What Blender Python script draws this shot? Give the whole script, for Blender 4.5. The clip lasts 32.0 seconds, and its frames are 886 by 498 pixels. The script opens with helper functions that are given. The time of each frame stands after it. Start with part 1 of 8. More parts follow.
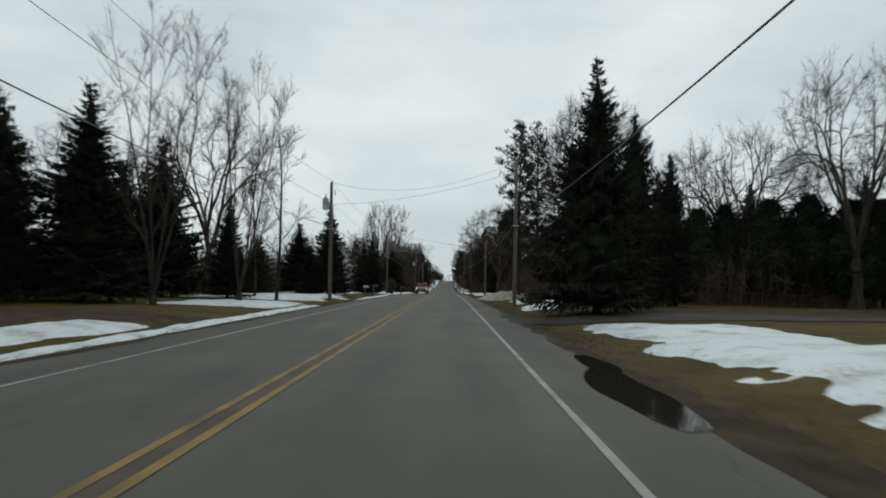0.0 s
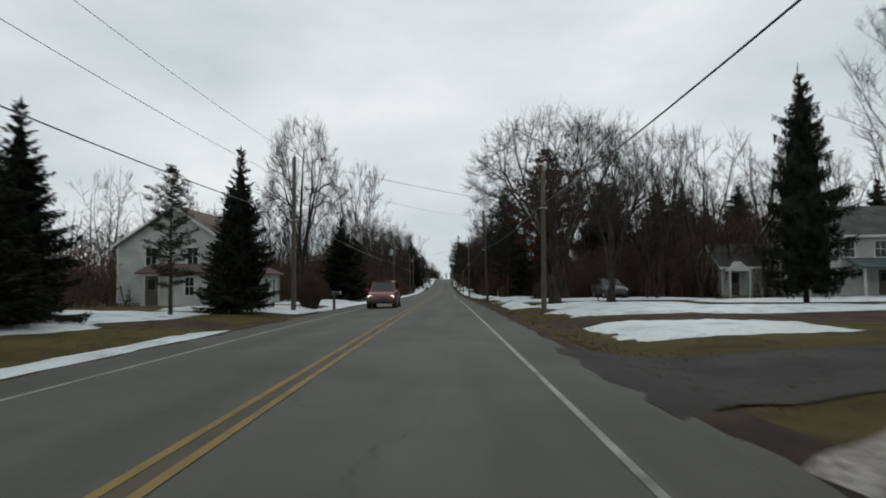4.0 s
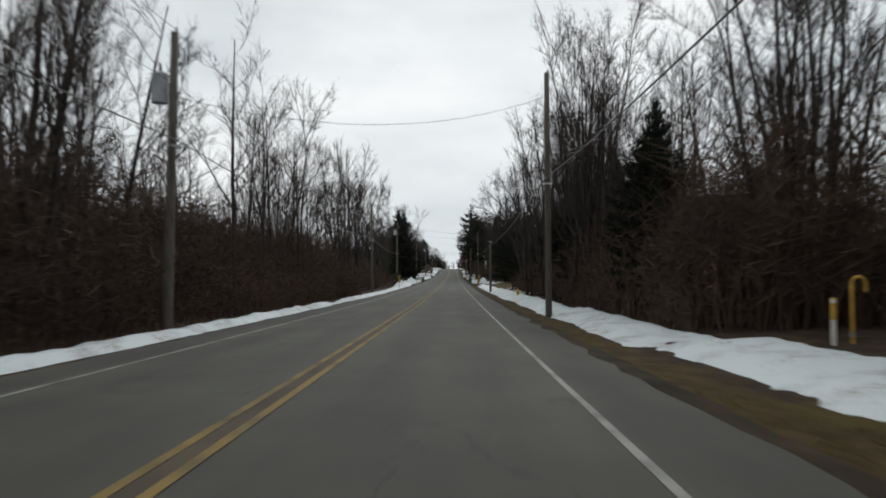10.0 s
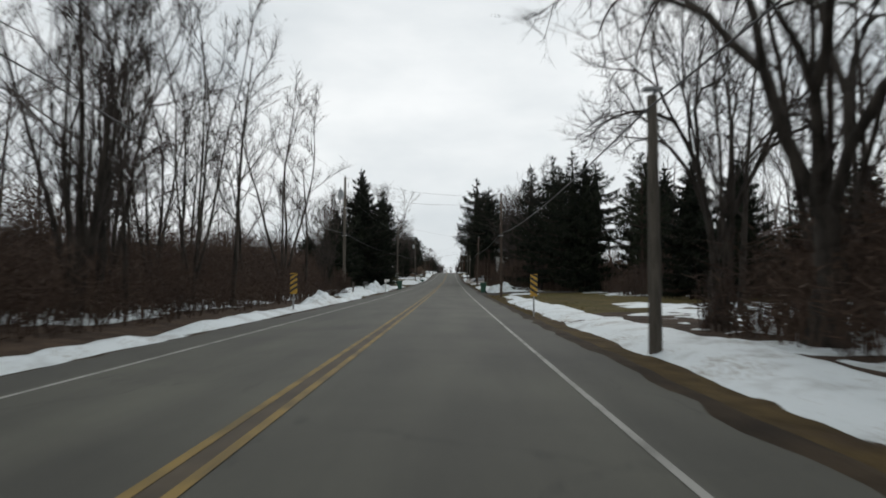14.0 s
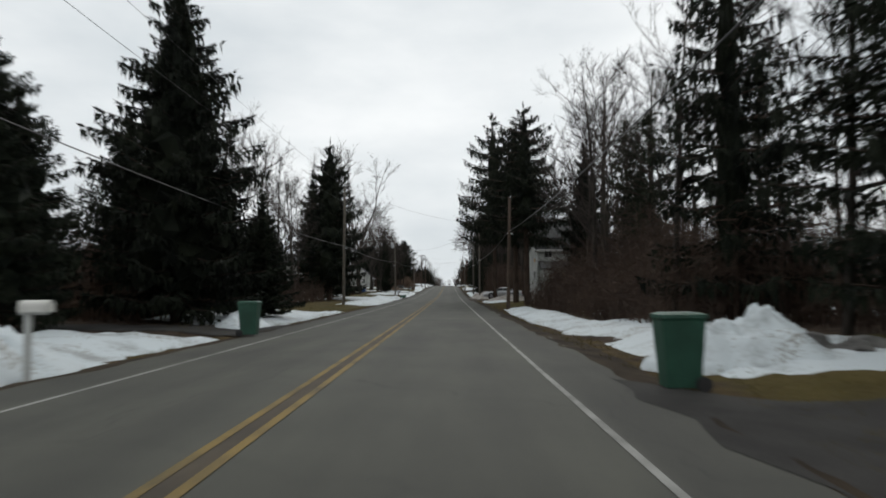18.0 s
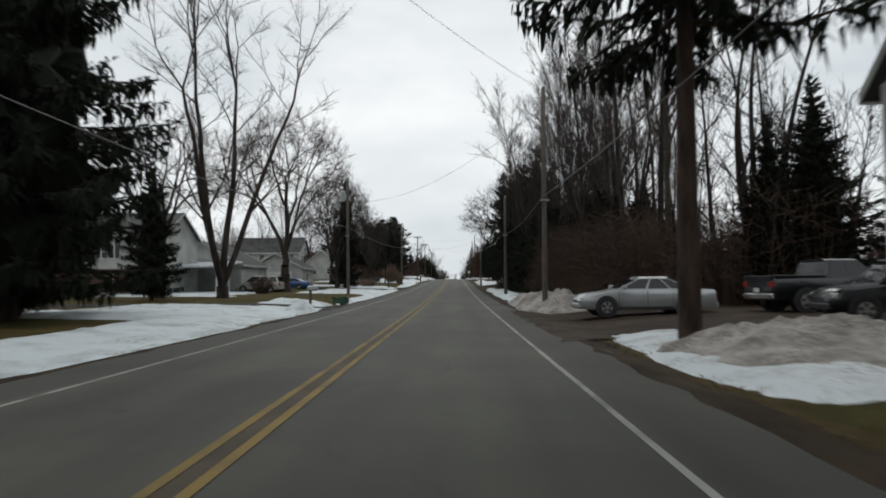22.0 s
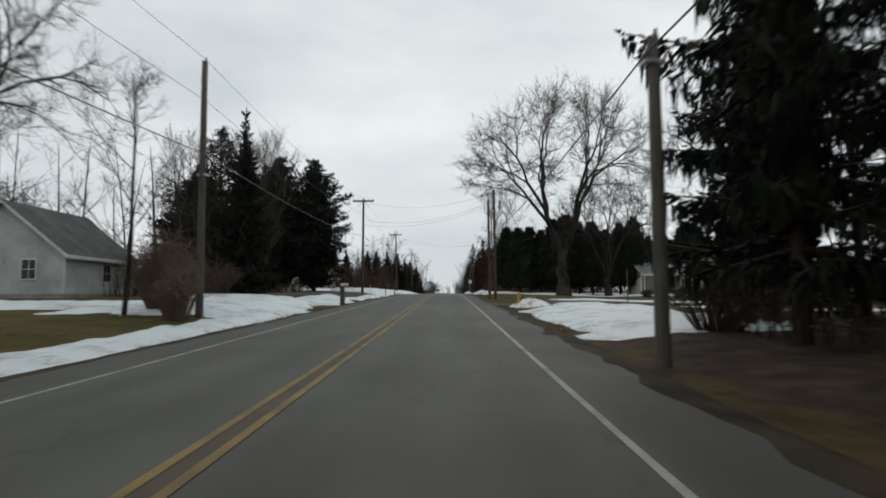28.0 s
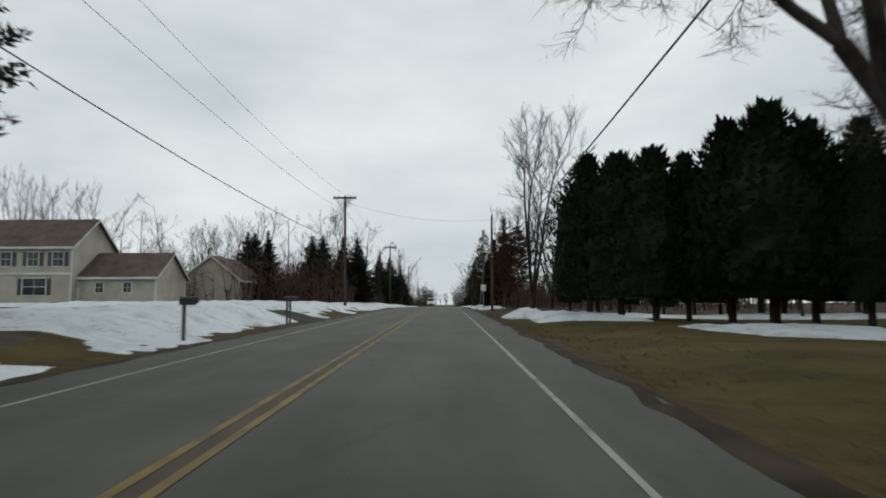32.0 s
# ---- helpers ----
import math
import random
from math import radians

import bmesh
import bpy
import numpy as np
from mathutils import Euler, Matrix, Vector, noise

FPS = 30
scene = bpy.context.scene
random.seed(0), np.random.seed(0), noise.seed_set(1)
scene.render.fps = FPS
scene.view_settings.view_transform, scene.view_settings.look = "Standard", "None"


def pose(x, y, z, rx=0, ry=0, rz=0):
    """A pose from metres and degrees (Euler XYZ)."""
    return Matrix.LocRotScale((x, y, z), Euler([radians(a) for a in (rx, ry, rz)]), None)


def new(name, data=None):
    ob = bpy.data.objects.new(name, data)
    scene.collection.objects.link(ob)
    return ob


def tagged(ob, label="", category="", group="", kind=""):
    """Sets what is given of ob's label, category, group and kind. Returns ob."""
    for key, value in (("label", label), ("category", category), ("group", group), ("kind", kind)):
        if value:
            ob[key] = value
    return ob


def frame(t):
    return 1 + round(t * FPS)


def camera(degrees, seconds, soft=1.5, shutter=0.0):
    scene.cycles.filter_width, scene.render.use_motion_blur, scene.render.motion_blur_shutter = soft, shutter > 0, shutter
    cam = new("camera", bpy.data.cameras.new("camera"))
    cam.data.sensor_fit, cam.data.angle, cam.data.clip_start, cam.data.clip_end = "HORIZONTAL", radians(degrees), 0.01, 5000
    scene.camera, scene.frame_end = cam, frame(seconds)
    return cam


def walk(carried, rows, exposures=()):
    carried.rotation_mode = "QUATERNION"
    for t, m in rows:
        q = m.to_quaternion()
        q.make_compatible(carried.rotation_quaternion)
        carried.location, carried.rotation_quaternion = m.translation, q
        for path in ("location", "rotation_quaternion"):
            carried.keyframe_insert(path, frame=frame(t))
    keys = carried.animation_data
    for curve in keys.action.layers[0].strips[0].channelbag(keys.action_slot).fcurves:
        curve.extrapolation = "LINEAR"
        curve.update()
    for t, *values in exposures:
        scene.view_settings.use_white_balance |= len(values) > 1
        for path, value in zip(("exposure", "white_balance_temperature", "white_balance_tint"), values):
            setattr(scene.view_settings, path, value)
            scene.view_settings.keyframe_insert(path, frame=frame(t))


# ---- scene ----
cam = camera(68.0, 32.0, soft=1.8, shutter=0.4)
ROWS = [  # seconds, place, turn
    (0.0, 2.122, -0.01, 1.312, 92.75, -1.02, 0.55),
    (0.5, 2.165, 7.19, 1.284, 92.73, -0.31, 0.64),
    (1.0, 2.1, 14.39, 1.259, 92.89, -0.43, 0.68),
    (1.5, 2.06, 21.62, 1.235, 92.88, -0.07, 0.62),
    (2.0, 2.081, 28.87, 1.21, 92.78, -0.64, 0.58),
    (2.5, 2.126, 36.09, 1.181, 92.82, -0.46, 0.64),
    (3.0, 2.074, 43.18, 1.146, 92.76, 0.2, 0.41),
    (3.5, 2.047, 50.18, 1.101, 92.68, 0.48, 0.29),
    (5.5, 2.161, 77.84, 0.841, 92.44, -0.05, 0.53),
    (6.0, 2.149, 84.75, 0.762, 92.36, 0.23, 0.46),
    (6.5, 2.114, 91.68, 0.677, 92.27, -0.49, 0.6),
    (7.0, 2.145, 98.63, 0.585, 92.3, 0.43, 0.79),
    (7.5, 2.047, 105.59, 0.487, 92.11, 0.18, 0.59),
    (8.0, 2.044, 112.61, 0.381, 91.95, -0.11, 0.62),
    (8.5, 2.003, 119.71, 0.269, 91.89, 0.38, 0.74),
    (9.0, 2.005, 126.85, 0.152, 91.98, -0.29, 0.63),
    (9.5, 2.005, 134.11, 0.032, 92.15, 0.28, 0.73),
    (10.0, 1.985, 141.38, -0.089, 91.86, 0.0, 0.93),
    (10.5, 1.969, 148.54, -0.205, 91.71, 0.04, 0.81),
    (11.0, 1.894, 155.62, -0.316, 91.69, -0.17, 0.68),
    (11.5, 1.94, 162.65, -0.421, 92.09, 0.0, 0.71),
    (12.0, 1.896, 169.68, -0.52, 92.19, -0.16, 0.68),
    (12.5, 1.866, 176.76, -0.612, 92.29, 0.38, 0.76),
    (13.0, 1.859, 183.93, -0.697, 91.88, -0.41, 0.98),
    (13.5, 1.906, 191.2, -0.775, 91.99, -0.44, 1.06),
    (14.0, 1.809, 198.6, -0.847, 92.33, -0.28, 0.71),
    (14.5, 1.845, 206.01, -0.911, 92.69, -0.16, 0.68),
    (16.5, 1.866, 235.69, -1.105, 92.65, 0.92, 0.45),
    (17.0, 1.859, 243.21, -1.139, 93.07, 0.92, 0.3),
    (17.5, 1.924, 250.82, -1.166, 93.53, 0.65, 0.37),
    (18.0, 1.913, 258.45, -1.184, 93.59, 0.55, 0.59),
    (18.5, 1.996, 266.12, -1.194, 93.44, -0.14, 0.56),
    (19.0, 1.906, 273.83, -1.198, 93.53, 0.32, 0.61),
    (19.5, 1.981, 281.52, -1.198, 93.07, -0.06, 0.65),
    (20.0, 1.944, 289.19, -1.193, 93.17, 0.07, 0.75),
    (20.5, 1.695, 296.81, -1.184, 93.2, -0.57, 0.68),
    (21.0, 1.907, 304.34, -1.171, 93.08, -0.22, 0.85),
    (21.5, 1.791, 311.76, -1.153, 93.03, 0.16, 0.91),
    (22.0, 1.807, 319.18, -1.131, 93.11, 0.4, 1.11),
    (22.5, 1.71, 326.64, -1.106, 93.31, 0.19, 1.06),
    (23.0, 1.658, 334.15, -1.077, 93.27, 0.37, 1.14),
    (23.5, 1.681, 341.62, -1.043, 93.3, 0.61, 1.19),
    (24.0, 1.584, 348.99, -0.999, 93.41, 0.7, 0.92),
    (24.5, 1.555, 356.31, -0.944, 93.62, 0.6, 0.47),
    (26.5, 1.828, 385.55, -0.59, 93.9, 0.84, 0.55),
    (27.0, 1.854, 392.87, -0.471, 93.86, -0.05, 0.42),
    (27.5, 1.89, 400.22, -0.339, 93.87, -0.22, 0.55),
    (28.0, 1.917, 407.62, -0.193, 94.25, 0.38, 0.51),
    (28.5, 1.963, 415.01, -0.035, 94.22, 0.22, 0.65),
    (29.0, 1.99, 422.43, 0.133, 94.43, 0.19, 0.57),
    (29.5, 1.981, 429.88, 0.309, 94.35, 0.59, 0.5),
    (30.0, 2.019, 437.36, 0.488, 94.21, 0.34, 0.58),
    (30.5, 2.078, 444.83, 0.664, 94.16, 0.3, 0.7),
    (31.0, 2.035, 452.25, 0.833, 94.23, 0.73, 0.54),
    (31.5, 2.017, 459.7, 0.992, 94.55, 0.13, 0.54),
    (32.0, 2.048, 467.17, 1.14, 94.85, 0.16, 0.31),
]
walk(cam, [(t, pose(x, y, z, rx, ry, rz)) for t, x, y, z, rx, ry, rz in ROWS], (
    (0.0, -0.02, 6350, 6), (3.0, 0.0, 6400, 7), (6.0, 0.10, 6450, 9), (8.5, 0.20, 6500, 10), (22.0, 0.22, 6500, 10), (24.0, 0.18, 6500, 10), (27.0, 0.12, 6450, 9), (29.0, 0.02, 6420, 8), (32.0, -0.02, 6380, 7)))

# ---- world and light: an overcast late-winter day ----
world = bpy.data.worlds.new("overcast_sky")
scene.world = world
world.use_nodes = True
wn, wl = world.node_tree.nodes, world.node_tree.links
wn.clear()
w_out = wn.new("ShaderNodeOutputWorld")
w_bg = wn.new("ShaderNodeBackground")
w_sky = wn.new("ShaderNodeTexSky")
w_sky.sky_type = "NISHITA"
w_sky.sun_disc = False
w_sky.sun_elevation, w_sky.sun_rotation = radians(38), radians(200)
w_sky.air_density, w_sky.dust_density, w_sky.ozone_density = 1.0, 4.0, 1.0
w_scale = wn.new("ShaderNodeMix")
w_scale.data_type, w_scale.blend_type = "RGBA", "MULTIPLY"
w_scale.inputs["Factor"].default_value = 1.0
w_scale.inputs["B"].default_value = (0.055, 0.055, 0.055, 1)
w_co = wn.new("ShaderNodeTexCoord")
w_map = wn.new("ShaderNodeMapping")
w_map.inputs["Scale"].default_value = (1.0, 1.0, 2.6)
w_noise = wn.new("ShaderNodeTexNoise")
w_noise.inputs["Scale"].default_value, w_noise.inputs["Detail"].default_value = 2.2, 6.0
w_noise.inputs["Roughness"].default_value = 0.5
w_ramp = wn.new("ShaderNodeValToRGB")
w_ramp.color_ramp.elements[0].position, w_ramp.color_ramp.elements[0].color = 0.30, (0.56, 0.61, 0.64, 1)
w_ramp.color_ramp.elements[1].position, w_ramp.color_ramp.elements[1].color = 0.68, (0.90, 0.92, 0.92, 1)
w_mix = wn.new("ShaderNodeMix")
w_mix.data_type = "RGBA"
w_mix.inputs["Factor"].default_value = 0.93
wl.new(w_sky.outputs[0], w_scale.inputs["A"])
wl.new(w_co.outputs["Generated"], w_map.inputs["Vector"])
wl.new(w_map.outputs[0], w_noise.inputs["Vector"])
wl.new(w_noise.outputs["Fac"], w_ramp.inputs["Fac"])
wl.new(w_scale.outputs["Result"], w_mix.inputs["A"])
wl.new(w_ramp.outputs["Color"], w_mix.inputs["B"])
wl.new(w_mix.outputs["Result"], w_bg.inputs["Color"])
w_bg.inputs["Strength"].default_value = 1.0
wl.new(w_bg.outputs[0], w_out.inputs[0])
sun_data = bpy.data.lights.new("sun", "SUN")
sun_data.energy, sun_data.angle, sun_data.color = 0.5, radians(25), (1.0, 0.97, 0.92)
sun = new("sun", sun_data)
sun.matrix_world = pose(0, 0, 60, 52, 0, 160)

# ---- materials ----


def mat(name, base, second, scale=4.0, rough=0.85, metal=0.0, bump=0.0, fine=40.0, vary=0.0, stretch=(1, 1, 1), detail=5.0, spread=(0.35, 0.65), space="Object", gloss=0.5):
    """A surface of two colours mixed by coarse and fine noise, with relief; vary: difference from object to object."""
    m = bpy.data.materials.new(name)
    m.use_nodes = True
    n, k = m.node_tree.nodes, m.node_tree.links
    b = n["Principled BSDF"]
    co, mp = n.new("ShaderNodeTexCoord"), n.new("ShaderNodeMapping")
    mp.inputs["Scale"].default_value = stretch
    k.new(co.outputs[space], mp.inputs[0])
    n1, n2 = n.new("ShaderNodeTexNoise"), n.new("ShaderNodeTexNoise")
    n1.inputs["Scale"].default_value, n1.inputs["Detail"].default_value = scale, detail
    n2.inputs["Scale"].default_value, n2.inputs["Detail"].default_value = fine, 3.0
    k.new(mp.outputs[0], n1.inputs["Vector"])
    k.new(mp.outputs[0], n2.inputs["Vector"])
    add = n.new("ShaderNodeMath")
    add.operation = "MULTIPLY_ADD"
    k.new(n2.outputs["Fac"], add.inputs[0])
    add.inputs[1].default_value = 0.35
    k.new(n1.outputs["Fac"], add.inputs[2])
    ramp = n.new("ShaderNodeValToRGB")
    ramp.color_ramp.elements[0].position, ramp.color_ramp.elements[0].color = spread[0] + 0.17, (*base, 1)
    ramp.color_ramp.elements[1].position, ramp.color_ramp.elements[1].color = spread[1] + 0.17, (*second, 1)
    k.new(add.outputs[0], ramp.inputs[0])
    colour = ramp.outputs[0]
    if vary:
        info, hsv = n.new("ShaderNodeObjectInfo"), n.new("ShaderNodeHueSaturation")
        rng = n.new("ShaderNodeMapRange")
        rng.inputs["To Min"].default_value, rng.inputs["To Max"].default_value = 1 - vary, 1 + vary
        k.new(info.outputs["Random"], rng.inputs["Value"])
        k.new(rng.outputs[0], hsv.inputs["Value"])
        k.new(colour, hsv.inputs["Color"])
        colour = hsv.outputs[0]
    k.new(colour, b.inputs["Base Color"])
    b.inputs["Roughness"].default_value, b.inputs["Metallic"].default_value = rough, metal
    b.inputs["Specular IOR Level"].default_value = gloss
    if bump:
        bp = n.new("ShaderNodeBump")
        bp.inputs["Strength"].default_value, bp.inputs["Distance"].default_value = min(1.0, bump), 0.03
        k.new(add.outputs[0], bp.inputs["Height"])
        k.new(bp.outputs[0], b.inputs["Normal"])
    return m


M_BARK = mat("bark", (0.017, 0.0145, 0.012), (0.052, 0.044, 0.037), 3.0, 0.95, bump=0.8, fine=22, vary=0.25, stretch=(1, 1, 0.25), gloss=0.2)
M_BARK_PINE = mat("pine_bark", (0.024, 0.017, 0.013), (0.062, 0.044, 0.034), 4.0, 0.95, bump=0.8, fine=25, vary=0.15, stretch=(1, 1, 0.3), gloss=0.2)
M_TWIG = mat("twigs", (0.020, 0.0145, 0.0115), (0.046, 0.034, 0.028), 0.6, 0.95, fine=9, vary=0.3)
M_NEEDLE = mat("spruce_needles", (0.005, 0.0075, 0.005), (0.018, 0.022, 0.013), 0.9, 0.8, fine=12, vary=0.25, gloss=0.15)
M_NEEDLE_PINE = mat("pine_needles", (0.010, 0.014, 0.008), (0.025, 0.029, 0.016), 0.9, 0.8, fine=12, vary=0.25, gloss=0.15)
M_NEEDLE_BROWN = mat("withered_foliage", (0.034, 0.015, 0.009), (0.085, 0.038, 0.021), 0.8, 0.9, fine=10, vary=0.2, gloss=0.15)
M_CEDAR = mat("cedar_foliage", (0.008, 0.013, 0.008), (0.02, 0.027, 0.015), 1.2, 0.85, fine=14, vary=0.25, gloss=0.15)
M_BRUSH = mat("brush_stems", (0.036, 0.021, 0.014), (0.075, 0.047, 0.032), 0.25, 0.95, fine=3, vary=0.12)
M_BRUSH_TAN = mat("dry_shrub_stems", (0.12, 0.08, 0.055), (0.20, 0.14, 0.10), 0.25, 0.95, fine=3, vary=0.12)
M_GRASS = mat("dead_grass_blades", (0.070, 0.055, 0.014), (0.12, 0.094, 0.03), 0.5, 0.95, fine=6)
M_SNOW = mat("old_snow", (0.23, 0.24, 0.24), (0.52, 0.57, 0.59), 0.9, 0.6, bump=0.6, fine=9, spread=(0.2, 0.5))
M_LITTER = mat("brown_needle_litter", (0.020, 0.014, 0.009), (0.052, 0.038, 0.025), 0.5, 0.95, bump=0.5, fine=30)
M_SNOW_CRUST = mat("clodded_grey_white_snow", (0.09, 0.08, 0.07), (0.66, 0.66, 0.64), 2.6, 0.8, bump=1.0, fine=9, spread=(0.28, 0.52))
M_SNOW_DIRTY = mat("ploughed_dirty_snow", (0.10, 0.085, 0.07), (0.34, 0.32, 0.295), 1.6, 0.75, bump=0.9, fine=8, spread=(0.25, 0.6))
M_POLE = mat("weathered_pole_wood", (0.050, 0.043, 0.034), (0.115, 0.100, 0.081), 5.0, 0.9, bump=0.5, fine=40, vary=0.12, stretch=(6, 6, 0.4))
M_POLE_BROWN = mat("brown_pole_wood", (0.040, 0.027, 0.019), (0.085, 0.058, 0.040), 5.0, 0.9, bump=0.5, fine=40, vary=0.12, stretch=(6, 6, 0.4))
M_CABLE = mat("black_cable", (0.02, 0.02, 0.022), (0.035, 0.035, 0.036), 3.0, 0.6)
M_STEEL = mat("galvanised_steel", (0.30, 0.31, 0.32), (0.46, 0.47, 0.48), 6.0, 0.45, 0.7)
M_GREYTANK = mat("grey_painted_tank", (0.24, 0.26, 0.27), (0.34, 0.36, 0.37), 3.0, 0.5)
M_WHITE_LINE = mat("worn_white_paint", (0.07, 0.07, 0.062), (0.27, 0.27, 0.25), 1.4, 0.8, fine=24, spread=(0.22, 0.55))
M_YELLOW = mat("worn_yellow_paint", (0.058, 0.044, 0.018), (0.19, 0.125, 0.026), 1.4, 0.8, fine=22, spread=(0.26, 0.6))
M_STAIN = mat("stained_asphalt", (0.034, 0.025, 0.014), (0.062, 0.047, 0.027), 0.9, 0.85, fine=14)
M_GRAVEL = mat("wet_gravel", (0.016, 0.011, 0.0065), (0.046, 0.033, 0.020), 0.9, 0.95, bump=0.8, fine=26, gloss=0.15)
M_MUD = mat("wet_mud", (0.018, 0.012, 0.008), (0.050, 0.034, 0.022), 0.7, 0.9, bump=0.8, fine=14, gloss=0.2)
M_DRIVE_GREY = mat("grey_driveway_asphalt", (0.036, 0.034, 0.030), (0.075, 0.072, 0.064), 0.6, 0.9, bump=0.4, fine=30, gloss=0.2)
M_DRIVE = mat("old_driveway_asphalt", (0.016, 0.015, 0.014), (0.042, 0.040, 0.037), 0.6, 0.9, bump=0.4, fine=30, gloss=0.2)
# white paint toned down: the trees' shade on the walls is in its colour
M_SIDING = mat("shaded_white_clapboard", (0.29, 0.30, 0.285), (0.44, 0.45, 0.43), 0.7, 0.7, fine=10)
M_SIDING_CREAM = mat("cream_siding", (0.30, 0.275, 0.22), (0.40, 0.37, 0.305), 0.6, 0.7, fine=9)
M_SIDING_BEIGE = mat("beige_siding", (0.13, 0.12, 0.095), (0.19, 0.175, 0.142), 0.6, 0.75, fine=9)
M_TRIM = mat("white_trim_paint", (0.42, 0.43, 0.415), (0.56, 0.57, 0.55), 1.0, 0.6)
M_ROOF_BROWN = mat("brown_shingles", (0.05, 0.032, 0.027), (0.10, 0.066, 0.055), 0.8, 0.9, bump=0.5, fine=16)
M_ROOF_GREY = mat("grey_shingles", (0.03, 0.03, 0.03), (0.065, 0.065, 0.064), 0.8, 0.9, bump=0.5, fine=16)
M_ROOF_PALE = mat("pale_grey_shingles", (0.11, 0.113, 0.115), (0.19, 0.193, 0.195), 0.8, 0.9, bump=0.5, fine=16)
M_ROOF_GREEN = mat("green_porch_roof", (0.03, 0.052, 0.05), (0.055, 0.082, 0.078), 0.8, 0.8)
M_BRICK = mat("dark_brick", (0.07, 0.04, 0.032), (0.13, 0.08, 0.062), 2.0, 0.9, bump=0.4, fine=20)
M_CONCRETE = mat("concrete", (0.20, 0.195, 0.185), (0.32, 0.31, 0.29), 1.5, 0.9, bump=0.3, fine=20)
M_OSB = mat("bare_sheathing_board", (0.33, 0.18, 0.065), (0.48, 0.29, 0.12), 2.0, 0.85, fine=12)
M_SHUTTER = mat("dark_shutter_paint", (0.03, 0.032, 0.036), (0.05, 0.05, 0.055), 2.0, 0.6)
M_DOOR = mat("dark_door_paint", (0.05, 0.04, 0.035), (0.08, 0.065, 0.055), 2.0, 0.6)
M_RUBBER = mat("tyre_rubber", (0.014, 0.014, 0.014), (0.03, 0.03, 0.03), 4.0, 0.8)
M_PLASTIC_BLACK = mat("black_plastic", (0.018, 0.018, 0.02), (0.035, 0.035, 0.037), 4.0, 0.5)
M_BIN_GREEN = mat("green_bin_plastic", (0.012, 0.055, 0.034), (0.022, 0.085, 0.055), 2.0, 0.5)
M_HYDRANT = mat("yellow_hydrant_paint", (0.42, 0.27, 0.03), (0.60, 0.42, 0.06), 3.0, 0.5, fine=12)
M_MARK_YELLOW = mat("marker_yellow", (0.42, 0.24, 0.03), (0.56, 0.34, 0.05), 3.0, 0.5)
M_MARK_BLACK = mat("marker_black", (0.02, 0.02, 0.02), (0.04, 0.04, 0.04), 3.0, 0.6)
M_MARK_WHITE = mat("marker_white", (0.55, 0.54, 0.50), (0.70, 0.69, 0.65), 3.0, 0.5)
M_POST_DARK = mat("dark_weathered_post", (0.05, 0.04, 0.032), (0.10, 0.085, 0.07), 4.0, 0.9, bump=0.4, stretch=(4, 4, 0.5))
M_ROCK = mat("fieldstone", (0.05, 0.048, 0.045), (0.14, 0.135, 0.125), 2.0, 0.9, bump=0.7, fine=12)


def paint(name, base, rough=0.28, metal=0.35):
    m = mat(name, base, tuple(c * 1.15 for c in base), 1.5, rough, metal)
    m.node_tree.nodes["Principled BSDF"].inputs["Coat Weight"].default_value = 0.5
    return m


M_CAR_SILVER = paint("silver_car_paint", (0.36, 0.37, 0.38))
M_CAR_GREY = paint("dark_grey_green_paint", (0.045, 0.052, 0.048))
M_CAR_BLACK = paint("black_car_paint", (0.012, 0.013, 0.016))
M_CAR_RED = paint("dark_red_car_paint", (0.14, 0.025, 0.025))
M_CAR_TAN = paint("champagne_car_paint", (0.36, 0.34, 0.30))
M_CAR_BLUE = paint("blue_car_paint", (0.03, 0.08, 0.22))
M_CAR_WHITE = paint("white_van_paint", (0.62, 0.62, 0.62), 0.4, 0.0)


def plain(name, base, rough=0.4, metal=0.0, glow=0.0):
    m = bpy.data.materials.new(name)
    m.use_nodes = True
    b = m.node_tree.nodes["Principled BSDF"]
    b.inputs["Base Color"].default_value = (*base, 1)
    b.inputs["Roughness"].default_value, b.inputs["Metallic"].default_value = rough, metal
    if glow:
        b.inputs["Emission Color"].default_value, b.inputs["Emission Strength"].default_value = (1, 0.93, 0.8, 1), glow
    return m


def soil(m, share, colour):
    """Adds grit and bits of dirt to a snow: specks where fine noise peaks, thicker in coarse drifts."""
    n, k = m.node_tree.nodes, m.node_tree.links
    b = n["Principled BSDF"]
    src = b.inputs["Base Color"].links[0].from_socket
    co = n.new("ShaderNodeTexCoord")
    z1, z2 = n.new("ShaderNodeTexNoise"), n.new("ShaderNodeTexNoise")
    z1.inputs["Scale"].default_value, z1.inputs["Detail"].default_value = 14.0, 6.0
    z2.inputs["Scale"].default_value, z2.inputs["Detail"].default_value = 0.7, 5.0
    k.new(co.outputs["Object"], z1.inputs["Vector"]); k.new(co.outputs["Object"], z2.inputs["Vector"])
    add = n.new("ShaderNodeMath"); add.operation = "ADD"
    k.new(z1.outputs["Fac"], add.inputs[0]); k.new(z2.outputs["Fac"], add.inputs[1])
    r = n.new("ShaderNodeMapRange"); k.new(add.outputs[0], r.inputs["Value"])
    r.inputs["From Min"].default_value, r.inputs["From Max"].default_value = 1.22 - share, 1.34 - share
    r.inputs["To Max"].default_value = 0.75
    mx = n.new("ShaderNodeMix"); mx.data_type = "RGBA"; mx.inputs["B"].default_value = (*colour, 1)
    k.new(r.outputs[0], mx.inputs["Factor"]); k.new(src, mx.inputs["A"]); k.new(mx.outputs["Result"], b.inputs["Base Color"])


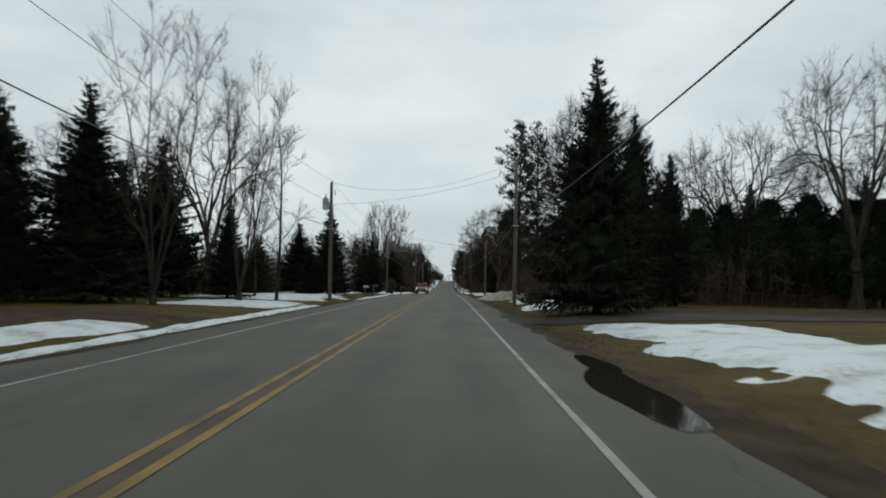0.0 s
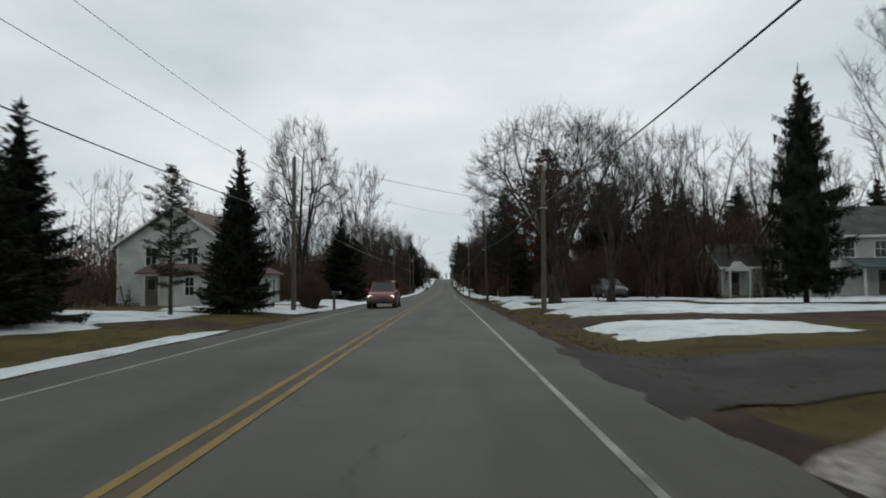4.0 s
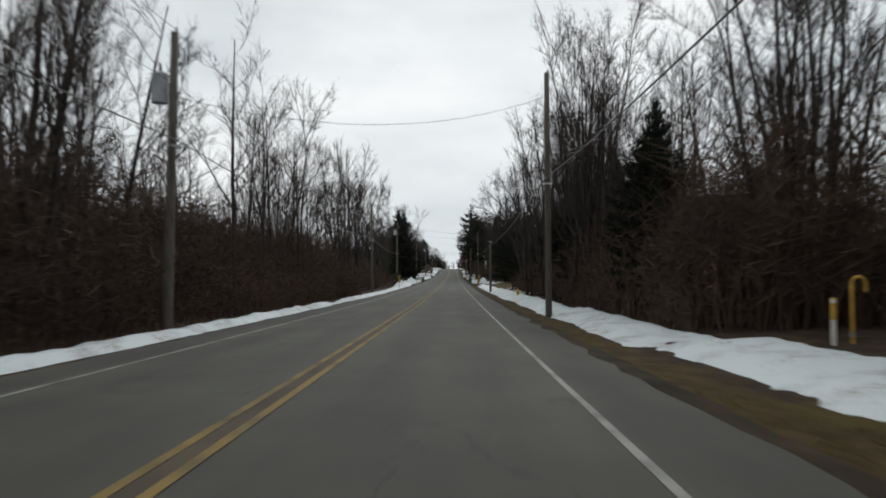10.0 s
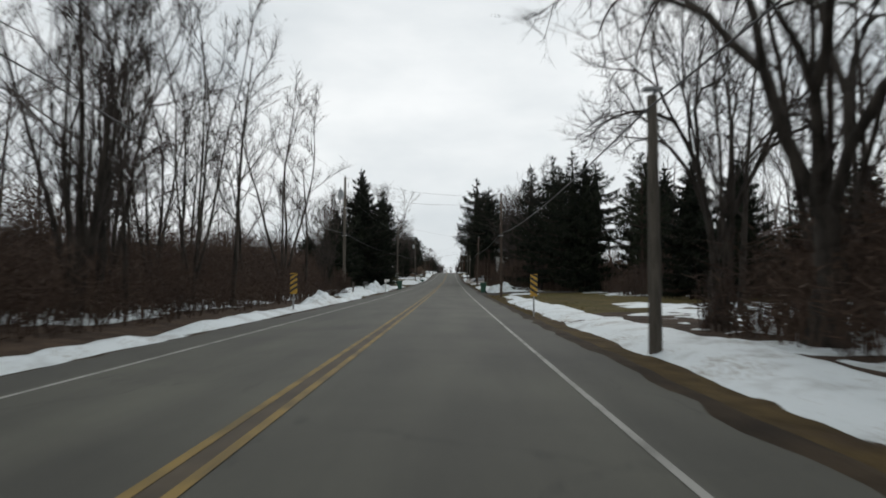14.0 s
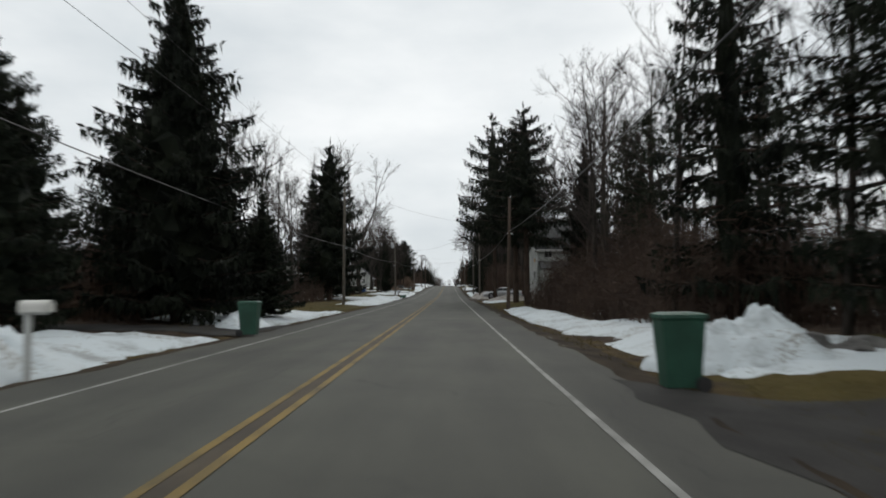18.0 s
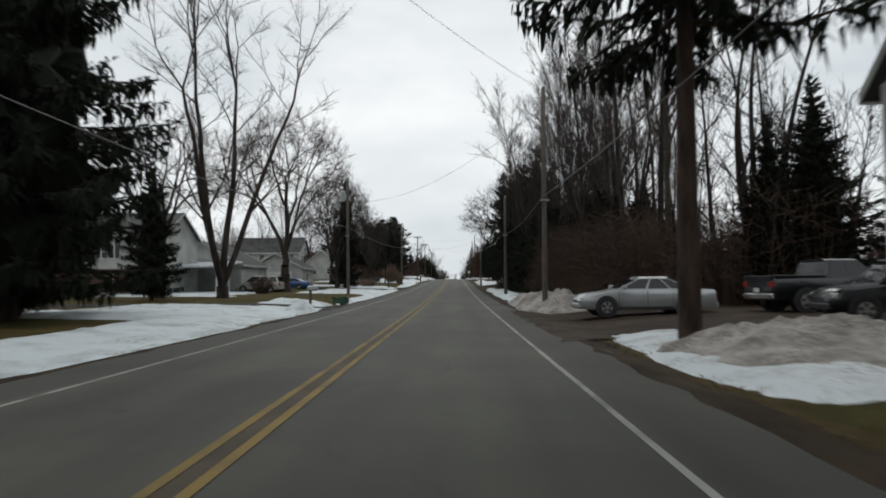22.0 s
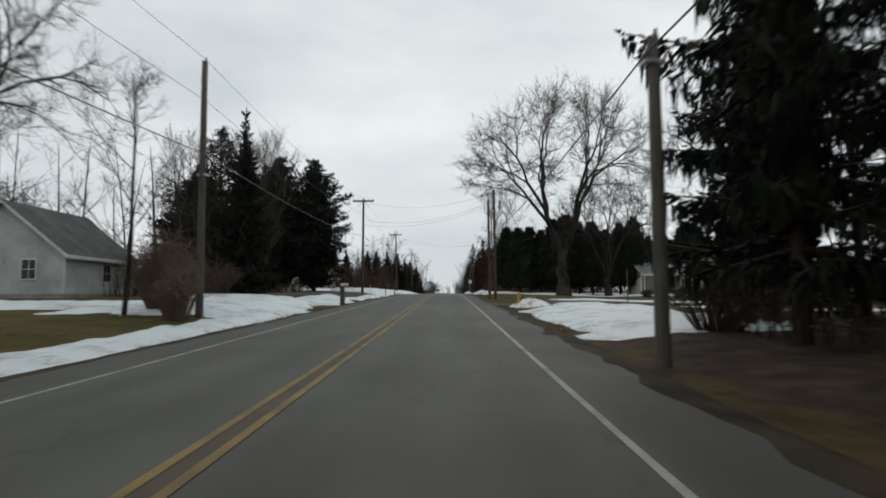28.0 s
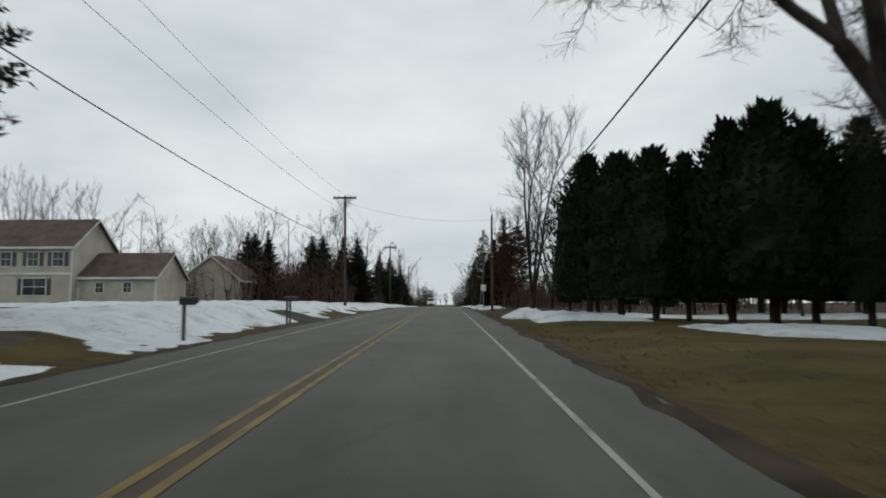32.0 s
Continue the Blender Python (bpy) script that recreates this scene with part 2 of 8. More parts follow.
soil(M_SNOW, 0.10, (0.16, 0.135, 0.10))
soil(M_SNOW_DIRTY, 0.23, (0.075, 0.058, 0.042))
M_GLASS = plain("dark_window_glass", (0.02, 0.023, 0.025), 0.06)
M_CARGLASS = plain("car_glass", (0.015, 0.017, 0.018), 0.04)
M_WATER = plain("meltwater", (0.02, 0.018, 0.014), 0.05)
M_CHROME = plain("chrome", (0.6, 0.6, 0.6), 0.15, 1.0)
M_ALLOY = plain("alloy_rim", (0.42, 0.42, 0.43), 0.3, 0.9)
M_LAMP = plain("headlamp_glass", (0.55, 0.56, 0.56), 0.1)
M_LAMP_ON = plain("lit_headlamp", (0.8, 0.8, 0.75), 0.1, 0.0, 1.1)
M_LAMP_RED = plain("tail_lamp", (0.22, 0.01, 0.01), 0.2)


def road_material():
    m = mat("old_asphalt", (0.033, 0.033, 0.025), (0.058, 0.058, 0.044), 0.35, 0.8, bump=0.25, fine=60, spread=(0.3, 0.7))
    n, k = m.node_tree.nodes, m.node_tree.links
    b = n["Principled BSDF"]
    src = b.inputs["Base Color"].links[0].from_socket
    co, sep = n.new("ShaderNodeTexCoord"), n.new("ShaderNodeSeparateXYZ")
    k.new(co.outputs["Object"], sep.inputs[0])
    # wheel tracks: polished a little darker along each lane
    ax = n.new("ShaderNodeMath"); ax.operation = "ABSOLUTE"; k.new(sep.outputs["X"], ax.inputs[0])
    sh = n.new("ShaderNodeMath"); sh.operation = "SUBTRACT"; k.new(ax.outputs[0], sh.inputs[0]); sh.inputs[1].default_value = 1.75
    a2 = n.new("ShaderNodeMath"); a2.operation = "ABSOLUTE"; k.new(sh.outputs[0], a2.inputs[0])
    s2 = n.new("ShaderNodeMath"); s2.operation = "SUBTRACT"; k.new(a2.outputs[0], s2.inputs[0]); s2.inputs[1].default_value = 0.8
    a3 = n.new("ShaderNodeMath"); a3.operation = "ABSOLUTE"; k.new(s2.outputs[0], a3.inputs[0])
    mr = n.new("ShaderNodeMapRange"); k.new(a3.outputs[0], mr.inputs["Value"])
    mr.inputs["From Min"].default_value, mr.inputs["From Max"].default_value = 0.0, 0.6
    mr.inputs["To Min"].default_value, mr.inputs["To Max"].default_value = 0.86, 1.05
    # long stains and damp patches
    mp, nz = n.new("ShaderNodeMapping"), n.new("ShaderNodeTexNoise")
    mp.inputs["Scale"].default_value = (1.1, 0.16, 1)
    k.new(co.outputs["Object"], mp.inputs[0]); k.new(mp.outputs[0], nz.inputs["Vector"])
    nz.inputs["Scale"].default_value, nz.inputs["Detail"].default_value = 1.0, 6.0
    m2 = n.new("ShaderNodeMapRange"); k.new(nz.outputs["Fac"], m2.inputs["Value"])
    m2.inputs["From Min"].default_value, m2.inputs["From Max"].default_value = 0.3, 0.62
    m2.inputs["To Min"].default_value, m2.inputs["To Max"].default_value = 0.70, 1.12
    # cracks
    vo = n.new("ShaderNodeTexVoronoi"); vo.feature = "DISTANCE_TO_EDGE"; vo.inputs["Scale"].default_value = 0.22
    wob = n.new("ShaderNodeTexNoise"); wob.inputs["Scale"].default_value = 1.3
    k.new(co.outputs["Object"], wob.inputs["Vector"])
    addv = n.new("ShaderNodeVectorMath"); addv.operation = "ADD"
    k.new(co.outputs["Object"], addv.inputs[0]); k.new(wob.outputs["Color"], addv.inputs[1]); k.new(addv.outputs[0], vo.inputs["Vector"])
    m3 = n.new("ShaderNodeMapRange"); k.new(vo.outputs["Distance"], m3.inputs["Value"])
    m3.inputs["From Min"].default_value, m3.inputs["From Max"].default_value = 0.0, 0.006
    m3.inputs["To Min"].default_value, m3.inputs["To Max"].default_value = 0.55, 1.0
    t1 = n.new("ShaderNodeMath"); t1.operation = "MULTIPLY"; k.new(mr.outputs[0], t1.inputs[0]); k.new(m2.outputs[0], t1.inputs[1])
    # the older strip of asphalt outside the edge lines
    m4 = n.new("ShaderNodeMapRange"); k.new(ax.outputs[0], m4.inputs["Value"])
    m4.inputs["From Min"].default_value, m4.inputs["From Max"].default_value = 3.50, 3.62
    m4.inputs["To Min"].default_value, m4.inputs["To Max"].default_value = 1.0, 0.74
    t0 = n.new("ShaderNodeMath"); t0.operation = "MULTIPLY"; k.new(mr.outputs[0], t0.inputs[0]); k.new(m4.outputs[0], t0.inputs[1])
    k.new(t0.outputs[0], t1.inputs[0])
    t2 = n.new("ShaderNodeMath"); t2.operation = "MULTIPLY"; k.new(t1.outputs[0], t2.inputs[0]); k.new(m3.outputs[0], t2.inputs[1])
    hsv = n.new("ShaderNodeHueSaturation"); k.new(src, hsv.inputs["Color"]); k.new(t2.outputs[0], hsv.inputs["Value"])
    k.new(hsv.outputs[0], b.inputs["Base Color"])
    return m


M_ROAD = road_material()


def ground_material():
    """Leaf litter in the woods, dead grass on the lawns and a gravelly verge, told apart by two attributes."""
    m = bpy.data.materials.new("winter_ground")
    m.use_nodes = True
    n, k = m.node_tree.nodes, m.node_tree.links
    b = n["Principled BSDF"]
    co = n.new("ShaderNodeTexCoord")

    def noise_ramp(scale, detail, c0, c1, p0=0.35, p1=0.65):
        z, r = n.new("ShaderNodeTexNoise"), n.new("ShaderNodeValToRGB")
        z.inputs["Scale"].default_value, z.inputs["Detail"].default_value = scale, detail
        z.inputs["Roughness"].default_value = 0.65
        k.new(co.outputs["Object"], z.inputs["Vector"])
        k.new(z.outputs["Fac"], r.inputs[0])
        r.color_ramp.elements[0].position, r.color_ramp.elements[0].color = p0, (*c0, 1)
        r.color_ramp.elements[1].position, r.color_ramp.elements[1].color = p1, (*c1, 1)
        return z, r

    z1, litter = noise_ramp(1.2, 9, (0.022, 0.015, 0.011), (0.066, 0.046, 0.032))
    z2, lawn = noise_ramp(0.45, 9, (0.040, 0.0305, 0.0085), (0.086, 0.066, 0.021))
    z3, verge = noise_ramp(1.6, 9, (0.036, 0.0245, 0.009), (0.080, 0.055, 0.022))
    zg, green = noise_ramp(0.16, 5, (1, 1, 1), (0.76, 0.90, 0.66), 0.46, 0.66)
    mg = n.new("ShaderNodeMix"); mg.data_type, mg.blend_type = "RGBA", "MULTIPLY"; mg.inputs["Factor"].default_value = 1.0
    k.new(lawn.outputs[0], mg.inputs["A"]); k.new(green.outputs[0], mg.inputs["B"])
    za = n.new("ShaderNodeTexNoise"); za.inputs["Scale"].default_value, za.inputs["Detail"].default_value = 0.9, 8
    k.new(co.outputs["Object"], za.inputs["Vector"])

    def mask(attr):
        a = n.new("ShaderNodeAttribute"); a.attribute_name = attr
        s = n.new("ShaderNodeMath"); s.operation = "MULTIPLY_ADD"; k.new(za.outputs["Fac"], s.inputs[0]); s.inputs[1].default_value = 0.9
        k.new(a.outputs["Fac"], s.inputs[2])
        r = n.new("ShaderNodeMapRange"); k.new(s.outputs[0], r.inputs["Value"])
        r.inputs["From Min"].default_value, r.inputs["From Max"].default_value = 0.85, 1.05
        return r.outputs[0]

    x1 = n.new("ShaderNodeMix"); x1.data_type = "RGBA"; k.new(mask("lawn"), x1.inputs["Factor"]); k.new(litter.outputs[0], x1.inputs["A"]); k.new(mg.outputs["Result"], x1.inputs["B"])
    x2 = n.new("ShaderNodeMix"); x2.data_type = "RGBA"; k.new(mask("verge"), x2.inputs["Factor"]); k.new(x1.outputs["Result"], x2.inputs["A"]); k.new(verge.outputs[0], x2.inputs["B"])
    k.new(x2.outputs["Result"], b.inputs["Base Color"])
    b.inputs["Roughness"].default_value = 0.95
    b.inputs["Specular IOR Level"].default_value = 0.12
    zb = n.new("ShaderNodeTexNoise"); zb.inputs["Scale"].default_value, zb.inputs["Detail"].default_value = 9.0, 8
    k.new(co.outputs["Object"], zb.inputs["Vector"])
    bp = n.new("ShaderNodeBump"); bp.inputs["Strength"].default_value, bp.inputs["Distance"].default_value = 0.8, 0.06
    k.new(zb.outputs["Fac"], bp.inputs["Height"]); k.new(bp.outputs[0], b.inputs["Normal"])
    return m


M_GROUND = ground_material()

# ---- shape of the land ----
PROFILE = [(-60, 0.3), (0, 0), (50, -0.15), (100, -0.7), (166, -1.8), (201, -2.2), (250, -2.5), (300, -2.5), (357, -2.3), (400, -1.7), (434, -0.9), (460, -0.25), (497, 0.35), (550, 0.85), (600, 0.9), (690, 0.5), (800, 0), (1000, 0)]
_py = np.arange(-60, 1001, 2.0)
_pz = np.interp(_py, [p[0] for p in PROFILE], [p[1] for p in PROFILE])
_hk = np.hanning(41) / np.hanning(41).sum()
_pz = np.convolve(np.pad(_pz, 20, mode="edge"), _hk, "valid")


def rz(y):
    return float(np.interp(y, _py, _pz))


def crown(x):
    return -0.02 * abs(x)


def gz(x, y):
    """Height of the ground at a place."""
    a = abs(x)
    if a < 5.2:
        off = -0.02 * a - (0.05 * max(0.0, (a - 4.6) / 0.6))
    else:
        off = float(np.interp(a, [5.2, 6.2, 8.0, 12, 40, 90, 400], [-0.154, -0.2, -0.03, 0.08, 0.2, 0.5, 2.0]))
        off += 0.10 * noise.noise((x * 0.13, y * 0.13, 1.0)) * min(1.0, (a - 5.2) / 3)
    if x < -5.2:
        off += float(np.interp(y, [425, 445, 560, 620], [0, 0.42, 0.42, 0])) * min(1.0, (a - 5.2) / 2.5)
    elif x > 8.0:
        off -= float(np.interp(y, [425, 442, 520, 560], [0, 0.42, 0.42, 0])) * min(1.0, (a - 8.0) / 12)
    return rz(y) + off


# ---- mesh helpers ----
def mesh_from(name, verts, faces, *mats, smooth=False):
    me = bpy.data.meshes.new(name)
    me.from_pydata([tuple(v) for v in verts], [], faces)
    for m in mats:
        me.materials.append(m)
    if smooth:
        me.polygons.foreach_set("use_smooth", [True] * len(me.polygons))
    me.update()
    return me


def place_mesh(name, me, parent=None, at=(0, 0, 0), turn=0.0, label=""):
    ob = new(name, me)
    ob.parent = parent
    ob.location = at
    ob.rotation_euler = (0, 0, radians(turn))
    if label:
        ob["label"] = label
    return ob


def part(name, bm, material, parent, label="", smooth=False):
    me = bpy.data.meshes.new(name)
    bm.to_mesh(me)
    bm.free()
    for m in material if isinstance(material, (list, tuple)) else [material]:
        me.materials.append(m)
    if smooth:
        me.polygons.foreach_set("use_smooth", [True] * len(me.polygons))
        if smooth != True:
            me.set_sharp_from_angle(angle=smooth)
    ob = new(name, me)
    ob.parent = parent
    if label:
        ob["label"] = label
    return ob


def root(name, x, y, z=None, turn=0.0, label="", category="", group=""):
    ob = new(name)
    ob.empty_display_size = 0.2
    ob.location = (x, y, gz(x, y) if z is None else z)
    ob.rotation_euler = (0, 0, radians(turn))
    return tagged(ob, label, category, group)


def bm_box(bm, x0, x1, y0, y1, z0, z1, bevel=0.0, mi=0):
    r = bmesh.ops.create_cube(bm, size=1.0, matrix=Matrix.LocRotScale(((x0 + x1) / 2, (y0 + y1) / 2, (z0 + z1) / 2), None, (x1 - x0, y1 - y0, z1 - z0)))
    if bevel:
        es = {e for v in r["verts"] for e in v.link_edges}
        r = bmesh.ops.bevel(bm, geom=list(es), offset=bevel, segments=1, affect="EDGES", profile=0.5)
        for f in r["faces"]:
            f.material_index = mi
    return bm


def box(x0, x1, y0, y1, z0, z1, bevel=0.0):
    return bm_box(bmesh.new(), x0, x1, y0, y1, z0, z1, bevel)


def cyl(r0, r1, z0, z1, n=10, at=(0, 0), axis="z", bm=None):
    bm = bm or bmesh.new()
    h = z1 - z0
    if axis == "z":
        m = Matrix.Translation((at[0], at[1], (z0 + z1) / 2))
    elif axis == "x":
        m = Matrix.Translation(((z0 + z1) / 2, at[0], at[1])) @ Matrix.Rotation(radians(90), 4, "Y")
    else:
        m = Matrix.Translation((at[0], (z0 + z1) / 2, at[1])) @ Matrix.Rotation(radians(-90), 4, "X")
    bmesh.ops.create_cone(bm, cap_ends=True, segments=n, radius1=r0, radius2=r1, depth=h, matrix=m)
    return bm


def prism(profile, y0, y1, axis="y"):
    """A solid of the given outline, drawn out along an axis. For y the outline is in x and z, for x in y and z."""
    bm = bmesh.new()
    put = (lambda a, b, c: (a, c, b)) if axis == "y" else (lambda a, b, c: (c, a, b))
    lo = [bm.verts.new(put(a, b, y0)) for a, b in profile]
    hi = [bm.verts.new(put(a, b, y1)) for a, b in profile]
    bm.faces.new(lo)
    bm.faces.new(hi[::-1])
    for i in range(len(lo)):
        j = (i + 1) % len(lo)
        bm.faces.new((lo[i], hi[i], hi[j], lo[j]))
    bmesh.ops.recalc_face_normals(bm, faces=bm.faces)
    return bm


class Buf:
    """Gathers tubes and blades for one mesh."""

    def __init__(self):
        self.v, self.f = [], []

    def tube(self, pts, rad, n):
        base = len(self.v)
        for i, p in enumerate(pts):
            d = (pts[min(i + 1, len(pts) - 1)] - pts[max(i - 1, 0)])
            d = d / (math.sqrt(d @ d) + 1e-9)
            u = np.cross(d, (0.31, 0.95, 0.02) if abs(d[2]) > 0.8 else (0.05, 0.1, 0.99))
            u = u / (math.sqrt(u @ u) + 1e-9)
            w = np.cross(d, u)
            for k in range(n):
                a = 2 * math.pi * k / n
                self.v.append(p + (u * math.cos(a) + w * math.sin(a)) * rad[i])
        for i in range(len(pts) - 1):
            for k in range(n):
                a, b = base + i * n + k, base + i * n + (k + 1) % n
                self.f.append((a, b, b + n, a + n))

    def spike(self, p, q, r):
        """A thin three-sided twig."""
        base = len(self.v)
        d = q - p
        u = np.cross(d, (0.3, 0.2, 0.93))
        u = u / (math.sqrt(u @ u) + 1e-9) * r
        w = np.cross(d / (math.sqrt(d @ d) + 1e-9), u)
        self.v += [p + u, p - 0.5 * u + 0.87 * w, p - 0.5 * u - 0.87 * w, q]
        self.f += [(base, base + 1, base + 3), (base + 1, base + 2, base + 3), (base + 2, base, base + 3)]

    def twig(self, p, q, r, side):
        """The finest twigs: one slender sliver each."""
        base = len(self.v)
        u = np.cross(q - p, side)
        u = u / (math.sqrt(u @ u) + 1e-9) * r
        self.v += [p + u, p - u, q]
        self.f.append((base, base + 1, base + 2))

    def blade(self, p, d, w, bend=0.25):
        """A foliage spray: a pointed leaf-shaped strip from p along d, w wide, its tip bent down."""
        base = len(self.v)
        self.v += [p, p + d * 0.45 + w * 0.5, p + d + np.array((0, 0, -bend * math.sqrt(d @ d))), p + d * 0.45 - w * 0.5]
        self.f.append((base, base + 1, base + 2, base + 3))

    def tuft(self, p, d, w):
        """One slim needle spray: a triangle, widest a third of the way out."""
        base = len(self.v)
        self.v += [p + d * 0.25 - w * 0.5, p + d * 0.35 + w * 0.5, p + d]
        self.f.append((base, base + 1, base + 2))

    def mesh(self, name, *mats, smooth=False):
        return mesh_from(name, self.v, self.f, *mats, smooth=smooth)


# ---- ground, road and its markings ----
LAWNS = [  # side, from y, to y, from |x|, to |x|
    (1, -60, 30, 5.5, 60), (1, 36, 78, 5.2, 30), (1, 84, 150, 5.2, 17), (1, 100, 150, 5.2, 40), (1, 226, 276, 6.0, 45), (1, 312, 340, 4.9, 30), (1, 428, 520, 4.8, 45),
    (-1, -60, 20, 5.0, 9), (-1, 24, 80, 5.0, 30), (-1, 84, 130, 5.0, 26), (-1, 250, 262, 5, 9), (-1, 292, 330, 5.0, 32), (-1, 334, 400, 5.0, 45), (-1, 402, 440, 5.0, 36), (-1, 440, 640, 5.0, 60)]


def lawn_at(x, y):
    s, a, best = (1 if x > 0 else -1), abs(x), 0.0
    for sd, y0, y1, x0, x1 in LAWNS:
        if sd == s:
            e = min(y - y0, y1 - y, (a - x0) * 1.5, x1 - a)
            best = max(best, min(1.0, max(0.0, 0.5 + e / 4)))
    return best


def build_ground():
    xs = [4.4, 4.9, 5.2, 5.7, 6.2, 7, 8, 9, 10, 11.5, 13, 15, 17, 20, 24, 28, 34, 42, 55, 75, 110, 170, 300, 600, 1500]
    xs = [-x for x in xs[::-1]] + xs
    ys = list(np.arange(-90, -20, 10.0)) + list(np.arange(-20, 640, 1.6)) + list(np.arange(640, 1000, 12.0)) + [1100, 1400, 2000, 3000, 4500]
    verts, faces, lawn, verge = [], [], [], []
    for y in ys:
        for x in xs:
            z = gz(x, min(y, 999)) if abs(x) > 4.5 else rz(y) - 0.14
            verts.append((x, y, z))
            lawn.append(lawn_at(x, y))
            verge.append(float(np.interp(abs(x), [4.4, 5.6, 7.4], [0.75, 0.62, 0.0])))
    n = len(xs)
    for j in range(len(ys) - 1):
        for i in range(n - 1):
            a = j * n + i
            faces.append((a, a + 1, a + 1 + n, a + n))
    me = mesh_from("ground", verts, faces, M_GROUND, smooth=True)
    for nm, vals in (("lawn", lawn), ("verge", verge)):
        at = me.attributes.new(nm, "FLOAT", "POINT")
        at.data.foreach_set("value", vals)
    tagged(new("ground", me), "dead winter grass and brown leaf litter beside the road", "ground", kind="structure")


def strip(name, xa, xb, y0, y1, step, lift, material, label, wob=0.0, seed=0.0, n=1):
    """A band along the road between two offsets from its middle, following the crown."""
    verts, faces = [], []
    ys = np.arange(y0, y1 + step * 0.5, step)
    for y in ys:
        wa = wob * noise.noise((y * 0.35, seed, 0.0)) + wob * 0.6 * noise.noise((y * 1.7, seed, 4.0))
        wb = wob * noise.noise((y * 0.35, seed, 9.0)) + wob * 0.6 * noise.noise((y * 1.7, seed, 7.0))
        for i in range(n + 1):
            x = (xa + wa) + (xb + wb - xa - wa) * i / n
            verts.append((x, y, rz(y) + crown(x) + lift))
    for j in range(len(ys) - 1):
        for i in range(n):
            a = j * (n + 1) + i
            faces.append((a, a + 1, a + n + 2, a + n + 1))
    return tagged(new(name, mesh_from(name, verts, faces, material)), label, name.replace("_", " "), kind="structure")


build_ground()
strip("road", -4.75, 4.80, -80, 990, 1.0, 0.0, M_ROAD, "grey worn two-lane asphalt road with cracks", 0.12, 1.0, 8)


def shoulder(side, y0, y1, width, seed):
    """A strip of bare wet gravel beside the asphalt, with a ragged outer rim."""
    verts, faces, n = [], [], 5
    ys = np.arange(y0, y1 + 0.4, 0.8)
    for y in ys:
        out = 4.70 + width * (1 + 0.5 * noise.noise((y * 0.10, seed, 0.0)) + 0.35 * noise.noise((y * 0.55, seed, 3.0)) + 0.2 * noise.noise((y * 1.9, seed, 5.0)))
        for i in range(n + 1):
            inner = 4.60 + 0.22 * noise.noise((y * 0.7, seed, 8.0)) + 0.1 * noise.noise((y * 2.3, seed, 9.0))
            x = side * (inner + (out - inner) * (i / n) ** 1.3)
            verts.append((x, y, max(gz(x, y) + (0.010 if i < n else -0.02), rz(y) + crown(x) + 0.004 if abs(x) < 4.95 else -99.0) - (0.012 if i == 0 else 0.0)))
    for j in range(len(ys) - 1):
        for i in range(n):
            a = j * (n + 1) + i
            q = (a, a + 1, a + n + 2, a + n + 1)
            faces.append(q if side > 0 else q[::-1])
    tagged(new("gravel_shoulder", mesh_from("gravel_shoulder", verts, faces, M_GRAVEL, smooth=True)), "bare brown wet gravel between asphalt and grass", "road shoulder", kind="structure")


for k, (sd, y0, y1, w) in enumerate([(1, -20, 70, 1.0), (1, 70, 160, 0.45), (1, 160, 262, 0.5), (1, 262, 352, 0.9), (1, 352, 425, 0.7), (1, 425, 560, 0.5), (-1, -20, 140, 0.7), (-1, 140, 300, 0.45), (-1, 300, 420, 0.7), (-1, 420, 560, 0.6)]):
    shoulder(sd, y0, y1, w, 3.1 * k)
strip("centre_line_stain", -0.15, 0.15, -80, 990, 2.0, 0.004, M_STAIN, "stained worn strip under the double yellow line", 0.05, 2.0)
for xa, nm in ((-0.19, "yellow_line"), (0.08, "yellow_line")):
    strip(nm, xa, xa + 0.10, -80, 990, 2.0, 0.008, M_YELLOW, "worn yellow painted centre line", 0.008, 3.0 + xa)
for xa in (-3.40, 3.40):
    strip("white_edge_line", xa, xa + 0.085, -80, 990, 2.0, 0.006, M_WHITE_LINE, "worn white painted edge line", 0.01, 5.0 + xa)


def driveway(x0, x1, y0, y1, material, label, flare=1.6, seed=0.0):
    """A drive from the road's edge, wider at its mouth, laid on the ground."""
    verts, faces = [], []
    nx, ny = max(8, int(abs(x1 - x0) / 0.35)), 14
    for i in range(nx + 1):
        x = x0 + (x1 - x0) * i / nx
        f = flare * max(0.0, 1 - abs(x - x0) / 3.0) ** 2
        for j in range(ny + 1):
            y = (y0 - f) + (y1 - y0 + 2 * f) * j / ny
            if j in (0, ny):
                y += 0.35 * noise.noise((x * 0.7, y * 0.7, seed))
            px = x
            if i == 0:
                px += (0.35 * noise.noise((y * 0.8, seed, 3.0)) - 0.1) * (1 if x0 > 0 else -1)
            t = min(1.0, max(0.0, (abs(px) - 4.5) / 1.5))
            z = (1 - t) * (rz(y) + crown(px) + 0.006) + t * (gz(px, y) + 0.025)
            verts.append((px, y, max(z, gz(px, y) + 0.006) if abs(px) > 4.75 else z))
    for i in range(nx):
        for j in range(ny):
            a = i * (ny + 1) + j
            q = (a, a + 1, a + ny + 2, a + ny + 1)
            faces.append(q if x1 < x0 else q[::-1])
    tagged(new("driveway", mesh_from("driveway", verts, faces, material, smooth=True)), label, "driveway", kind="structure")


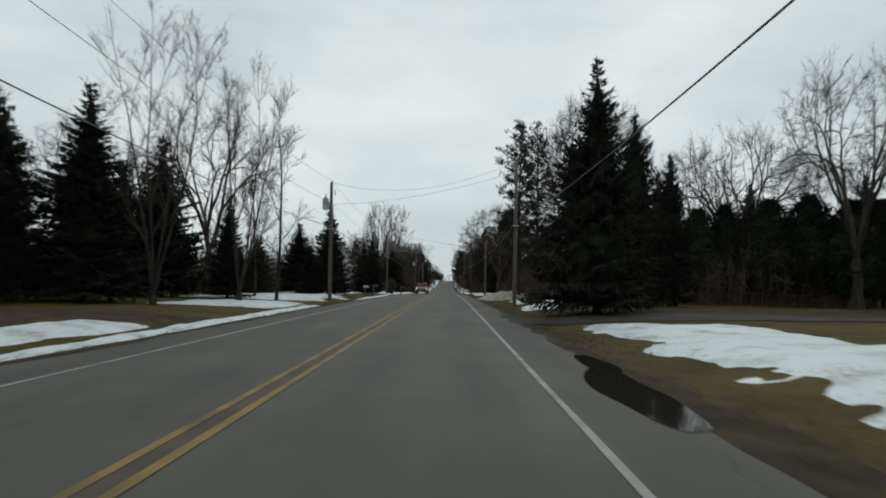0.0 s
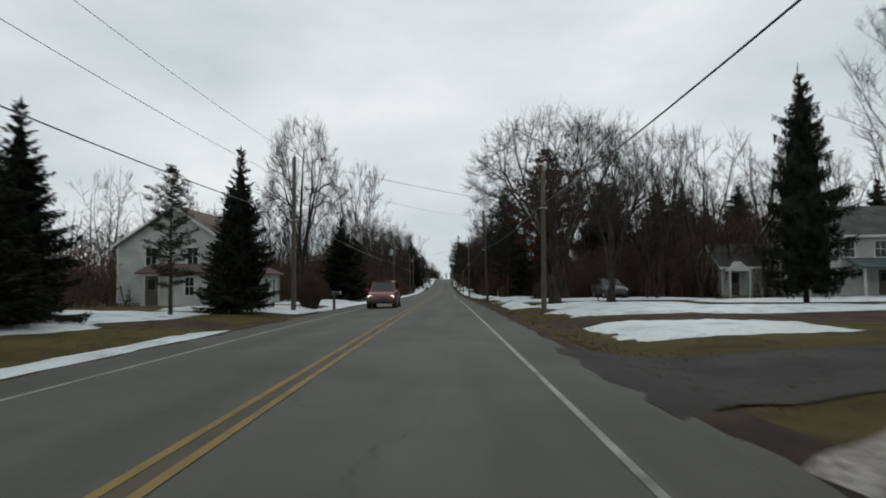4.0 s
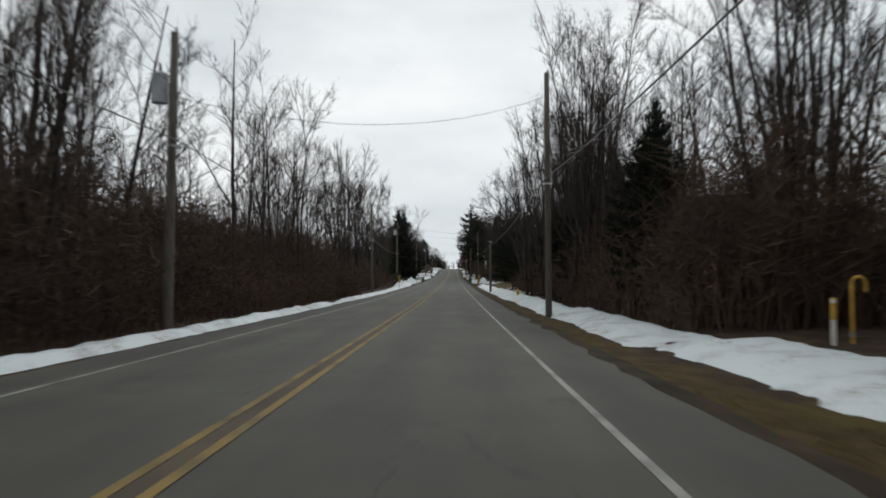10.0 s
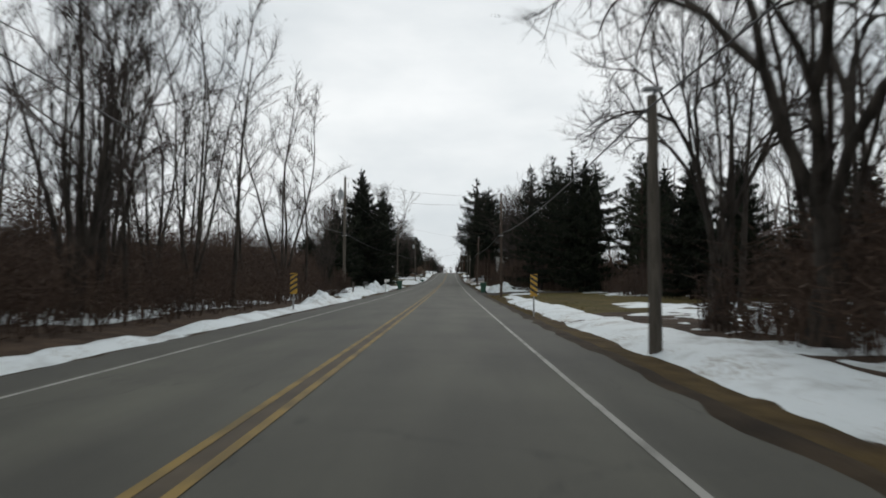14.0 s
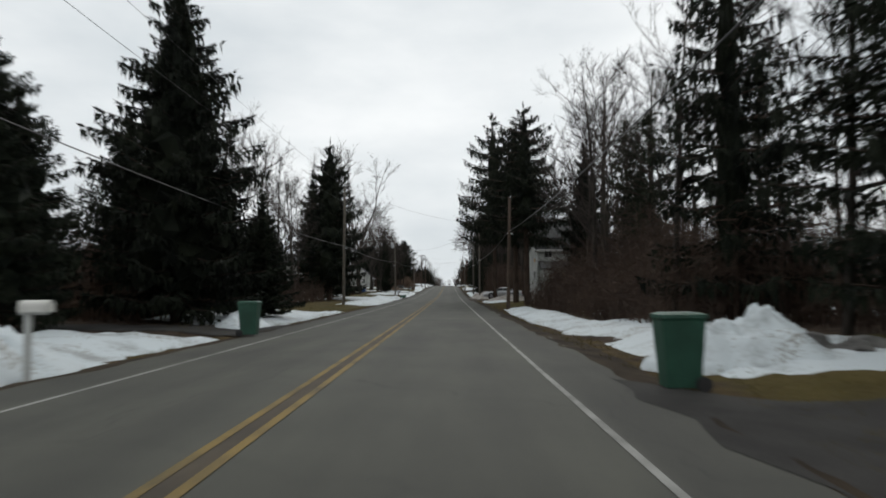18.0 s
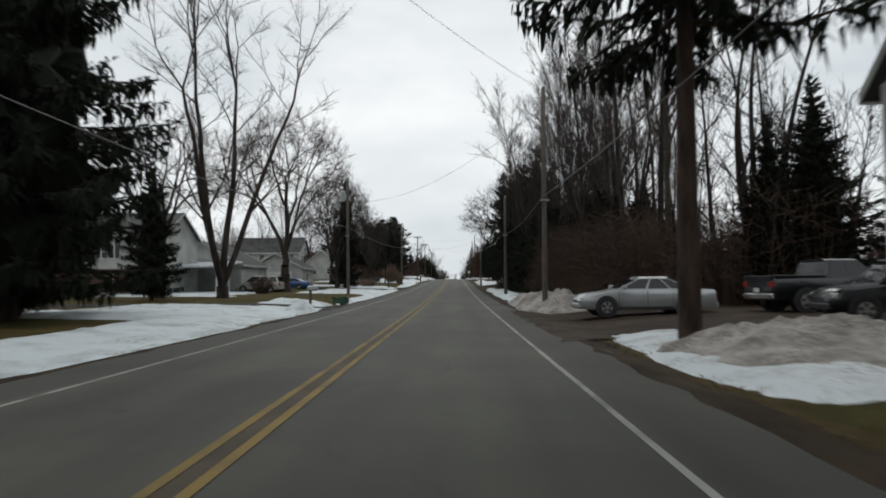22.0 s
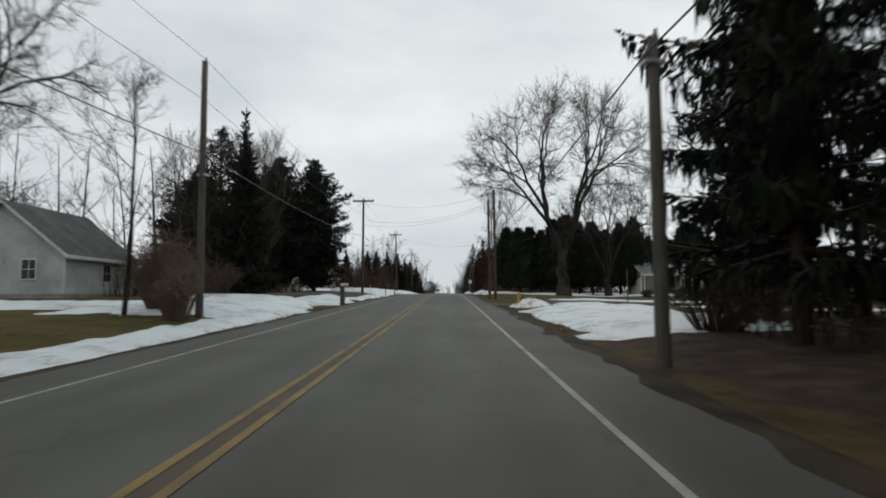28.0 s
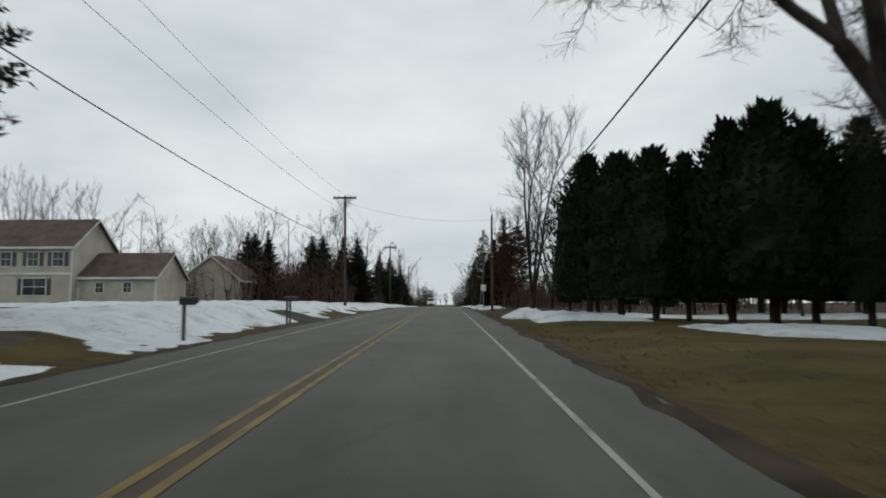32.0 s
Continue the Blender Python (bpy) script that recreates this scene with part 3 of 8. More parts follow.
driveway(4.5, 30, 24.4, 28.2, M_DRIVE, "dark old asphalt driveway across the verge")
driveway(4.5, 30, 65.5, 70.0, M_DRIVE, "dark wet driveway beside a ploughed snow heap")
driveway(4.5, 26, 107.2, 111.2, M_DRIVE, "dark driveway where a pickup is parked")
driveway(4.5, 30, 262.0, 266.6, M_DRIVE, "dark asphalt driveway beside a green bin", 2.2)
driveway(4.4, 19, 336.6, 347.4, M_MUD, "muddy brown parking lot beside the road", 2.4)
driveway(4.5, 40, 449.2, 453.8, M_DRIVE_GREY, "grey asphalt driveway of the ranch house")
driveway(-4.6, -24, 352.8, 357.8, M_DRIVE, "dark driveway between lawn and snow")
driveway(-4.6, -24, 400.5, 404.5, M_DRIVE, "dark driveway beside a small snow heap")
driveway(-4.6, -30, 281.2, 285.2, M_DRIVE, "dark driveway beside a large spruce")
driveway(-4.6, -28, 503.0, 507.0, M_DRIVE, "driveway crossing the snowy lawn")

# ---- trees ----
def unit(v):
    return v / (math.sqrt(v @ v) + 1e-9)


RAW = {}  # outlines of the light trees, to be joined into far woods


def bare_tree(seed, height, kind="forest", sides=7, rich=1.0, keep=None):
    """Trunk and crown of a leafless tree that stands at the origin. kind: forest (tall, narrow), spreading (domed), slim, clump."""
    rng = random.Random(seed)
    trunk, crown_b = Buf(), Buf()
    up = np.array((0, 0, 1.0))

    def rand_dir():
        a = rng.uniform(0, 2 * math.pi)
        return np.array((math.cos(a), math.sin(a), 0.0))

    def grow(p, d, length, r, nseg, n, lift, wander, taper, thick):
        pts, rad = [p], [r]
        for i in range(nseg):
            d = unit(d + rand_dir() * rng.uniform(0.3, 1.0) * wander + up * lift)
            p = p + d * length / nseg
            pts.append(p)
            rad.append(r * (1 - (1 - taper) * (i + 1) / nseg))
        (trunk if thick else crown_b).tube(pts, rad, n)
        return pts, rad, d

    def along(pts, rad, f):
        k = min(int(f * (len(pts) - 1)), len(pts) - 2)
        g = f * (len(pts) - 1) - k
        return pts[k] * (1 - g) + pts[k + 1] * g, rad[k] * (1 - g) + rad[k + 1] * g, unit(pts[k + 1] - pts[k])

    def twigs(pts, rad, n, length):
        for _ in range(n):
            p, _r, d0 = along(pts, rad, rng.uniform(0.1, 1.0))
            side = rand_dir()
            d = unit(d0 * 0.8 + side * rng.uniform(0.3, 0.9) + up * rng.uniform(-0.1, 0.5))
            q = p + d * length * rng.uniform(0.5, 1.3)
            crown_b.twig(p, q, 0.015 if keep else 0.011, rand_dir() + up * 0.3)
            for g in () if keep else (0.3, 0.55, 0.75):
                if rng.random() < 0.75:
                    m = p * (1 - g) + q * g
                    crown_b.twig(m, m + unit(d + rand_dir() * 0.9 + up * 0.1) * length * rng.uniform(0.3, 0.6), 0.008, rand_dir() + up * 0.3)

    def fork(p, d, length, r, level, open_, lift):
        """A limb that parts again and again, down to its twigs."""
        last = level == 0
        pts, rad, d = grow(p, d, length, r, (3 if level > 1 else 2) if not keep else 1, 5 if level > 2 else (4 if level > 1 and not keep else 3), lift, 0.13, 0.62, level > 2)
        if last:
            twigs(pts, rad, max(3, int(6 * rich)), min(1.3, 0.45 + 0.35 * length))
            return
        twigs(pts, rad, int(2 * rich), 0.8)
        n = 2 if rng.random() < 0.8 else 3
        for i in range(n):
            side = unit(np.cross(d, rand_dir() + up * 0.2))
            ang = open_ * (rng.uniform(0.15, 0.45) if i == 0 else rng.uniform(0.5, 1.05))
            fork(pts[-1], unit(d + side * ang * (1 if i % 2 else -1)), length * rng.uniform(0.66, 0.9) * (1.0 if i == 0 else 0.86), r * (0.66 if i == 0 else 0.52), level - 1, open_, lift)
        for _ in range(2 if level > 1 else 1):
            q, qr, dq = along(pts, rad, rng.uniform(0.25, 0.85))
            fork(q, unit(dq * 0.55 + rand_dir() * 0.8 + up * 0.15), length * rng.uniform(0.4, 0.7), max(0.012, qr * 0.42), max(0, level - 2), open_, lift)

    if kind in ("forest", "slim"):
        r0 = height * (0.0115 if kind == "forest" else 0.0085)
        pts, rad, d = grow(np.zeros(3) - (0, 0, 0.2), unit(up + rand_dir() * 0.05), height * 0.93, r0, 6, sides, 0.0, 0.06, 0.14, True)
        n1 = int(10 * rich)
        low = 0.30 if kind == "forest" else 0.24
        for c in range(n1):
            f = low + (0.96 - low) * (c + rng.random()) / n1
            p, r, d0 = along(pts, rad, f)
            ln = height * (0.155 if kind == "forest" else 0.12) * rng.uniform(0.75, 1.2) * (1.3 - 0.75 * f)
            fork(p, unit(up * rng.uniform(0.35, 1.0) + rand_dir() * (0.85 if kind == "forest" else 0.6)), ln, max(0.02, r * rng.uniform(0.35, 0.55)), 2, 0.8, 0.10)
        twigs(pts[-3:], rad[-3:], int(12 * rich), 1.1)
    elif kind in ("spreading", "maple"):
        big = kind == "maple"
        r0 = height * 0.025
        th = height * rng.uniform(0.085, 0.11)
        pts, rad, d = grow(np.zeros(3) - (0, 0, 0.2), up, th, r0, 3, sides, 0.0, 0.012, 0.96, True)
        trunk.tube([np.array((0, 0, -0.2)), np.array((0, 0, 0.25)), np.array((0, 0, 0.8))], [r0 * 1.6, r0 * 1.25, r0 * 1.0], sides)
        tips = []
        while len(tips) < (430 if big else 270):  # ends of the boughs, spread through a dome
            a, e, q = rng.uniform(0, 2 * math.pi), rng.uniform(-0.22, 1.0), rng.uniform(0.55, 1.0) ** 0.6
            ce = math.sqrt(max(0.0, 1 - e * e))
            wide = 0.43 * (1 + 0.16 * math.sin(2 * a + seed) + 0.1 * math.sin(3 * a + 2 * seed))
            tips.append(np.array((math.cos(a) * ce * q * wide, math.sin(a) * ce * q * wide, 0.54 + 0.46 * e * q)) * height)

        def reach(p, d, ends, r, depth):
            """A limb towards the middle of its ends, parting in two until each has one."""
            if len(ends) == 1:
                e = ends[0]
                m = p * 0.5 + e * 0.5 + rand_dir() * rng.uniform(0.0, 0.12) * math.sqrt((e - p) @ (e - p)) - up * 0.04 * height * rng.random()
                crown_b.tube([p, m, e], [max(0.012, r), max(0.010, r * 0.7), 0.006], 3)
                twigs([p, m, e], [r, r, r], max(4, int(8 * rich)), 0.45 + 0.028 * height)
                return
            c = sum(ends) / len(ends)
            gap = math.sqrt((c - p) @ (c - p))
            dd = unit(d * (2.0, 1.0)[depth] + unit(c - p)) if depth < 2 else unit(d * 0.55 + unit(c - p) + rand_dir() * 0.10)
            q = p + dd * gap * (0.10 if depth < 2 else 0.36) * rng.uniform(0.8, 1.25)
            m = p * 0.5 + q * 0.5 + rand_dir() * gap * 0.02
            (trunk if r > 0.05 else crown_b).tube([p, m, q], [r, r * 0.94, r * 0.88], 7 if r > 0.12 else (5 if r > 0.05 else 4))
            if r < 0.06:
                twigs([p, q], [r, r], int(2 * rich), 0.7)
            x = np.array(ends) - q
            x = x / (np.sqrt((x * x).sum(1))[:, None] + 1e-9)
            x = x - x.mean(0)
            axis = np.linalg.eigh(x.T @ x)[1][:, 2]
            order = np.argsort(x @ axis)
            cut = max(1, min(len(ends) - 1, int(len(ends) * (rng.uniform(0.44, 0.56) if depth < 1 else rng.uniform(0.36, 0.64)))))
            for side in (order[:cut], order[cut:]):
                reach(q, dd, [ends[i] for i in side], r * 0.92 * (len(side) / len(ends)) ** 0.44, depth + 1)

        reach(pts[-1] - up * 0.05 * th, up, tips, r0 * 0.92, 0)
    else:
        r0 = height * 0.017
        pts, rad, d = grow(np.zeros(3) - (0, 0, 0.2), up, height * 0.05, r0, 2, sides, 0.0, 0.04, 0.85, True)
        for i in range(4):
            a = 2 * math.pi * (i + rng.uniform(-0.3, 0.3)) / 4
            t0 = rng.uniform(0.08, 0.28)
            q, qr, dq = grow(pts[-1], unit(np.array((math.cos(a) * t0, math.sin(a) * t0, 1.0))), height * 0.42, r0 * rng.uniform(0.4, 0.6), 4, 5, 0.02, 0.08, 0.6, True)
            for _ in range(3):
                p, r, d0 = along(q, qr, rng.uniform(0.45, 0.95))
                fork(p, unit(d0 * 0.7 + rand_dir() * 0.6 + up * 0.3), height * 0.13, r * 0.45, 1, 0.8, 0.1)
            fork(q[-1], dq, height * 0.22, qr[-1], 3, 0.6, 0.07)
    if keep:
        RAW.setdefault(keep, []).append((height, np.array(trunk.v + crown_b.v), trunk.f + [tuple(i + len(trunk.v) for i in f) for f in crown_b.f]))
    return trunk.mesh("bare_trunk", M_BARK, smooth=True), crown_b.mesh("bare_crown", M_TWIG)


def conifer(seed, height, radius, kind="spruce", foliage=None, bare=0.06, lush=1.0, tier=1.0, fine=1.0, core=0.5):
    """Trunk and crown of an evergreen, bough by bough. kind: spruce (tight cone), norway (long limbs with hanging curtains, swept up at the tips), pine (open, clumped)."""
    rng = random.Random(seed)
    trunk, fol = Buf(), Buf()
    r0 = 0.015 * height + 0.03
    pts = [np.array((rng.uniform(-0.03, 0.03) * i, rng.uniform(-0.03, 0.03) * i, height * 0.97 * i / 6 - 0.15 * (i == 0))) for i in range(7)]
    trunk.tube(pts, [r0 * (1 - 0.93 * i / 6) for i in range(7)], 9)
    big = 0.75 + 0.02 * height

    def reach(f):
        if kind == "spruce":
            return radius * min((1 - f) ** 0.80, 1.15 * (1 - f))
        if kind == "norway":
            return radius * min((1 - f) ** 0.62, 1.45 * (1 - f)) * min(1.0, 0.78 + 1.6 * f)
        return radius * min(1.0, 0.5 + 2.0 * f) * (1 - f ** 2.4)

    def clump(p, out, side, r):
        """A ball of needle tufts at a bough's end."""
        for _ in range(int(15 * fine)):
            d = unit(np.array((rng.gauss(0, 1), rng.gauss(0, 1), rng.gauss(0.35, 0.8)))) * r * rng.uniform(0.6, 1.2)
            o = p + (out * rng.uniform(-1, 1) + side * rng.uniform(-1, 1)) * r * 0.7
            fol.tuft(o, d, unit(np.cross(d, (rng.gauss(0, 1), rng.gauss(0, 1), 0.4))) * r * rng.uniform(0.22, 0.36))

    step = {"spruce": 0.46, "norway": 0.62, "pine": 0.80}[kind] * max(0.8, height / 13) * tier
    z = height * bare
    while z < height * 0.985:
        f = (z / height - bare) / (1 - bare)
        ring = max(0.22, reach(f) * rng.uniform(0.84, 1.10))
        count = {"spruce": 9, "norway": 7, "pine": 6}[kind] if ring > 0.9 else 5
        turn = rng.uniform(0, 6.28)
        for b in range(count):
            a = turn + 2 * math.pi * (b + rng.uniform(-0.35, 0.35)) / count
            ln = ring * rng.uniform(0.70, 1.14)
            out = np.array((math.cos(a), math.sin(a), 0.0))
            side = np.array((-math.sin(a), math.cos(a), 0.0))
            droop = {"spruce": -0.16, "norway": -0.36, "pine": 0.02}[kind] + 0.45 * f + rng.uniform(-0.10, 0.10)
            tip = {"spruce": 0.16, "norway": 0.30, "pine": 0.16}[kind]
            p0 = np.array((0, 0, z + rng.uniform(-0.35, 0.35) * step))
            bend = rng.uniform(-0.12, 0.12)

            def on(g):
                return p0 + (out + side * bend * g) * ln * g + np.array((0, 0, ln * (droop * g + tip * g * g)))

            if ring > 0.8:
                trunk.tube([on(0.0), on(0.5), on(0.97)], [0.025 + 0.011 * ln, 0.018 + 0.005 * ln, 0.008], 4)
            if kind == "pine":
                for i in range(max(2, int(ln / 0.42 * lush))):
                    g = rng.uniform(0.30, 1.02)
                    clump(on(g) + side * rng.uniform(-0.32, 0.32) * ln * (1.05 - g) + np.array((0, 0, rng.uniform(0, 0.2))), out, side, rng.uniform(0.26, 0.46) * big)
                continue
            n = max(3, int(ln / 0.17 * lush))
            hang = 0.62 if kind == "norway" else 0.26
            for i in range(n):
                g = 0.10 + 0.92 * (i + rng.random()) / n
                p = on(g)
                hw = (ln * (0.34 if kind == "norway" else 0.40) * max(0.0, 1 - g) ** 0.75 * min(1.0, g * 3.5) + 0.12) * rng.uniform(0.7, 1.2)
                for sd in (-1, 1):
                    d = unit(out * rng.uniform(0.5, 1.0) + side * sd * rng.uniform(0.5, 1.0) + np.array((0, 0, rng.uniform(-0.40, 0.12)))) * hw
                    w = unit(np.cross(d, (rng.uniform(-0.8, 0.8), rng.uniform(-0.8, 0.8), 0.7))) * rng.uniform(0.10, 0.17) * big
                    fol.blade(p, d, w, 0.25)
                    for _ in range(int(2 * fine)):
                        q = p + d * rng.uniform(0.1, 1.0)
                        dd = np.array((rng.uniform(-0.25, 0.25), rng.uniform(-0.25, 0.25), -1.0)) * hang * big * rng.uniform(0.35, 1.0) * (0.5 + 0.5 * min(1.0, ln / 2.5))
                        fol.tuft(q, dd, (side * rng.uniform(-1, 1) + out * rng.uniform(-1, 1)) * rng.uniform(0.10, 0.20) * big)
                    d2 = unit(out + side * sd * rng.uniform(0.1, 0.6) + np.array((0, 0, rng.uniform(-0.1, 0.5)))) * rng.uniform(0.18, 0.36) * big
                    fol.tuft(p + side * sd * hw * rng.uniform(0, 0.6), d2, unit(np.cross(d2, (rng.gauss(0, 1), rng.gauss(0, 1), 0.5))) * rng.uniform(0.07, 0.13) * big)
        z += step * rng.uniform(0.75, 1.25) * (1 - 0.30 * f)
    # the dense inner boughs near the stem
    if core:
        nr, ns, base = 26, 17, len(fol.v)
        for j in range(nr + 1):
            f = j / nr
            for k in range(ns):
                a = 2 * math.pi * (k + 0.5 * (j % 2)) / ns
                r = reach(min(0.97, f)) * core * rng.uniform(0.5, 1.3)
                fol.v.append(np.array((r * math.cos(a), r * math.sin(a), height * (bare + 0.02 + (0.93 - bare) * f) + rng.uniform(-0.3, 0.2))))
        for j in range(nr):
            for k in range(ns):
                p, q = base + j * ns + k, base + j * ns + (k + 1) % ns
                fol.f.append((p, q, q + ns, p + ns))
        fol.f.append(tuple(base + k for k in range(ns))[::-1])
    top = np.array((pts[-1][0], pts[-1][1], height * 0.95))
    for k in range(3):
        fol.blade(top, np.array((0, 0, height * 0.05 + 0.2)), np.array((math.cos(k * 2.1), math.sin(k * 2.1), 0)) * 0.14, 0)
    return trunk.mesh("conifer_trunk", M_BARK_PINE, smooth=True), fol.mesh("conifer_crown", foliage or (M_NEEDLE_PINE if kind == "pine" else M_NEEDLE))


def cedar(seed, height, radius):
    """An arborvitae: a dense column of upright sprays over a rough core, on a short bare stem."""
    rng = random.Random(seed)
    trunk, fol = Buf(), Buf()
    trunk.tube([np.array((0, 0, -0.2)), np.array((0.03, 0, height * 0.5)), np.array((0, 0, height * 0.9))], [0.14, 0.10, 0.03], 6)
    nr, ns = 9, 10
    base = 0
    rows = []
    for j in range(nr + 1):
        f = j / nr
        z = height * (0.13 + 0.83 * f)
        r = radius * 0.86 * (math.sin(math.pi * min(0.97, 0.20 + 0.80 * f)) ** 0.75) * (1 - 0.15 * f)
        rows.append([np.array((r * math.cos(2 * math.pi * k / ns) * rng.uniform(0.8, 1.15), r * math.sin(2 * math.pi * k / ns) * rng.uniform(0.8, 1.15), z + rng.uniform(-0.15, 0.15))) for k in range(ns)])
    for row in rows:
        fol.v += row
    for j in range(nr):
        for k in range(ns):
            a, b = j * ns + k, j * ns + (k + 1) % ns
            fol.f.append((a, b, b + ns, a + ns))
    fol.f.append(tuple(range(ns))[::-1])
    fol.f.append(tuple(nr * ns + k for k in range(ns)))
    for _ in range(int(1500 + 400 * radius * height / 8)):
        f = rng.random()
        a = rng.uniform(0, 2 * math.pi)
        r = radius * (math.sin(math.pi * min(0.98, 0.20 + 0.80 * f)) ** 0.75) * (1 - 0.15 * f) * rng.uniform(0.78, 1.16)
        p = np.array((r * math.cos(a), r * math.sin(a), height * (0.11 + 0.86 * f)))
        d = np.array((math.cos(a) * rng.uniform(0.1, 0.6), math.sin(a) * rng.uniform(0.1, 0.6), rng.uniform(0.2, 1.0))) * rng.uniform(0.3, 0.6)
        fol.tuft(p, d, np.array((-math.sin(a), math.cos(a), rng.uniform(-0.3, 0.3))) * rng.uniform(0.14, 0.28))
    return trunk.mesh("cedar_trunk", M_BARK_PINE), fol.mesh("cedar_crown", M_CEDAR)


def thicket(seed, radius, height, stems, material, blob=False):
    """A leafless shrub of many thin stems that fan out from its foot."""
    rng = random.Random(seed)
    b = Buf()
    for _ in range(stems):
        a, q = rng.uniform(0, 2 * math.pi), math.sqrt(rng.random())
        foot = np.array((math.cos(a), math.sin(a), 0)) * radius * 0.35 * q
        tip = np.array((math.cos(a) * radius * q, math.sin(a) * radius * q, height * (1 - 0.45 * q * q) * rng.uniform(0.65, 1.05)))
        mid = foot * 0.45 + tip * 0.55 + np.array((0, 0, height * 0.08))
        b.tube([foot - (0, 0, 0.1), mid], [0.018, 0.012], 3)
        b.spike(mid, tip, 0.012)
        for _ in range(4):
            g = rng.uniform(0.2, 0.95)
            p = mid * (1 - g) + tip * g
            b.twig(p, p + np.array((rng.gauss(0, 0.3), rng.gauss(0, 0.3), rng.uniform(0.0, 0.5))) * (0.5 + 0.2 * height), 0.012, np.array((rng.gauss(0, 1), rng.gauss(0, 1), 0.3)))
    return b.mesh("shrub_stems", material)


TREE_LABELS = {
    "forest": ("tall leafless deciduous tree with a grey-brown trunk in the woods", "tree"),
    "spreading": ("large leafless maple with many spreading limbs beside the road", "tree"),
    "maple": ("huge leafless maple with a domed crown of fine twigs", "tree"),
    "slim": ("slender leafless tree with upright branches", "tree"),
    "clump": ("leafless tree with several stems from one base", "tree"),
    "spruce": ("dark green conical spruce with branches to the ground", "conifer"),
    "norway": ("tall dark spruce with long drooping branches", "conifer"),
    "open": ("tall dark spruce with long drooping branches and gaps between them", "conifer"),
    "pine": ("tall open pine with tiered branches and bare lower trunk", "conifer"),
    "brown": ("conifer with withered red-brown foliage", "conifer"),
    "tall": ("tall old spruce with drooping limbs above a bare trunk", "conifer"),
    "dense": ("dense dark pine with full branches down to the ground", "conifer"),
    "young": ("young dark spruce in a dense roadside row", "conifer"),
    "cedar": ("dense dark green cedar in a hedge row", "conifer"),
}
KINDS = {}
for i, h in enumerate((15, 17, 19, 16, 20)):
    KINDS.setdefault("forest", []).append((h, bare_tree(10 + i, h, "forest")))
for i, h in enumerate((16, 18, 15)):
    KINDS.setdefault("spreading", []).append((h, bare_tree(30 + i, h, "spreading", 10, 1.3)))
for i, h in enumerate((9, 12, 10)):
    KINDS.setdefault("slim", []).append((h, bare_tree(40 + i, h, "slim", 6, 0.85)))
for i, h in enumerate((14, 17)):
    KINDS.setdefault("clump", []).append((h, bare_tree(50 + i, h, "clump", 7, 1.4)))
for i, h in enumerate((14, 15, 13)):
    bare_tree(60 + i, h, ("forest", "slim", "clump")[i], 4, 0.6, keep="sparse")
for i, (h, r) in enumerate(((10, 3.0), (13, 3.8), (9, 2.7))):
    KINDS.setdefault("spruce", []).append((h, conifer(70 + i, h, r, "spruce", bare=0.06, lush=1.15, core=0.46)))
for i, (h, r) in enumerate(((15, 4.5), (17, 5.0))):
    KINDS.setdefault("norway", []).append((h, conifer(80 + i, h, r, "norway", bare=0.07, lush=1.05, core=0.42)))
for i, (h, r) in enumerate(((14, 3.6), (17, 4.2))):
    KINDS.setdefault("pine", []).append((h, conifer(90 + i, h, r, "pine", bare=0.2, lush=1.1, core=0.0)))
for i, (h, r) in enumerate(((16, 5.6), (18, 6.2))):
    KINDS.setdefault("tall", []).append((h, conifer(86 + i, h, r, "norway", bare=0.36, lush=0.75, tier=1.35, core=0.16)))
for i, (h, r) in enumerate(((15, 4.8), (16, 5.2))):
    KINDS.setdefault("open", []).append((h, conifer(110 + i, h, r, "norway", bare=0.12, lush=0.72, tier=1.3, core=0.14)))
KINDS["maple"] = [(18, bare_tree(36, 18, "maple", 12, 1.5)), (18, bare_tree(38, 18, "maple", 12, 1.5))]
KINDS["brown"] = [(12, conifer(96, 12, 3.8, "pine", M_NEEDLE_BROWN, 0.24, 1.5, 0.8, 1.0, 0.0)), (11, conifer(97, 11, 3.0, "norway", M_NEEDLE_BROWN, 0.1, 0.8, core=0.3))]
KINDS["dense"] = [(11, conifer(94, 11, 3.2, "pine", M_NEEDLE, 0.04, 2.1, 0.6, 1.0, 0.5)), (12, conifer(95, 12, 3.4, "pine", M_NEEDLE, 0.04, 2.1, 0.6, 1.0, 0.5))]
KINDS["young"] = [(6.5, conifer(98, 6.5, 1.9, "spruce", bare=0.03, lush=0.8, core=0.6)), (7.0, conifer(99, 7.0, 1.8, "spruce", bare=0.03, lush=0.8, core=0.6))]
for i, (h, r) in enumerate(((8.0, 1.7), (9.0, 1.6), (7.2, 1.9))):
    KINDS.setdefault("cedar", []).append((h, cedar(100 + i, h, r)))
_pick = random.Random(7)


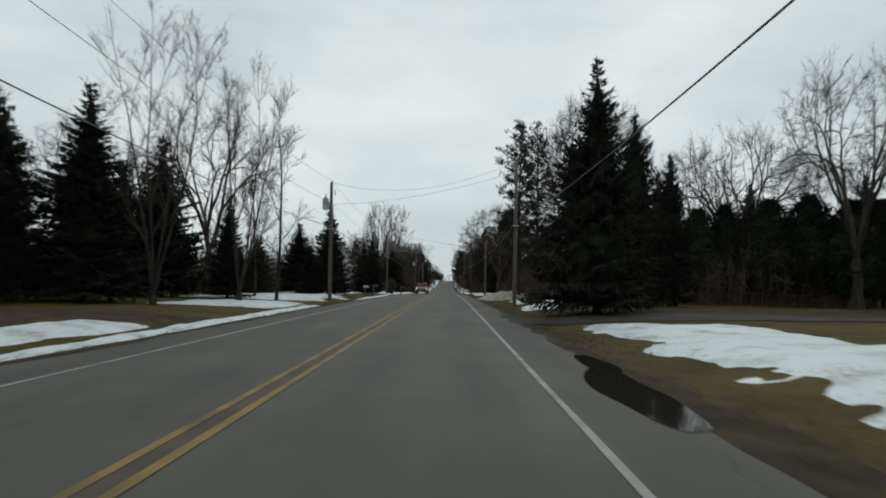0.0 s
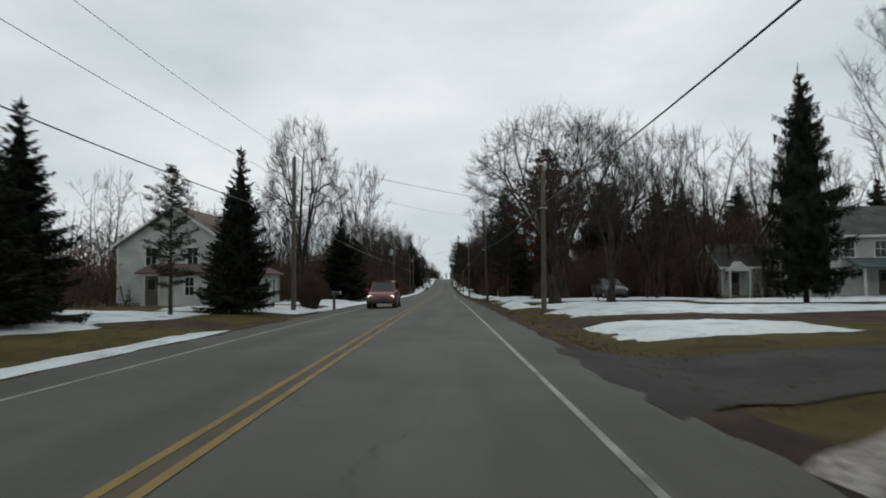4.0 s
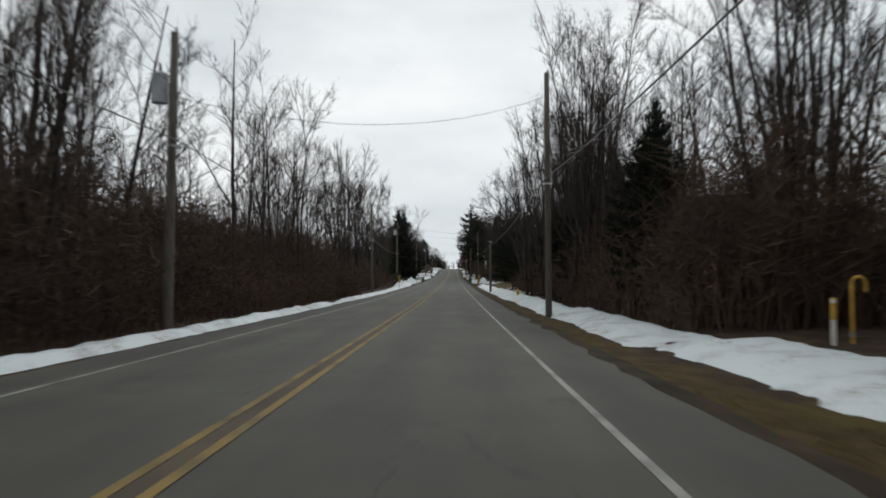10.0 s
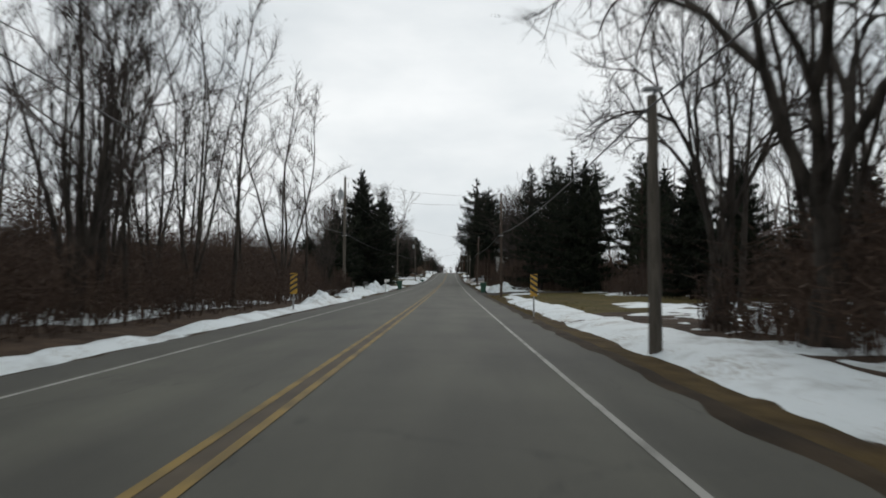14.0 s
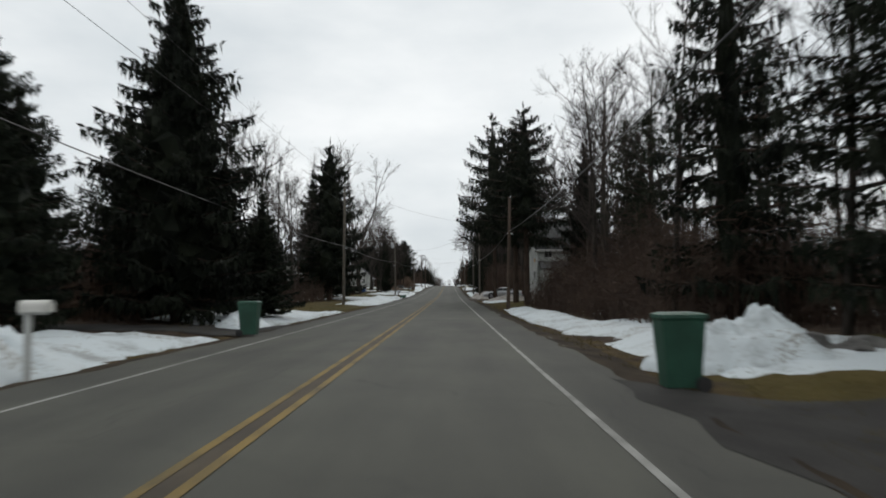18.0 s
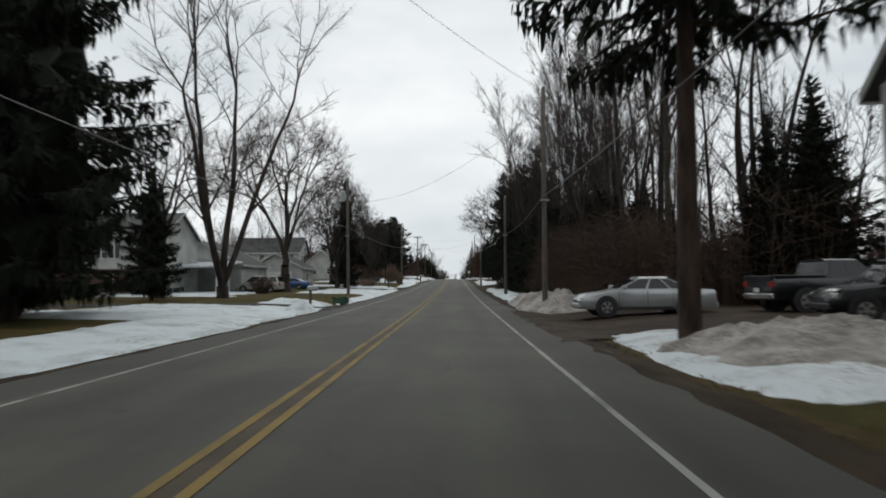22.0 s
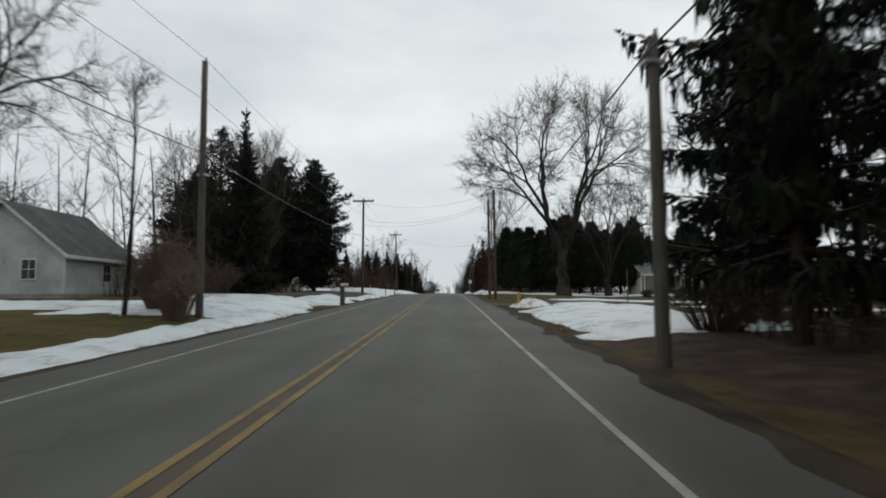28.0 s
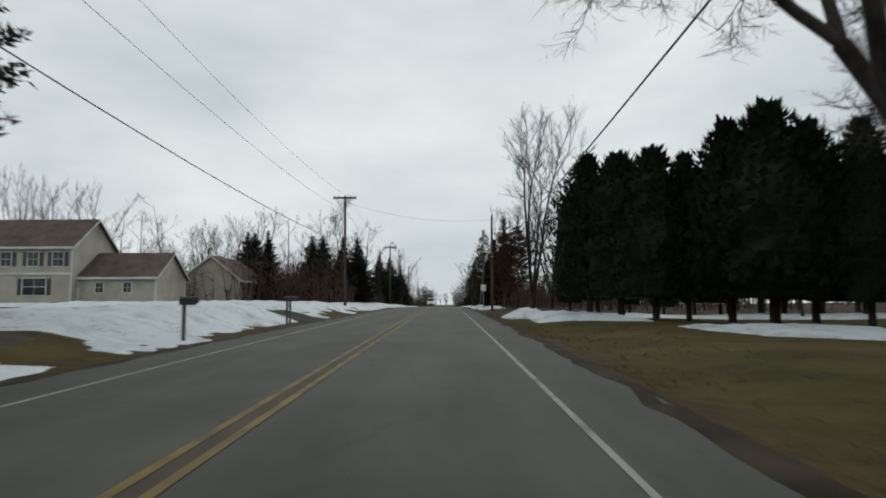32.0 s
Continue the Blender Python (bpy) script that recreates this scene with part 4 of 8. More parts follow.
def tree(kind, x, y, h, width=1.0, label="", which=None, turn=None, group=""):
    """One tree of a kind at a place, scaled to the height h; its foot is in the ground."""
    i = _pick.randrange(len(KINDS[kind])) if which is None else which
    h0, (tm, cm) = KINDS[kind][i]
    lab, cat = TREE_LABELS[kind]
    nm = {"spruce": "spruce_tree", "young": "spruce_tree", "dense": "pine_tree", "tall": "spruce_tree", "norway": "spruce_tree", "open": "spruce_tree", "pine": "pine_tree", "brown": "withered_conifer", "cedar": "cedar_tree"}.get(kind, "bare_tree")
    ob = root(nm, x, y, None, _pick.uniform(0, 360) if turn is None else turn, label or lab, cat, group)
    s = h / h0
    ob.scale = (s * width, s * width, s)
    for n, me in (("trunk", tm), ("crown", cm)):
        o = new(n, me)
        o.parent = ob
    return ob

# ---- planting: single trees that can be told apart ----
for kind, x, y, h, w, i in [
    # first stretch, right-hand side
    ("spruce", 8.9, 30.4, 11.9, 0.92, 1), ("norway", 15.5, 40.0, 9.5, 0.7, 0), ("maple", 15.6, 62.5, 20.0, 0.85, 1), ("spreading", 28, 42, 17, 0.8, 2), ("spreading", 22, 54, 13, 0.8, 2), ("pine", 8.5, 60.6, 16.4, 0.72, 0), ("pine", 10.4, 62.8, 16.8, 0.74, 1), ("tall", 14.2, 56, 15.0, 0.8, 0), ("norway", 16.0, 49.5, 15.0, 0.7, 1),
    ("pine", 15.0, 70.3, 16.0, 0.95, 1), ("pine", 16.3, 71.2, 15.5, 0.95, 0), ("norway", 23, 66, 13, 0.8, 0), ("spreading", 26, 54, 15, 1.0, 1), ("norway", 23.5, 96.5, 14.5, 0.72, 1), ("spreading", 12.5, 99, 12.5, 0.8, 1), ("spreading", 22, 122, 14, 0.9, 0),
    ("forest", 27, 93, 17, 1.0, 1), ("maple", 10.0, 105.6, 15.0, 1.05, 0), ("spreading", 13.2, 118.5, 14.0, 0.9, 1), ("brown", 13.4, 130.8, 16.4, 1.0, 0), ("forest", 48, 124, 15, 1.0, 1), ("forest", 55, 122, 15, 1.0, 3), ("forest", 60, 128, 15, 1.0, 0), ("norway", 50, 130, 13, 1.1, 0), ("norway", 57, 132, 13, 1.1, 1), ("norway", 22, 141, 15, 1.1, 0), ("norway", 28.5, 139, 14.5, 1.1, 1), ("norway", 34, 146, 15, 1.1, 0), ("norway", 39, 140, 14.5, 1.1, 1), ("norway", 25.5, 149, 16, 1.1, 0), ("norway", 44, 134, 14, 1.1, 1), ("forest", 20, 127.5, 15, 1.0, 1), ("forest", 25.5, 125.5, 15.5, 1.0, 2), ("forest", 31, 130, 16, 1.0, 3), ("forest", 36.5, 127, 15, 1.0, 4), ("forest", 23.5, 133.5, 16.5, 1.0, 0), ("norway", 24.0, 155.0, 13.0, 1.0, 1), ("norway", 31.0, 152.0, 12.0, 1.0, 0), ("norway", 37.0, 145.0, 12.0, 1.0, 1), ("brown", 15.5, 140.0, 12.5, 0.9, 1), ("brown", 10.2, 145, 9.5, 0.8, 0),
    ("pine", 9.6, 143.2, 13.5, 0.9, 0), ("pine", 9.8, 140.0, 14.0, 0.95, 1), ("norway", 17, 157, 14, 0.7, 0), ("norway", 12.8, 150.0, 9.0, 0.9, 1),
    ("spruce", 33, 22, 9, 1.2, 0), ("forest", 24, 14, 16, 1.2, 3), ("forest", 30, 30, 15, 1.2, 1), ("spreading", 34, 50, 13, 1.2, 2), ("norway", 40, 60, 12, 0.9, 0), ("norway", 34, 70, 13, 0.9, 1),
    # first stretch, left-hand side
    ("spruce", -15.5, 31.5, 10.6, 1.1, 1), ("norway", -18.5, 29.0, 10.0, 1.0, 0), ("norway", -21.5, 34.0, 10.5, 1.0, 1), ("spruce", -24.5, 30.0, 9.5, 1.2, 2), ("norway", -20.0, 44.0, 9.0, 1.0, 0), ("spruce", -17.0, 43.0, 10.6, 1.1, 2), ("spruce", -12.6, 43.5, 6.8, 0.8, 0), ("spruce", -19, 24, 11, 1.0, 0), ("spreading", -17, 52, 16.5, 0.9, 1), ("slim", -9.3, 43.4, 12.5, 1.2, 1), ("slim", -11.5, 46, 11, 1.1, 0), ("clump", -10.2, 38.5, 13, 0.8, 0),
    ("spruce", -10.0, 66.0, 9.2, 0.95, 1), ("spruce", -12.3, 79.0, 7.6, 0.9, 2), ("spruce", -11.4, 76, 6.5, 1.1, 0), ("spruce", -14, 70, 7.5, 1.3, 0), ("spruce", -8.6, 91, 8.6, 0.75, 2), ("pine", -10.5, 87, 6.8, 0.9, 0), ("spruce", -10.2, 94.5, 7.0, 0.9, 0), ("spruce", -11.0, 62.0, 4.6, 1.3, 0),
    ("spreading", -9.4, 109.5, 15.5, 0.62, 2), ("forest", -10.6, 112.0, 14.5, 1.3, 2), ("clump", -14, 116, 8.5, 1.3, 1), ("spruce", -8.8, 124.6, 8.4, 1.3, 1), ("pine", -8.0, 130.5, 6.6, 0.9, 0), ("spruce", -10.5, 131.5, 6.0, 0.9, 0), ("clump", -12.0, 162, 20.3, 0.8, 1), ("pine", -9.9, 142, 7.6, 1.1, 1), ("pine", -12.8, 146, 8.2, 1.1, 0), ("forest", -8.6, 155, 14, 0.9, 4),
    ("spruce", -11.6, 100.2, 6.2, 0.8, 0), ("norway", -15.5, 60, 5.5, 1.2, 0), ("norway", -18.5, 63, 5.0, 1.3, 1), ("norway", -21.5, 58, 5.5, 1.3, 0), ("norway", -25, 62, 5.5, 1.3, 1), ("spruce", -28.5, 57, 5.0, 1.4, 0), ("norway", -16, 84, 6.0, 1.1, 0), ("forest", -22, 72, 11, 1.1, 1), ("forest", -27, 80, 12, 1.1, 2), ("spreading", -24, 47, 13, 0.8, 2),
    # middle, right-hand side
    ("norway", 9.6, 166, 8.2, 0.9, 0), ("forest", 8.4, 199.0, 13.0, 1.0, 1), ("spreading", 9.4, 212.0, 13.5, 1.0, 1), ("forest", 11.2, 206, 14, 1.0, 2), ("spreading", 10.2, 219.5, 11.5, 0.8, 2), ("norway", 12.8, 190, 9.5, 1.0, 1), ("norway", 12.5, 196, 11, 0.9, 0), ("norway", 12.9, 186.5, 10.5, 0.9, 1), ("norway", 15.0, 194, 11.5, 0.9, 0), ("norway", 10.9, 199.8, 8.6, 1.1, 0), ("norway", 12.4, 203.0, 9.2, 1.1, 1), ("norway", 14.6, 206.5, 10.0, 1.1, 0), ("norway", 11.4, 194.0, 7.0, 1.1, 1), ("spruce", 9.8, 180, 7.5, 1.1, 1), ("norway", 11.0, 172, 8.6, 1.1, 0),
    ("norway", 18, 243, 9.5, 1.1, 0), ("norway", 22.5, 246, 10.5, 1.1, 1), ("norway", 27, 243, 10.5, 1.1, 0), ("norway", 31.5, 246, 11, 1.1, 1), ("norway", 36, 242, 11, 1.1, 0), ("open", 11.9, 281.5, 15.8, 0.80, 0), ("open", 13.4, 273.5, 15.5, 0.9, 1), ("open", 14.2, 265.7, 14.5, 0.85, 1), ("norway", 15.4, 265, 13.5, 0.85, 0), ("pine", 19, 258, 12.5, 0.9, 1), ("tall", 17.6, 270.5, 14.5, 0.9, 1), ("norway", 21.5, 264, 14, 0.9, 0), ("tall", 14.0, 272, 14, 0.8, 0), ("norway", 25, 270, 14, 0.9, 1), ("forest", 12.4, 276, 15, 0.9, 0), ("forest", 10.2, 283, 14, 0.8, 2), ("pine", 22, 272, 12, 0.9, 0), ("pine", 16, 288, 11, 0.9, 1), ("pine", 12.8, 294, 10.6, 0.9, 0),
    ("tall", 8.2, 321.0, 17.6, 1.0, 1), ("tall", 7.1, 334.2, 22.0, 0.75, 0), ("tall", 8.4, 313.8, 17.4, 0.95, 1), ("norway", 20.5, 322, 13.5, 0.9, 0), ("norway", 23, 331, 13.5, 0.9, 1), ("spruce", 20.0, 352.5, 11.5, 0.9, 0), ("norway", 12.2, 308, 12.5, 0.7, 0), ("pine", 13.5, 301, 12, 0.8, 1), ("forest", 10.4, 297, 15, 1.0, 3), ("forest", 12.3, 304, 16, 1.0, 4),
    ("spruce", 17.5, 352, 9.5, 0.9, 1), ("spruce", 20.5, 345, 10, 0.8, 0),
    # middle, left-hand side
    ("clump", -9.0, 205, 14.0, 0.8, 1), ("forest", -9.6, 214, 13.5, 0.9, 1), ("forest", -11.5, 222, 15.5, 0.9, 0), ("forest", -9.0, 231, 13.5, 0.9, 2), ("norway", -13.5, 281.5, 9.0, 1.1, 1), ("norway", -10.4, 288.0, 16.3, 1.0, 0), ("spruce", -7.7, 292.0, 6.6, 1.0, 0), ("spruce", -11.5, 297, 9.0, 0.9, 0), ("norway", -14.6, 292, 11.0, 1.0, 0), ("norway", -11.0, 276.5, 9.0, 1.1, 1), ("clump", -10.5, 263, 9.5, 1.0, 0), ("clump", -12, 270, 8.5, 1.1, 1), ("young", -10.9, 267, 2.7, 1.2, 0), ("young", -12.5, 262, 2.6, 1.2, 1),
    ("norway", -13.2, 341.0, 20.5, 1.0, 1), ("spruce", -15.8, 343.5, 17.0, 0.62, 1), ("dense", -21.5, 325, 8.0, 1.3, 0), ("dense", -18.7, 328, 8.6, 1.2, 1), ("dense", -16.0, 323.5, 7.2, 1.1, 0), ("dense", -25.0, 321, 8.5, 1.3, 0), ("slim", -14.5, 318, 14.5, 1.0, 0), ("slim", -17, 312, 15, 1.0, 1), ("slim", -20, 320, 15, 1.0, 2), ("slim", -16.5, 334, 15.5, 1.0, 1), ("forest", -15.0, 340, 15, 0.9, 1),
    ("clump", -15.2, 367.0, 23.0, 1.25, 1), ("norway", -18.4, 362.5, 9.2, 0.9, 1), ("spreading", -19.5, 366, 15, 0.9, 2), ("maple", -16.0, 387.5, 20.0, 1.0, 1), ("spreading", -13.0, 401, 15.0, 0.7, 2), ("norway", -12.6, 404.5, 14.2, 0.55, 0), ("spreading", -15, 413, 13.5, 0.8, 1),
    # last stretch
    ("maple", -17.5, 421.5, 18.0, 0.95, 1), ("spreading", -15.5, 428, 14.5, 0.9, 0), ("slim", -12.5, 427.5, 10.5, 1.0, 0), ("slim", -10.4, 432.5, 10.5, 1.25, 1), ("spruce", -11.2, 449.5, 12.2, 0.58, 2), ("pine", -13.6, 452, 11.4, 1.0, 0), ("clump", -12.4, 457, 11.0, 0.9, 0), ("clump", -14.5, 449, 10.0, 0.9, 1), ("dense", -13.6, 483.0, 15.3, 1.06, 1), ("clump", -13.5, 461.0, 12.5, 1.1, 1), ("spreading", -16.5, 459, 13.5, 0.8, 2), ("clump", -17.0, 466, 13, 1.0, 0), ("dense", -20.0, 486, 14.0, 1.2, 0), ("dense", -15.6, 475.0, 13.8, 1.12, 0), ("dense", -23.5, 475, 13.0, 1.2, 1), ("dense", -16.6, 470.5, 10.5, 1.1, 1), ("dense", -27.0, 482, 13.5, 1.3, 0), ("norway", -22.5, 470, 11.0, 0.9, 1),
    ("open", 9.3, 421.5, 18.0, 0.7, 0), ("open", 12.2, 419.5, 18.5, 0.7, 1), ("open", 11.0, 413, 18, 0.7, 0), ("open", 9.0, 406, 17, 0.65, 1), ("tall", 12.0, 401, 17.5, 0.75, 0), ("tall", 9.4, 396, 13.8, 0.7, 1), ("pine", 15, 408, 14, 0.9, 1), ("pine", 16, 396, 13, 0.9, 0), ("open", 17.5, 413, 13, 0.9, 0), ("open", 20, 405, 13.5, 0.9, 1), ("norway", 21.5, 419, 13, 0.9, 0), ("norway", 16.5, 421.5, 11, 0.9, 1), ("norway", 24, 412, 13, 0.9, 0), ("open", 14.6, 404, 13.5, 0.95, 1), ("open", 13.6, 414.5, 17.5, 0.8, 0), ("norway", 18.0, 400, 13.5, 1.0, 1), ("norway", 26, 403, 13.5, 1.1, 0), ("norway", 29, 416, 13.5, 1.1, 1), ("spreading", 16.5, 431, 14.5, 0.7, 2),
    ("spreading", 20.8, 447.0, 16.5, 1.0, 1), ("norway", 13.8, 432.0, 14.5, 0.95, 0), ("norway", 18.0, 429.5, 11.5, 0.9, 1), ("maple", 15.4, 485.0, 26.3, 1.08, 0), ("maple", 21.0, 486.5, 15.0, 1.1, 1), ("clump", 11.4, 538, 20.5, 1.0, 1), ("clump", 14.0, 542, 18.5, 1.0, 0), ("forest", 11.6, 548, 13.5, 0.9, 2), ("clump", 9.4, 550, 12, 0.9, 0), ("brown", 9.6, 553, 12, 0.9, 1), ("brown", 10.5, 545, 9.5, 0.9, 0), ("spruce", 8.6, 556, 9, 0.9, 1), ("spruce", 9.0, 563, 10, 0.9, 0), ("pine", 8.0, 572, 12, 0.9, 1),
]:
    tree(kind, x, y, h, w, which=i)

# cedar rows: a hedge of dark columns
_rc = random.Random(11)
for j in range(11):  # runs away from the road
    tree("cedar", 10.8 + 1.55 * j, 507.5 - 1.35 * j + _rc.uniform(-0.4, 0.4), _rc.uniform(8.2, 11.4) * (1.0 if j != 3 else 1.1), _rc.uniform(1.0, 1.25), group="cedar hedge row")
for j in range(20):  # behind the ranch house and the maples
    tree("cedar", 12 + 2.3 * j, 520 - 0.4 * j + _rc.uniform(-1, 1), _rc.uniform(5.5, 8.6) + (3.6 if j > 5 else 0.0), _rc.uniform(1.0, 1.25), group="cedar windbreak")
for j in range(12):  # far right at the start
    tree("cedar", 21 + 2.0 * j + _rc.uniform(-0.5, 0.5), 50 - 1.2 * j + _rc.uniform(-1, 1), _rc.uniform(7.0, 8.4), 1.3, group="cedar windbreak")
# planted spruces in a row along the woods
for j in range(40):
    deep = min(1.0, max(0.0, (j - 12) / 18))
    tree("young", 10.6 - 1.3 * deep + _rc.uniform(-0.4, 0.9) + (1.4 if j % 3 == 0 else 0), 352.5 + 1.2 * j + _rc.uniform(-0.3, 0.3), _rc.uniform(5.0, 6.6) + 2.4 * deep, _rc.uniform(0.75, 1.0), group="roadside spruce row")

# ---- woods: zones of leafless trees, filled at random ----
_rw = random.Random(21)


def woods(side, y0, y1, x0, x1, count, hs, kinds=("forest", "forest", "slim", "clump"), edge=1.6):
    for _ in range(count):
        a = x0 + (x1 - x0) * _rw.random() ** edge
        y = _rw.uniform(y0, y1)
        tree(_rw.choice(kinds), side * a, y, _rw.uniform(*hs), _rw.uniform(0.75, 1.05))


woods(-1, 133, 200, 8.5, 20, 40, (9.5, 14.5))
woods(-1, 200, 250, 9.0, 20, 24, (11, 15.5))
woods(1, 148, 200, 11.0, 20, 30, (11, 15.5))
woods(1, 172, 200, 8.4, 11.5, 16, (12, 15.5), ("forest", "slim", "clump"))
woods(1, 198, 220, 9.5, 13.0, 3, (11, 14), ("forest", "clump"))
woods(1, 200, 226, 11.0, 20, 12, (11, 15))
woods(1, 284, 312, 11.0, 20, 14, (13, 17))
woods(1, 350, 402, 9.6, 19, 44, (15.5, 20.5), ("forest", "forest", "forest", "clump"))
woods(1, 112, 148, 17, 30, 14, (11, 15))
woods(-1, 306, 336, 14.5, 25, 14, (13, 17))
woods(1, 116, 150, 30, 44, 14, (11, 15))
woods(-1, -20, 36, 11, 26, 10, (9, 14), ("forest", "slim", "spruce", "clump"))


def grove(side, y0, y1, x0, x1, count, hs, seed, label="far leafless woods, a haze of grey-brown branches"):
    """Distant leafless trees that stand too thick to be counted, joined into one."""
    rng = random.Random(seed)
    verts, faces, n = [], [], 0
    for _ in range(count):
        h0, v, f = RAW["sparse"][rng.randrange(3)]
        x, y = side * rng.uniform(x0, x1), rng.uniform(y0, y1)
        s, a = rng.uniform(*hs) / h0, rng.uniform(0, 6.28)
        w = s * rng.uniform(0.8, 1.15)
        c, d = math.cos(a) * w, math.sin(a) * w
        q = np.stack([v[:, 0] * c - v[:, 1] * d + x, v[:, 0] * d + v[:, 1] * c + y, v[:, 2] * s + gz(x, y)], 1)
        verts.append(q)
        faces += [tuple(i + n for i in t) for t in f]
        n += len(v)
    tagged(new("far_woods", mesh_from("far_woods", np.concatenate(verts), faces, M_TWIG)), label, "woods", kind="stuff")


for k, (sd, y0, y1, x0, x1, cnt, hs) in enumerate([
    (-1, 133, 250, 18, 44, 120, (9, 15)), (1, 148, 226, 20, 44, 40, (11, 15)), (1, 226, 312, 24, 50, 34, (11, 15)), (1, 346, 402, 20, 40, 26, (12, 16)),
    (-1, 250, 340, 26, 56, 34, (9, 14)), (1, 50, 148, 28, 60, 64, (10, 14)), (-1, 20, 133, 24, 56, 40, (7.5, 11.5)), (-1, 545, 680, 8, 40, 56, (6, 12)),
    (1, 560, 690, 8, 40, 40, (7, 11)), (-1, 690, 960, 7, 40, 26, (8, 13)), (1, 690, 960, 7.5, 40, 26, (8, 13)), (-1, 455, 560, 58, 95, 30, (10, 15)),
    (-1, 340, 450, 42, 80, 34, (9, 14)), (1, 430, 540, 52, 90, 30, (9, 14)), (1, -30, 50, 45, 80, 16, (9, 13)), (-1, -30, 20, 26, 50, 12, (9, 13)), (-1, 445, 475, 20, 40, 16, (13, 17)), (-1, 500, 620, 36, 70, 44, (12, 16)), (1, 505, 545, 12, 50, 14, (12, 16)), (-1, 372, 428, 34, 48, 40, (10, 14)), (1, 1000, 1130, -70, 70, 60, (9, 14)), (1, 575, 970, 6.4, 10, 66, (7, 11)), (-1, 575, 970, 6.2, 10, 66, (7, 11)), (-1, 560, 650, 18, 70, 56, (12, 17))]):
    grove(sd, y0, y1, x0, x1, int(cnt * 0.75), hs, 300 + k)
for x, y, h, k in [(-14, 552, 9, "norway"), (-17, 560, 10, "norway"), (-20, 548, 9, "spruce"), (-11, 566, 9, "norway"), (-24, 556, 10, "norway"), (-9.5, 600, 10, "norway"), (-28, 566, 11, "norway"), (-9.5, 539, 12, "slim"), (-13, 590, 15, "forest"), (-9, 625, 15, "forest"), (-9, 548, 8, "spruce"), (-12, 556, 9, "spruce"), (-8.5, 570, 7, "pine"), (-10, 585, 9, "spruce"), (9.5, 580, 9, "spruce"), (8.5, 592, 10, "pine"), (10, 604, 9, "spruce"), (8.6, 622, 10, "spruce"), (-8, 610, 9, "spruce"), (9, 650, 10, "pine")]:
    tree(k, x, y, h, 1.0)

# ---- undergrowth ----


def brush(side, y0, y1, x0, x1, stems, h, material, label, seed, thick=1.0, ramp=3.0):
    """A band of thin woody stems with side twigs, one sheet of undergrowth."""
    rng = random.Random(seed)
    b = Buf()
    for _ in range(stems):
        q = rng.random()
        x, y = side * (x0 + (x1 - x0) * q), rng.uniform(y0, y1)
        patch = 0.65 + 0.7 * (0.5 + 0.5 * noise.noise((x * 0.2, y * 0.12, seed)))
        hh = h * (0.3 + 0.7 * min(1.0, q * ramp)) * patch * rng.uniform(0.45, 1.1)
        p = np.array((x, y, gz(x, y) - 0.05))
        t = p + np.array((rng.gauss(0, 0.16), rng.gauss(0, 0.16), 1.0)) * hh
        b.spike(p, t, 0.018 * thick)
        for _ in range(7 if thick < 1.45 else 4):
            g = rng.uniform(0.15, 0.95)
            m = p * (1 - g) + t * g
            b.twig(m, m + np.array((rng.gauss(0, 0.45), rng.gauss(0, 0.45), rng.uniform(0.0, 0.7))) * hh * 0.36, 0.016 * thick, np.array((rng.gauss(0, 1), rng.gauss(0, 1), 0.3)))
    tagged(new("undergrowth", b.mesh("undergrowth", material)), label, "undergrowth", kind="stuff")


